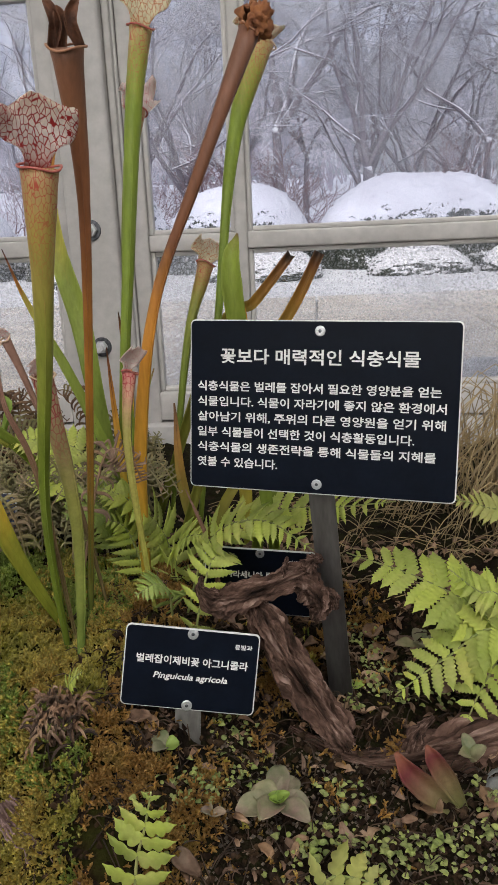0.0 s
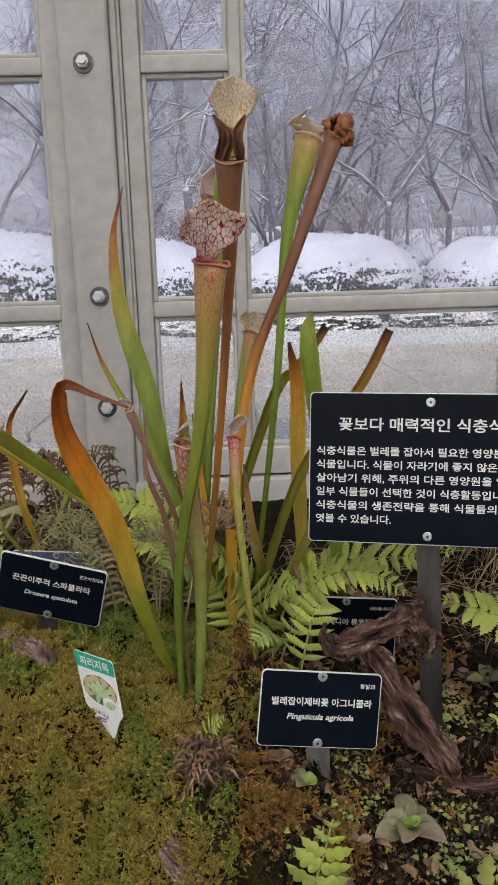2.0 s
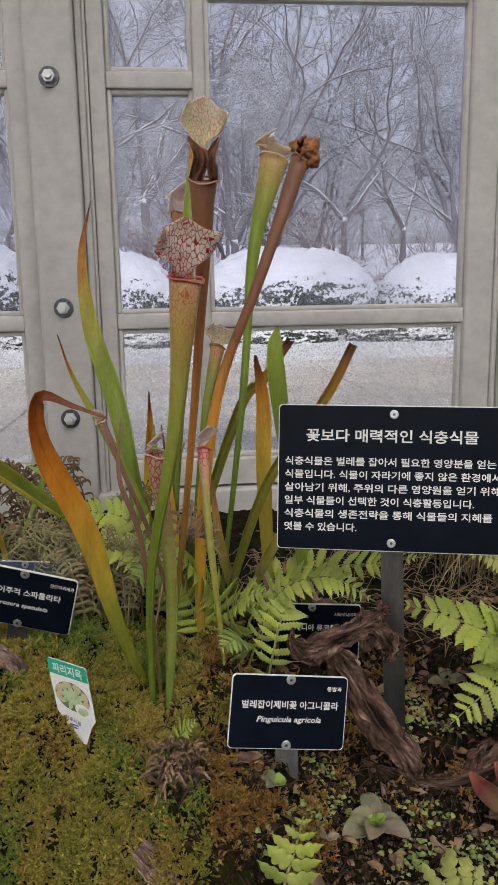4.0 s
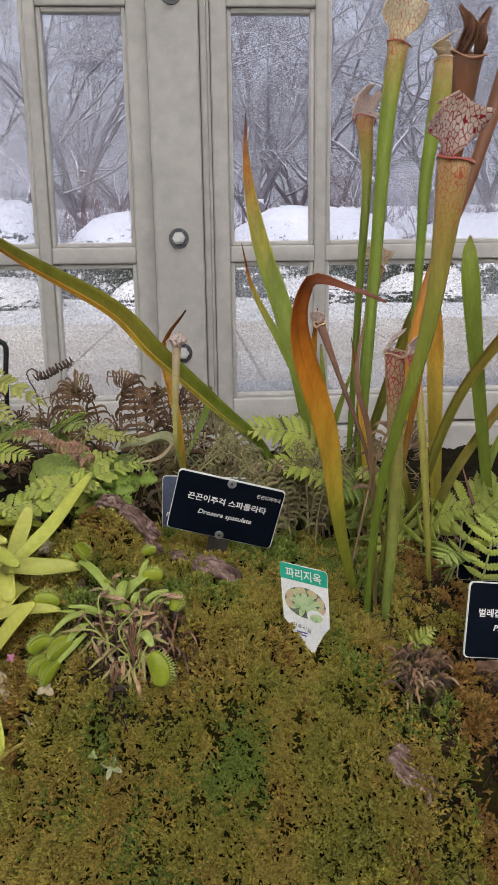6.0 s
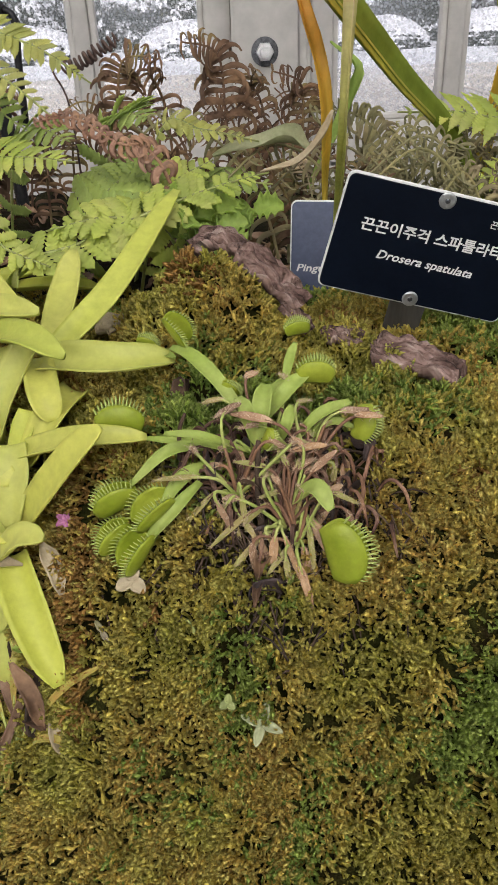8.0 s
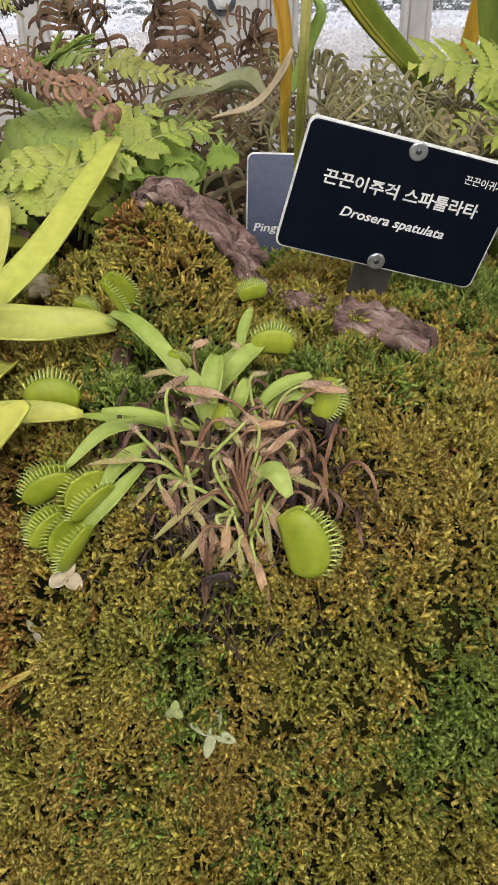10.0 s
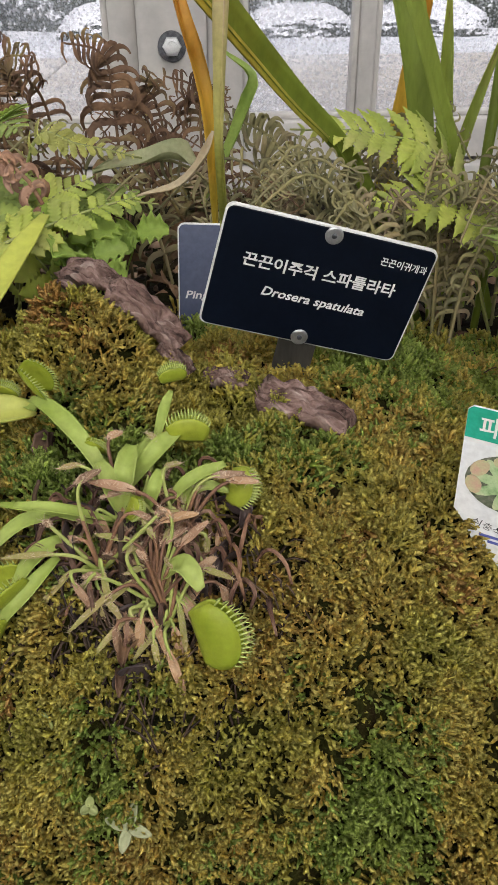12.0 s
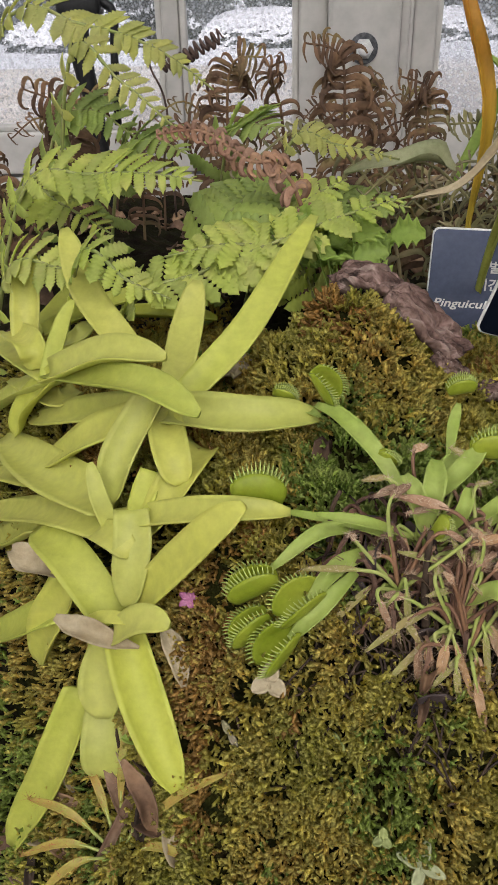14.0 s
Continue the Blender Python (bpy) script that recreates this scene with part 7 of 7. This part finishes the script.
for k in range(5):
    a = k * 1.26
    g = Geo()
    flat_leaf(g, V(-0.545, 0.745, 0.116), (math.cos(a), math.sin(a) * 0.7, 0.6 * math.sin(a)), 0.0048, 0.003, (0, -0.6, 1), 0.1, 0.8, k)
    part("petal", g, PINK, flower)
for k, (x, y) in enumerate(((-0.482, 0.722), (-0.474, 0.728), (-0.445, 0.703), (-0.452, 0.712), (-0.425, 0.728), (-0.465, 0.745), (-0.49, 0.79), (-0.455, 0.75), (-0.412, 0.752), (-0.435, 0.708), (-0.458, 0.718), (-0.43, 0.74), (-0.44, 0.75), (-0.418, 0.715), (-0.47, 0.72), (-0.462, 0.735), (-0.437, 0.718), (-0.448, 0.728), (-0.425, 0.748), (-0.41, 0.735), (-0.405, 0.745), (-0.455, 0.705), (-0.472, 0.742), (-0.422, 0.722))):
    t = thing("dead_leaf", "blackened withered leaf among the sundews", "leaf", "withered leaves")
    g = Geo()
    a = rg.uniform(0, 6.28)
    e = V(math.cos(a), math.sin(a) * 0.8, 0) * rg.uniform(0.010, 0.016)
    b = on_bed(x, y, 0.003)
    w = rg.uniform(0.005, 0.008)
    blade(g, [b, b + e * 0.4 + V(0, 0, 0.004), b + e * 0.8 + V(0, 0, 0.005), b + e + V(rg.uniform(-0.003, 0.003), 0, -0.001)], [w * 0.4, w, w * 0.9, w * 0.5, w * 0.15], 0.0008, 0.9, (0, -0.5, 1), 12, 0.6, k * 2.1)
    part("leaf_blade", g, BLACK_LEAF if k % 3 else DRY_LEAF, t)
for lab, pts, r in (("cut dark brown stalk standing in the sundew", [(-0.452, 0.722, 0.125), (-0.453, 0.727, 0.142), (-0.452, 0.732, 0.162)], 0.0014), ("thin dark twig lying by the sundew", [(-0.478, 0.734, 0.142), (-0.468, 0.730, 0.142), (-0.458, 0.728, 0.134)], 0.0009), ("thin dead stem by a flytrap", [(-0.488, 0.748, 0.145), (-0.487, 0.748, 0.160), (-0.484, 0.749, 0.168)], 0.0010)):
    t = thing("twig", lab, "twig", "twigs")
    g = Geo()
    tube(g, pts, [r * 1.2, r, r * 0.8], 7, 10)
    part("stem", g, ROOT, t)
for lab, pts, w, mt in (("withered brown strip across a butterwort", [(-0.602, 0.742, 0.108), (-0.585, 0.736, 0.104), (-0.566, 0.735, 0.098)], 0.010, CREAM_LEAF), ("dry cream leaf tip on the moss", [(-0.556, 0.738, 0.108), (-0.549, 0.730, 0.098), (-0.546, 0.722, 0.088)], 0.009, CREAM_LEAF), ("papery dead leaf under the butterworts", [(-0.636, 0.790, 0.105), (-0.620, 0.780, 0.104), (-0.604, 0.778, 0.100)], 0.014, CREAM_LEAF), ("withered strap by the red sundew", [(-0.572, 0.708, 0.062), (-0.562, 0.700, 0.045), (-0.560, 0.696, 0.026)], 0.008, DRY_LEAF), ("withered strap by the red sundew", [(-0.585, 0.722, 0.040), (-0.575, 0.708, 0.030), (-0.566, 0.698, 0.018)], 0.006, DRY_LEAF), ("wilted cream and brown leaf over the ferns", [(-0.401, 0.900, 0.273), (-0.407, 0.900, 0.259), (-0.423, 0.900, 0.246), (-0.442, 0.900, 0.242)], 0.005, CREAM_LEAF), ("long pale green leaf over the ferns", [(-0.405, 0.98, 0.240), (-0.430, 0.98, 0.247), (-0.470, 0.98, 0.238)], 0.015, PALE_BIT), ("thin bright green blade behind the ferns", [(-0.40, 1.05, 0.20), (-0.365, 1.05, 0.275), (-0.385, 1.05, 0.30)], 0.009, HERB)):
    t = thing("loose_leaf", lab, "leaf")
    g = Geo()
    blade(g, pts, [w * 0.3, w, w, w * 0.7, w * 0.15], 0.0010, 0.4, (0, -0.5, 1), 14, 0.5, len(lab))
    part("leaf_blade", g, mt, t)

# black iron stand at the back of the bed
iron = thing("iron_stand", "black iron stand with a clamped head by the glass", "stand")
g = Geo()
tube(g, [(-0.664, 1.30, 0.12), (-0.668, 1.30, 0.24), (-0.676, 1.30, 0.30), (-0.672, 1.30, 0.335)], [0.006, 0.008, 0.010, 0.007], 10, 14)
part("leg", g, BLACK_IRON, iron)
g = Geo()
box(g, (-0.672, 1.30, 0.343), (0.040, 0.026, 0.018), 0.004)
tube(g, [(-0.69, 1.298, 0.345), (-0.70, 1.296, 0.365), (-0.695, 1.295, 0.385)], [0.007, 0.008, 0.005], 8, 8)
part("clamp", g, BLACK_IRON, iron)
g = Geo()
tube(g, [(-0.652, 1.30, 0.345), (-0.642, 1.30, 0.335), (-0.645, 1.30, 0.30), (-0.648, 1.30, 0.24)], [0.004, 0.004, 0.0035], 8, 10)
part("rod", g, BLACK_IRON, iron)

iron.location = (-0.020, 0.0, -0.016)

# straw, rootlets, gravel and ground cover, too fine to count
g = Geo()
for k in range(420):
    x, y = rg.gauss(0.30, 0.055), rg.gauss(1.20, 0.06)
    a = rg.uniform(-0.10, 0.10)
    b = V(x, y, ground_z(x, y))
    h = rg.uniform(0.08, 0.19)
    tube(g, [b, b + V(a * 0.5, -0.01, h), b + V(a * 1.4, -0.05, h * 0.75), b + V(a * 2, -0.09, h * rg.uniform(0.1, 0.6))], [0.0010, 0.0008, 0.0004], 3, 8)
tagged(part("dry_grass", g, STRAW), "arching tuft of dry straw-coloured grass", "grass", kind="stuff")
g = Geo()
for k in range(520):
    x, y = rg.uniform(-0.12, 0.36), rg.uniform(0.92, 1.3)
    a = rg.uniform(0, 6.28)
    L = rg.uniform(0.02, 0.06)
    b = on_bed(x, y, 0.002)
    d = V(math.cos(a) * L, math.sin(a) * L, rg.uniform(-0.003, 0.02))
    tube(g, [b, b + d * 0.5 + V(0, 0, rg.uniform(0, 0.012)), b + d], [0.0007, 0.0005], 3, 5)
tagged(part("straw_litter", g, STRAW), "scattered dry straw on the soil", "straw", kind="stuff")
g = Geo()
for k in range(1500):
    x, y = rg.uniform(-0.24, 0.20), rg.uniform(0.60, 0.92)
    if k > 1150:
        x, y = rg.gauss(-0.445, 0.025), rg.gauss(0.725, 0.016)
    a = rg.uniform(0, 6.28)
    L = rg.uniform(0.008, 0.03)
    b = on_bed(x, y, 0.001)
    d = V(math.cos(a) * L, math.sin(a) * L, 0)
    e = on_bed(x + d.x, y + d.y, rg.uniform(0.001, 0.008))
    tube(g, [b, (b + e) / 2 + V(rg.uniform(-.003, .003), 0, rg.uniform(0.002, 0.008)), e], [0.0007, 0.0004], 3, 5)
tagged(part("rootlets", g, ROOT), "tangle of fine dark rootlets and stems", "roots", kind="stuff")
g = Geo()
for k in range(1500):
    x, y = rg.uniform(-0.10, 0.16), rg.uniform(0.62, 0.74)
    p = on_bed(x, y, 0.0005)
    r = rg.uniform(0.0008, 0.0022)
    q = [V(rg.uniform(-1, 1), rg.uniform(-1, 1), rg.uniform(0.2, 1)) * r * 0.25 for _ in range(6)]
    g.add([p + V(r, 0, 0) + q[0], p + V(-r, 0, 0) + q[1], p + V(0, r, 0) + q[2], p + V(0, -r, 0) + q[3], p + V(0, 0, r) + q[4], p - V(0, 0, r)], [(0, 2, 4), (2, 1, 4), (1, 3, 4), (3, 0, 4), (2, 0, 5), (1, 2, 5), (3, 1, 5), (0, 3, 5)])
tagged(part("gravel", g, PEBBLE, None, smooth=False), "fine grey-brown gravel on dark soil", "gravel", kind="stuff")
g = Geo()
for k in range(5200):
    x, y = rg.uniform(-0.22, 0.24), rg.uniform(0.59, 0.98)
    p = on_bed(x, y, rg.uniform(-0.001, 0.004))
    r = rg.uniform(0.0012, 0.0042)
    q = [V(rg.uniform(-1, 1), rg.uniform(-1, 1), rg.uniform(-0.4, 1)) * r * 0.45 for _ in range(6)]
    g.add([p + V(r, 0, 0) + q[0], p + V(-r, 0, 0) + q[1], p + V(0, r, 0) + q[2], p + V(0, -r, 0) + q[3], p + V(0, 0, r) + q[4], p - V(0, 0, r)], [(0, 2, 4), (2, 1, 4), (1, 3, 4), (3, 0, 4), (2, 0, 5), (1, 2, 5), (3, 1, 5), (0, 3, 5)])
tagged(part("soil_crumbs", g, CRUMB, None, smooth=False), "loose dark crumbs of peaty soil", "soil", kind="stuff")
g = Geo()
clumps = [(-0.075, 0.735), (-0.072, 0.70), (-0.098, 0.675), (-0.105, 0.665), (0.0, 0.66), (0.03, 0.655), (0.055, 0.65), (0.09, 0.655), (0.12, 0.66), (-0.02, 0.645), (0.02, 0.635), (0.07, 0.64), (0.03, 0.80), (0.045, 0.83), (0.035, 0.86), (0.06, 0.80), (0.10, 0.80), (0.005, 0.69), (0.12, 0.69), (-0.12, 0.64)]
for cx, cy in clumps:
    for k in range(36):
        x, y = cx + rg.gauss(0, 0.011), cy + rg.gauss(0, 0.009)
        a = rg.uniform(0, 6.28)
        L = rg.uniform(0.0028, 0.0064)
        flat_leaf(g, on_bed(x, y, rg.uniform(0.003, 0.010)), (math.cos(a), math.sin(a), 0.3), L, L * rg.uniform(0.5, 0.85), (rg.uniform(-.6, .6), -0.4 + rg.uniform(-.5, .5), 1), 0.3, 0.75, k, 0.12, 0.0004, nu=4, ns=4)
tagged(part("ground_cover", g, COVER), "tiny pale green clover-like ground cover", "ground cover", kind="stuff")
g = Geo()
for k in range(1000):
    if k < 600:
        x, y = rg.uniform(-0.14, 0.26), rg.uniform(0.62, 1.10)
    else:
        x, y = rg.uniform(-0.72, 0.02), rg.uniform(0.95, 1.45)
    a = rg.uniform(0, 6.28)
    L = rg.uniform(0.005, 0.016) * (1.5 if k > 600 else 1)
    flat_leaf(g, on_bed(x, y, rg.uniform(0.001, 0.006)), (math.cos(a), math.sin(a), rg.uniform(-0.2, 0.5)), L, L * rg.uniform(0.25, 0.6), (rg.uniform(-.6, .6), rg.uniform(-.8, .2), 1), rg.uniform(-0.6, 0.8), 0.9, k * 1.3, 0.2, 0.0005, nu=3, ns=5)
tagged(part("leaf_crumbs", g, DRY_LEAF), "crumbled brown leaf litter over dark soil", "leaf litter", kind="stuff")

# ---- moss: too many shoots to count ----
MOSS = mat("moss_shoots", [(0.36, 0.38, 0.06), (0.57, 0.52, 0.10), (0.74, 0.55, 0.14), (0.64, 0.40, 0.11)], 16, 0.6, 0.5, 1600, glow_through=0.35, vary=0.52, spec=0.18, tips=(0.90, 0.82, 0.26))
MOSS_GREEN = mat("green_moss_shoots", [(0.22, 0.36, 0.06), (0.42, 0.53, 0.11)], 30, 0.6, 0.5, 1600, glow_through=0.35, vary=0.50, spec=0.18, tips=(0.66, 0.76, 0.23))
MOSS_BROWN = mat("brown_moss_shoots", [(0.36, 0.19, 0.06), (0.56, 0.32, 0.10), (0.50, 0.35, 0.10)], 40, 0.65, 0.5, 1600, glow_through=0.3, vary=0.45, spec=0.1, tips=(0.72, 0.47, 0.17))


def moss_field(name, material, spots, label, size, lean=0.5, seed=3):
    """Little feathery shoots, each a stem clad in leaflets, stood on the bed at the given (x, y)."""
    nr = np.random.RandomState(seed)
    tv, tf = [], []

    def stem(path, radii, turn):
        """Three-sided rings along path, joined into a knobbly shoot."""
        k = len(tv)
        for r, (p, rr) in enumerate(zip(path, radii)):
            for q in range(3):
                a = q * 2.0944 + r * 1.0472 + turn
                tv.append(np.array(p) + rr * np.array((math.cos(a), math.sin(a), 0.25 * math.cos(a))))
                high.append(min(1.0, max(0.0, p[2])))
        tf.extend((k + r * 3 + q, k + r * 3 + (q + 1) % 3, k + r * 3 + 3 + (q + 1) % 3, k + r * 3 + 3 + q) for r in range(len(path) - 1) for q in range(3))
    high = []
    stem([(0, 0, 0), (0.03, 0.02, 0.45), (0.10, -0.02, 0.78), (0.17, 0.0, 1.0)], (0.10, 0.150, 0.155, 0.075), 0.0)
    stem([(0.02, 0, 0.28), (0.24, 0.16, 0.66)], (0.12, 0.090), 0.5)
    stem([(0.04, 0, 0.50), (-0.16, -0.18, 0.84)], (0.12, 0.085), 0.2)
    tv, tf = np.array(tv), np.array(tf)
    N = len(spots)
    base = np.array([(x, y, ground_z(x, y)) for x, y in spots])
    e = 0.006
    nx = np.array([-(ground_z(x + e, y) - ground_z(x - e, y)) / (2 * e) for x, y in spots])
    ny = np.array([-(ground_z(x, y + e) - ground_z(x, y - e)) / (2 * e) for x, y in spots])
    swirl = np.array([noise.noise_vector((x * 70, y * 70, 3.3)) for x, y in spots])
    ax = np.stack([nx, ny, np.ones(N)], 1) * 0.60 + nr.uniform(-1, 1, (N, 3)) * lean * 1.0 + swirl * lean * 1.5 + np.array((0, 0.05, 0.15))
    heap = np.array([noise.noise((x * 95, y * 95, 6.6)) + 0.6 * noise.noise((x * 45, y * 45, 9.1)) for x, y in spots])
    base[:, 2] += 0.0115 * heap + 0.0015
    ax /= np.linalg.norm(ax, axis=1)[:, None]
    r = nr.normal(size=(N, 3))
    u = np.cross(ax, r)
    u /= np.linalg.norm(u, axis=1)[:, None]
    w = np.cross(ax, u)
    sc = size * nr.uniform(0.6, 1.35, N)
    R = np.stack([u, w, ax], 2) * sc[:, None, None]
    P = np.einsum("nij,kj->nki", R, tv) + (base + ax * 0.0005)[:, None, :]
    me = bpy.data.meshes.new(name)
    nv, nf = N * len(tv), N * len(tf)
    me.vertices.add(nv)
    me.vertices.foreach_set("co", P.reshape(-1).astype(np.float32))
    me.loops.add(nf * 4)
    me.loops.foreach_set("vertex_index", (tf[None] + (np.arange(N) * len(tv))[:, None, None]).reshape(-1).astype(np.int32))
    me.polygons.add(nf)
    me.polygons.foreach_set("loop_start", np.arange(0, nf * 4, 4, dtype=np.int32))
    me.polygons.foreach_set("use_smooth", [True] * nf)
    me.update(calc_edges=True)
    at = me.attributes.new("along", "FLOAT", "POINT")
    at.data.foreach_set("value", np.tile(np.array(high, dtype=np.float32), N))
    me.materials.append(material)
    return tagged(new(name, me), label, "moss", kind="stuff")


rg = random.Random(9)
gold, green, brown = [], [], []
x0, x1, y0, y1 = -0.68, 0.06, 0.57, 0.95
for i in range(170000):
    x, y = rg.uniform(x0, x1), y0 + (y1 - y0) * rg.random() ** 1.3
    bare = smooth_step(x + 0.07 * noise.noise((x * 20, y * 20, 0)), -0.20, -0.12)
    dens = 1.0 - 0.985 * bare * (1 - 0.5 * smooth_step(noise.noise((x * 18, y * 18, 4.4)), 0.1, 0.35))
    dens *= 1 - 0.8 * smooth_step(y, 0.88, 0.96)
    dens *= 1 - 0.92 * math.exp(-(((x + 0.445) / 0.043) ** 2 + ((y - 0.730) / 0.026) ** 2) ** 2)
    dens *= 1 - 0.55 * smooth_step(-x, 0.55, 0.60)
    dens *= 1 - 0.85 * math.exp(-(((x + 0.205) / 0.034) ** 2 + ((y - 0.685) / 0.026) ** 2))
    dens *= 1 - 0.7 * math.exp(-(((x + 0.297) / 0.016) ** 2 + ((y - 0.728) / 0.014) ** 2))
    gaps = noise.noise((x * 95, y * 95, 6.6)) + 0.6 * noise.noise((x * 45, y * 45, 9.1))
    dens *= 0.50 + 0.50 * smooth_step(gaps, -0.48, 0.05)
    if rg.random() > dens:
        continue
    q = noise.noise((x * 14, y * 14, 2.2)) + 0.5 * noise.noise((x * 40, y * 40, 5))
    q += 0.28 * math.exp(-(((x + 0.478) / 0.036) ** 2 + ((y - 0.848) / 0.030) ** 2))
    damp = 1.15 * math.exp(-(((x + 0.46) / 0.09) ** 2 + ((y - 0.775) / 0.035) ** 2)) + smooth_step(y, 0.80, 0.88) * 0.6 * (x > -0.42)
    if x > -0.18 and q < 0.25:
        brown.append((x, y))
    elif q + rg.uniform(-0.25, 0.25) < -0.40 + 0.75 * damp:
        green.append((x, y))
    elif q + rg.uniform(-0.2, 0.2) > 0.66:
        brown.append((x, y))
    else:
        gold.append((x, y))
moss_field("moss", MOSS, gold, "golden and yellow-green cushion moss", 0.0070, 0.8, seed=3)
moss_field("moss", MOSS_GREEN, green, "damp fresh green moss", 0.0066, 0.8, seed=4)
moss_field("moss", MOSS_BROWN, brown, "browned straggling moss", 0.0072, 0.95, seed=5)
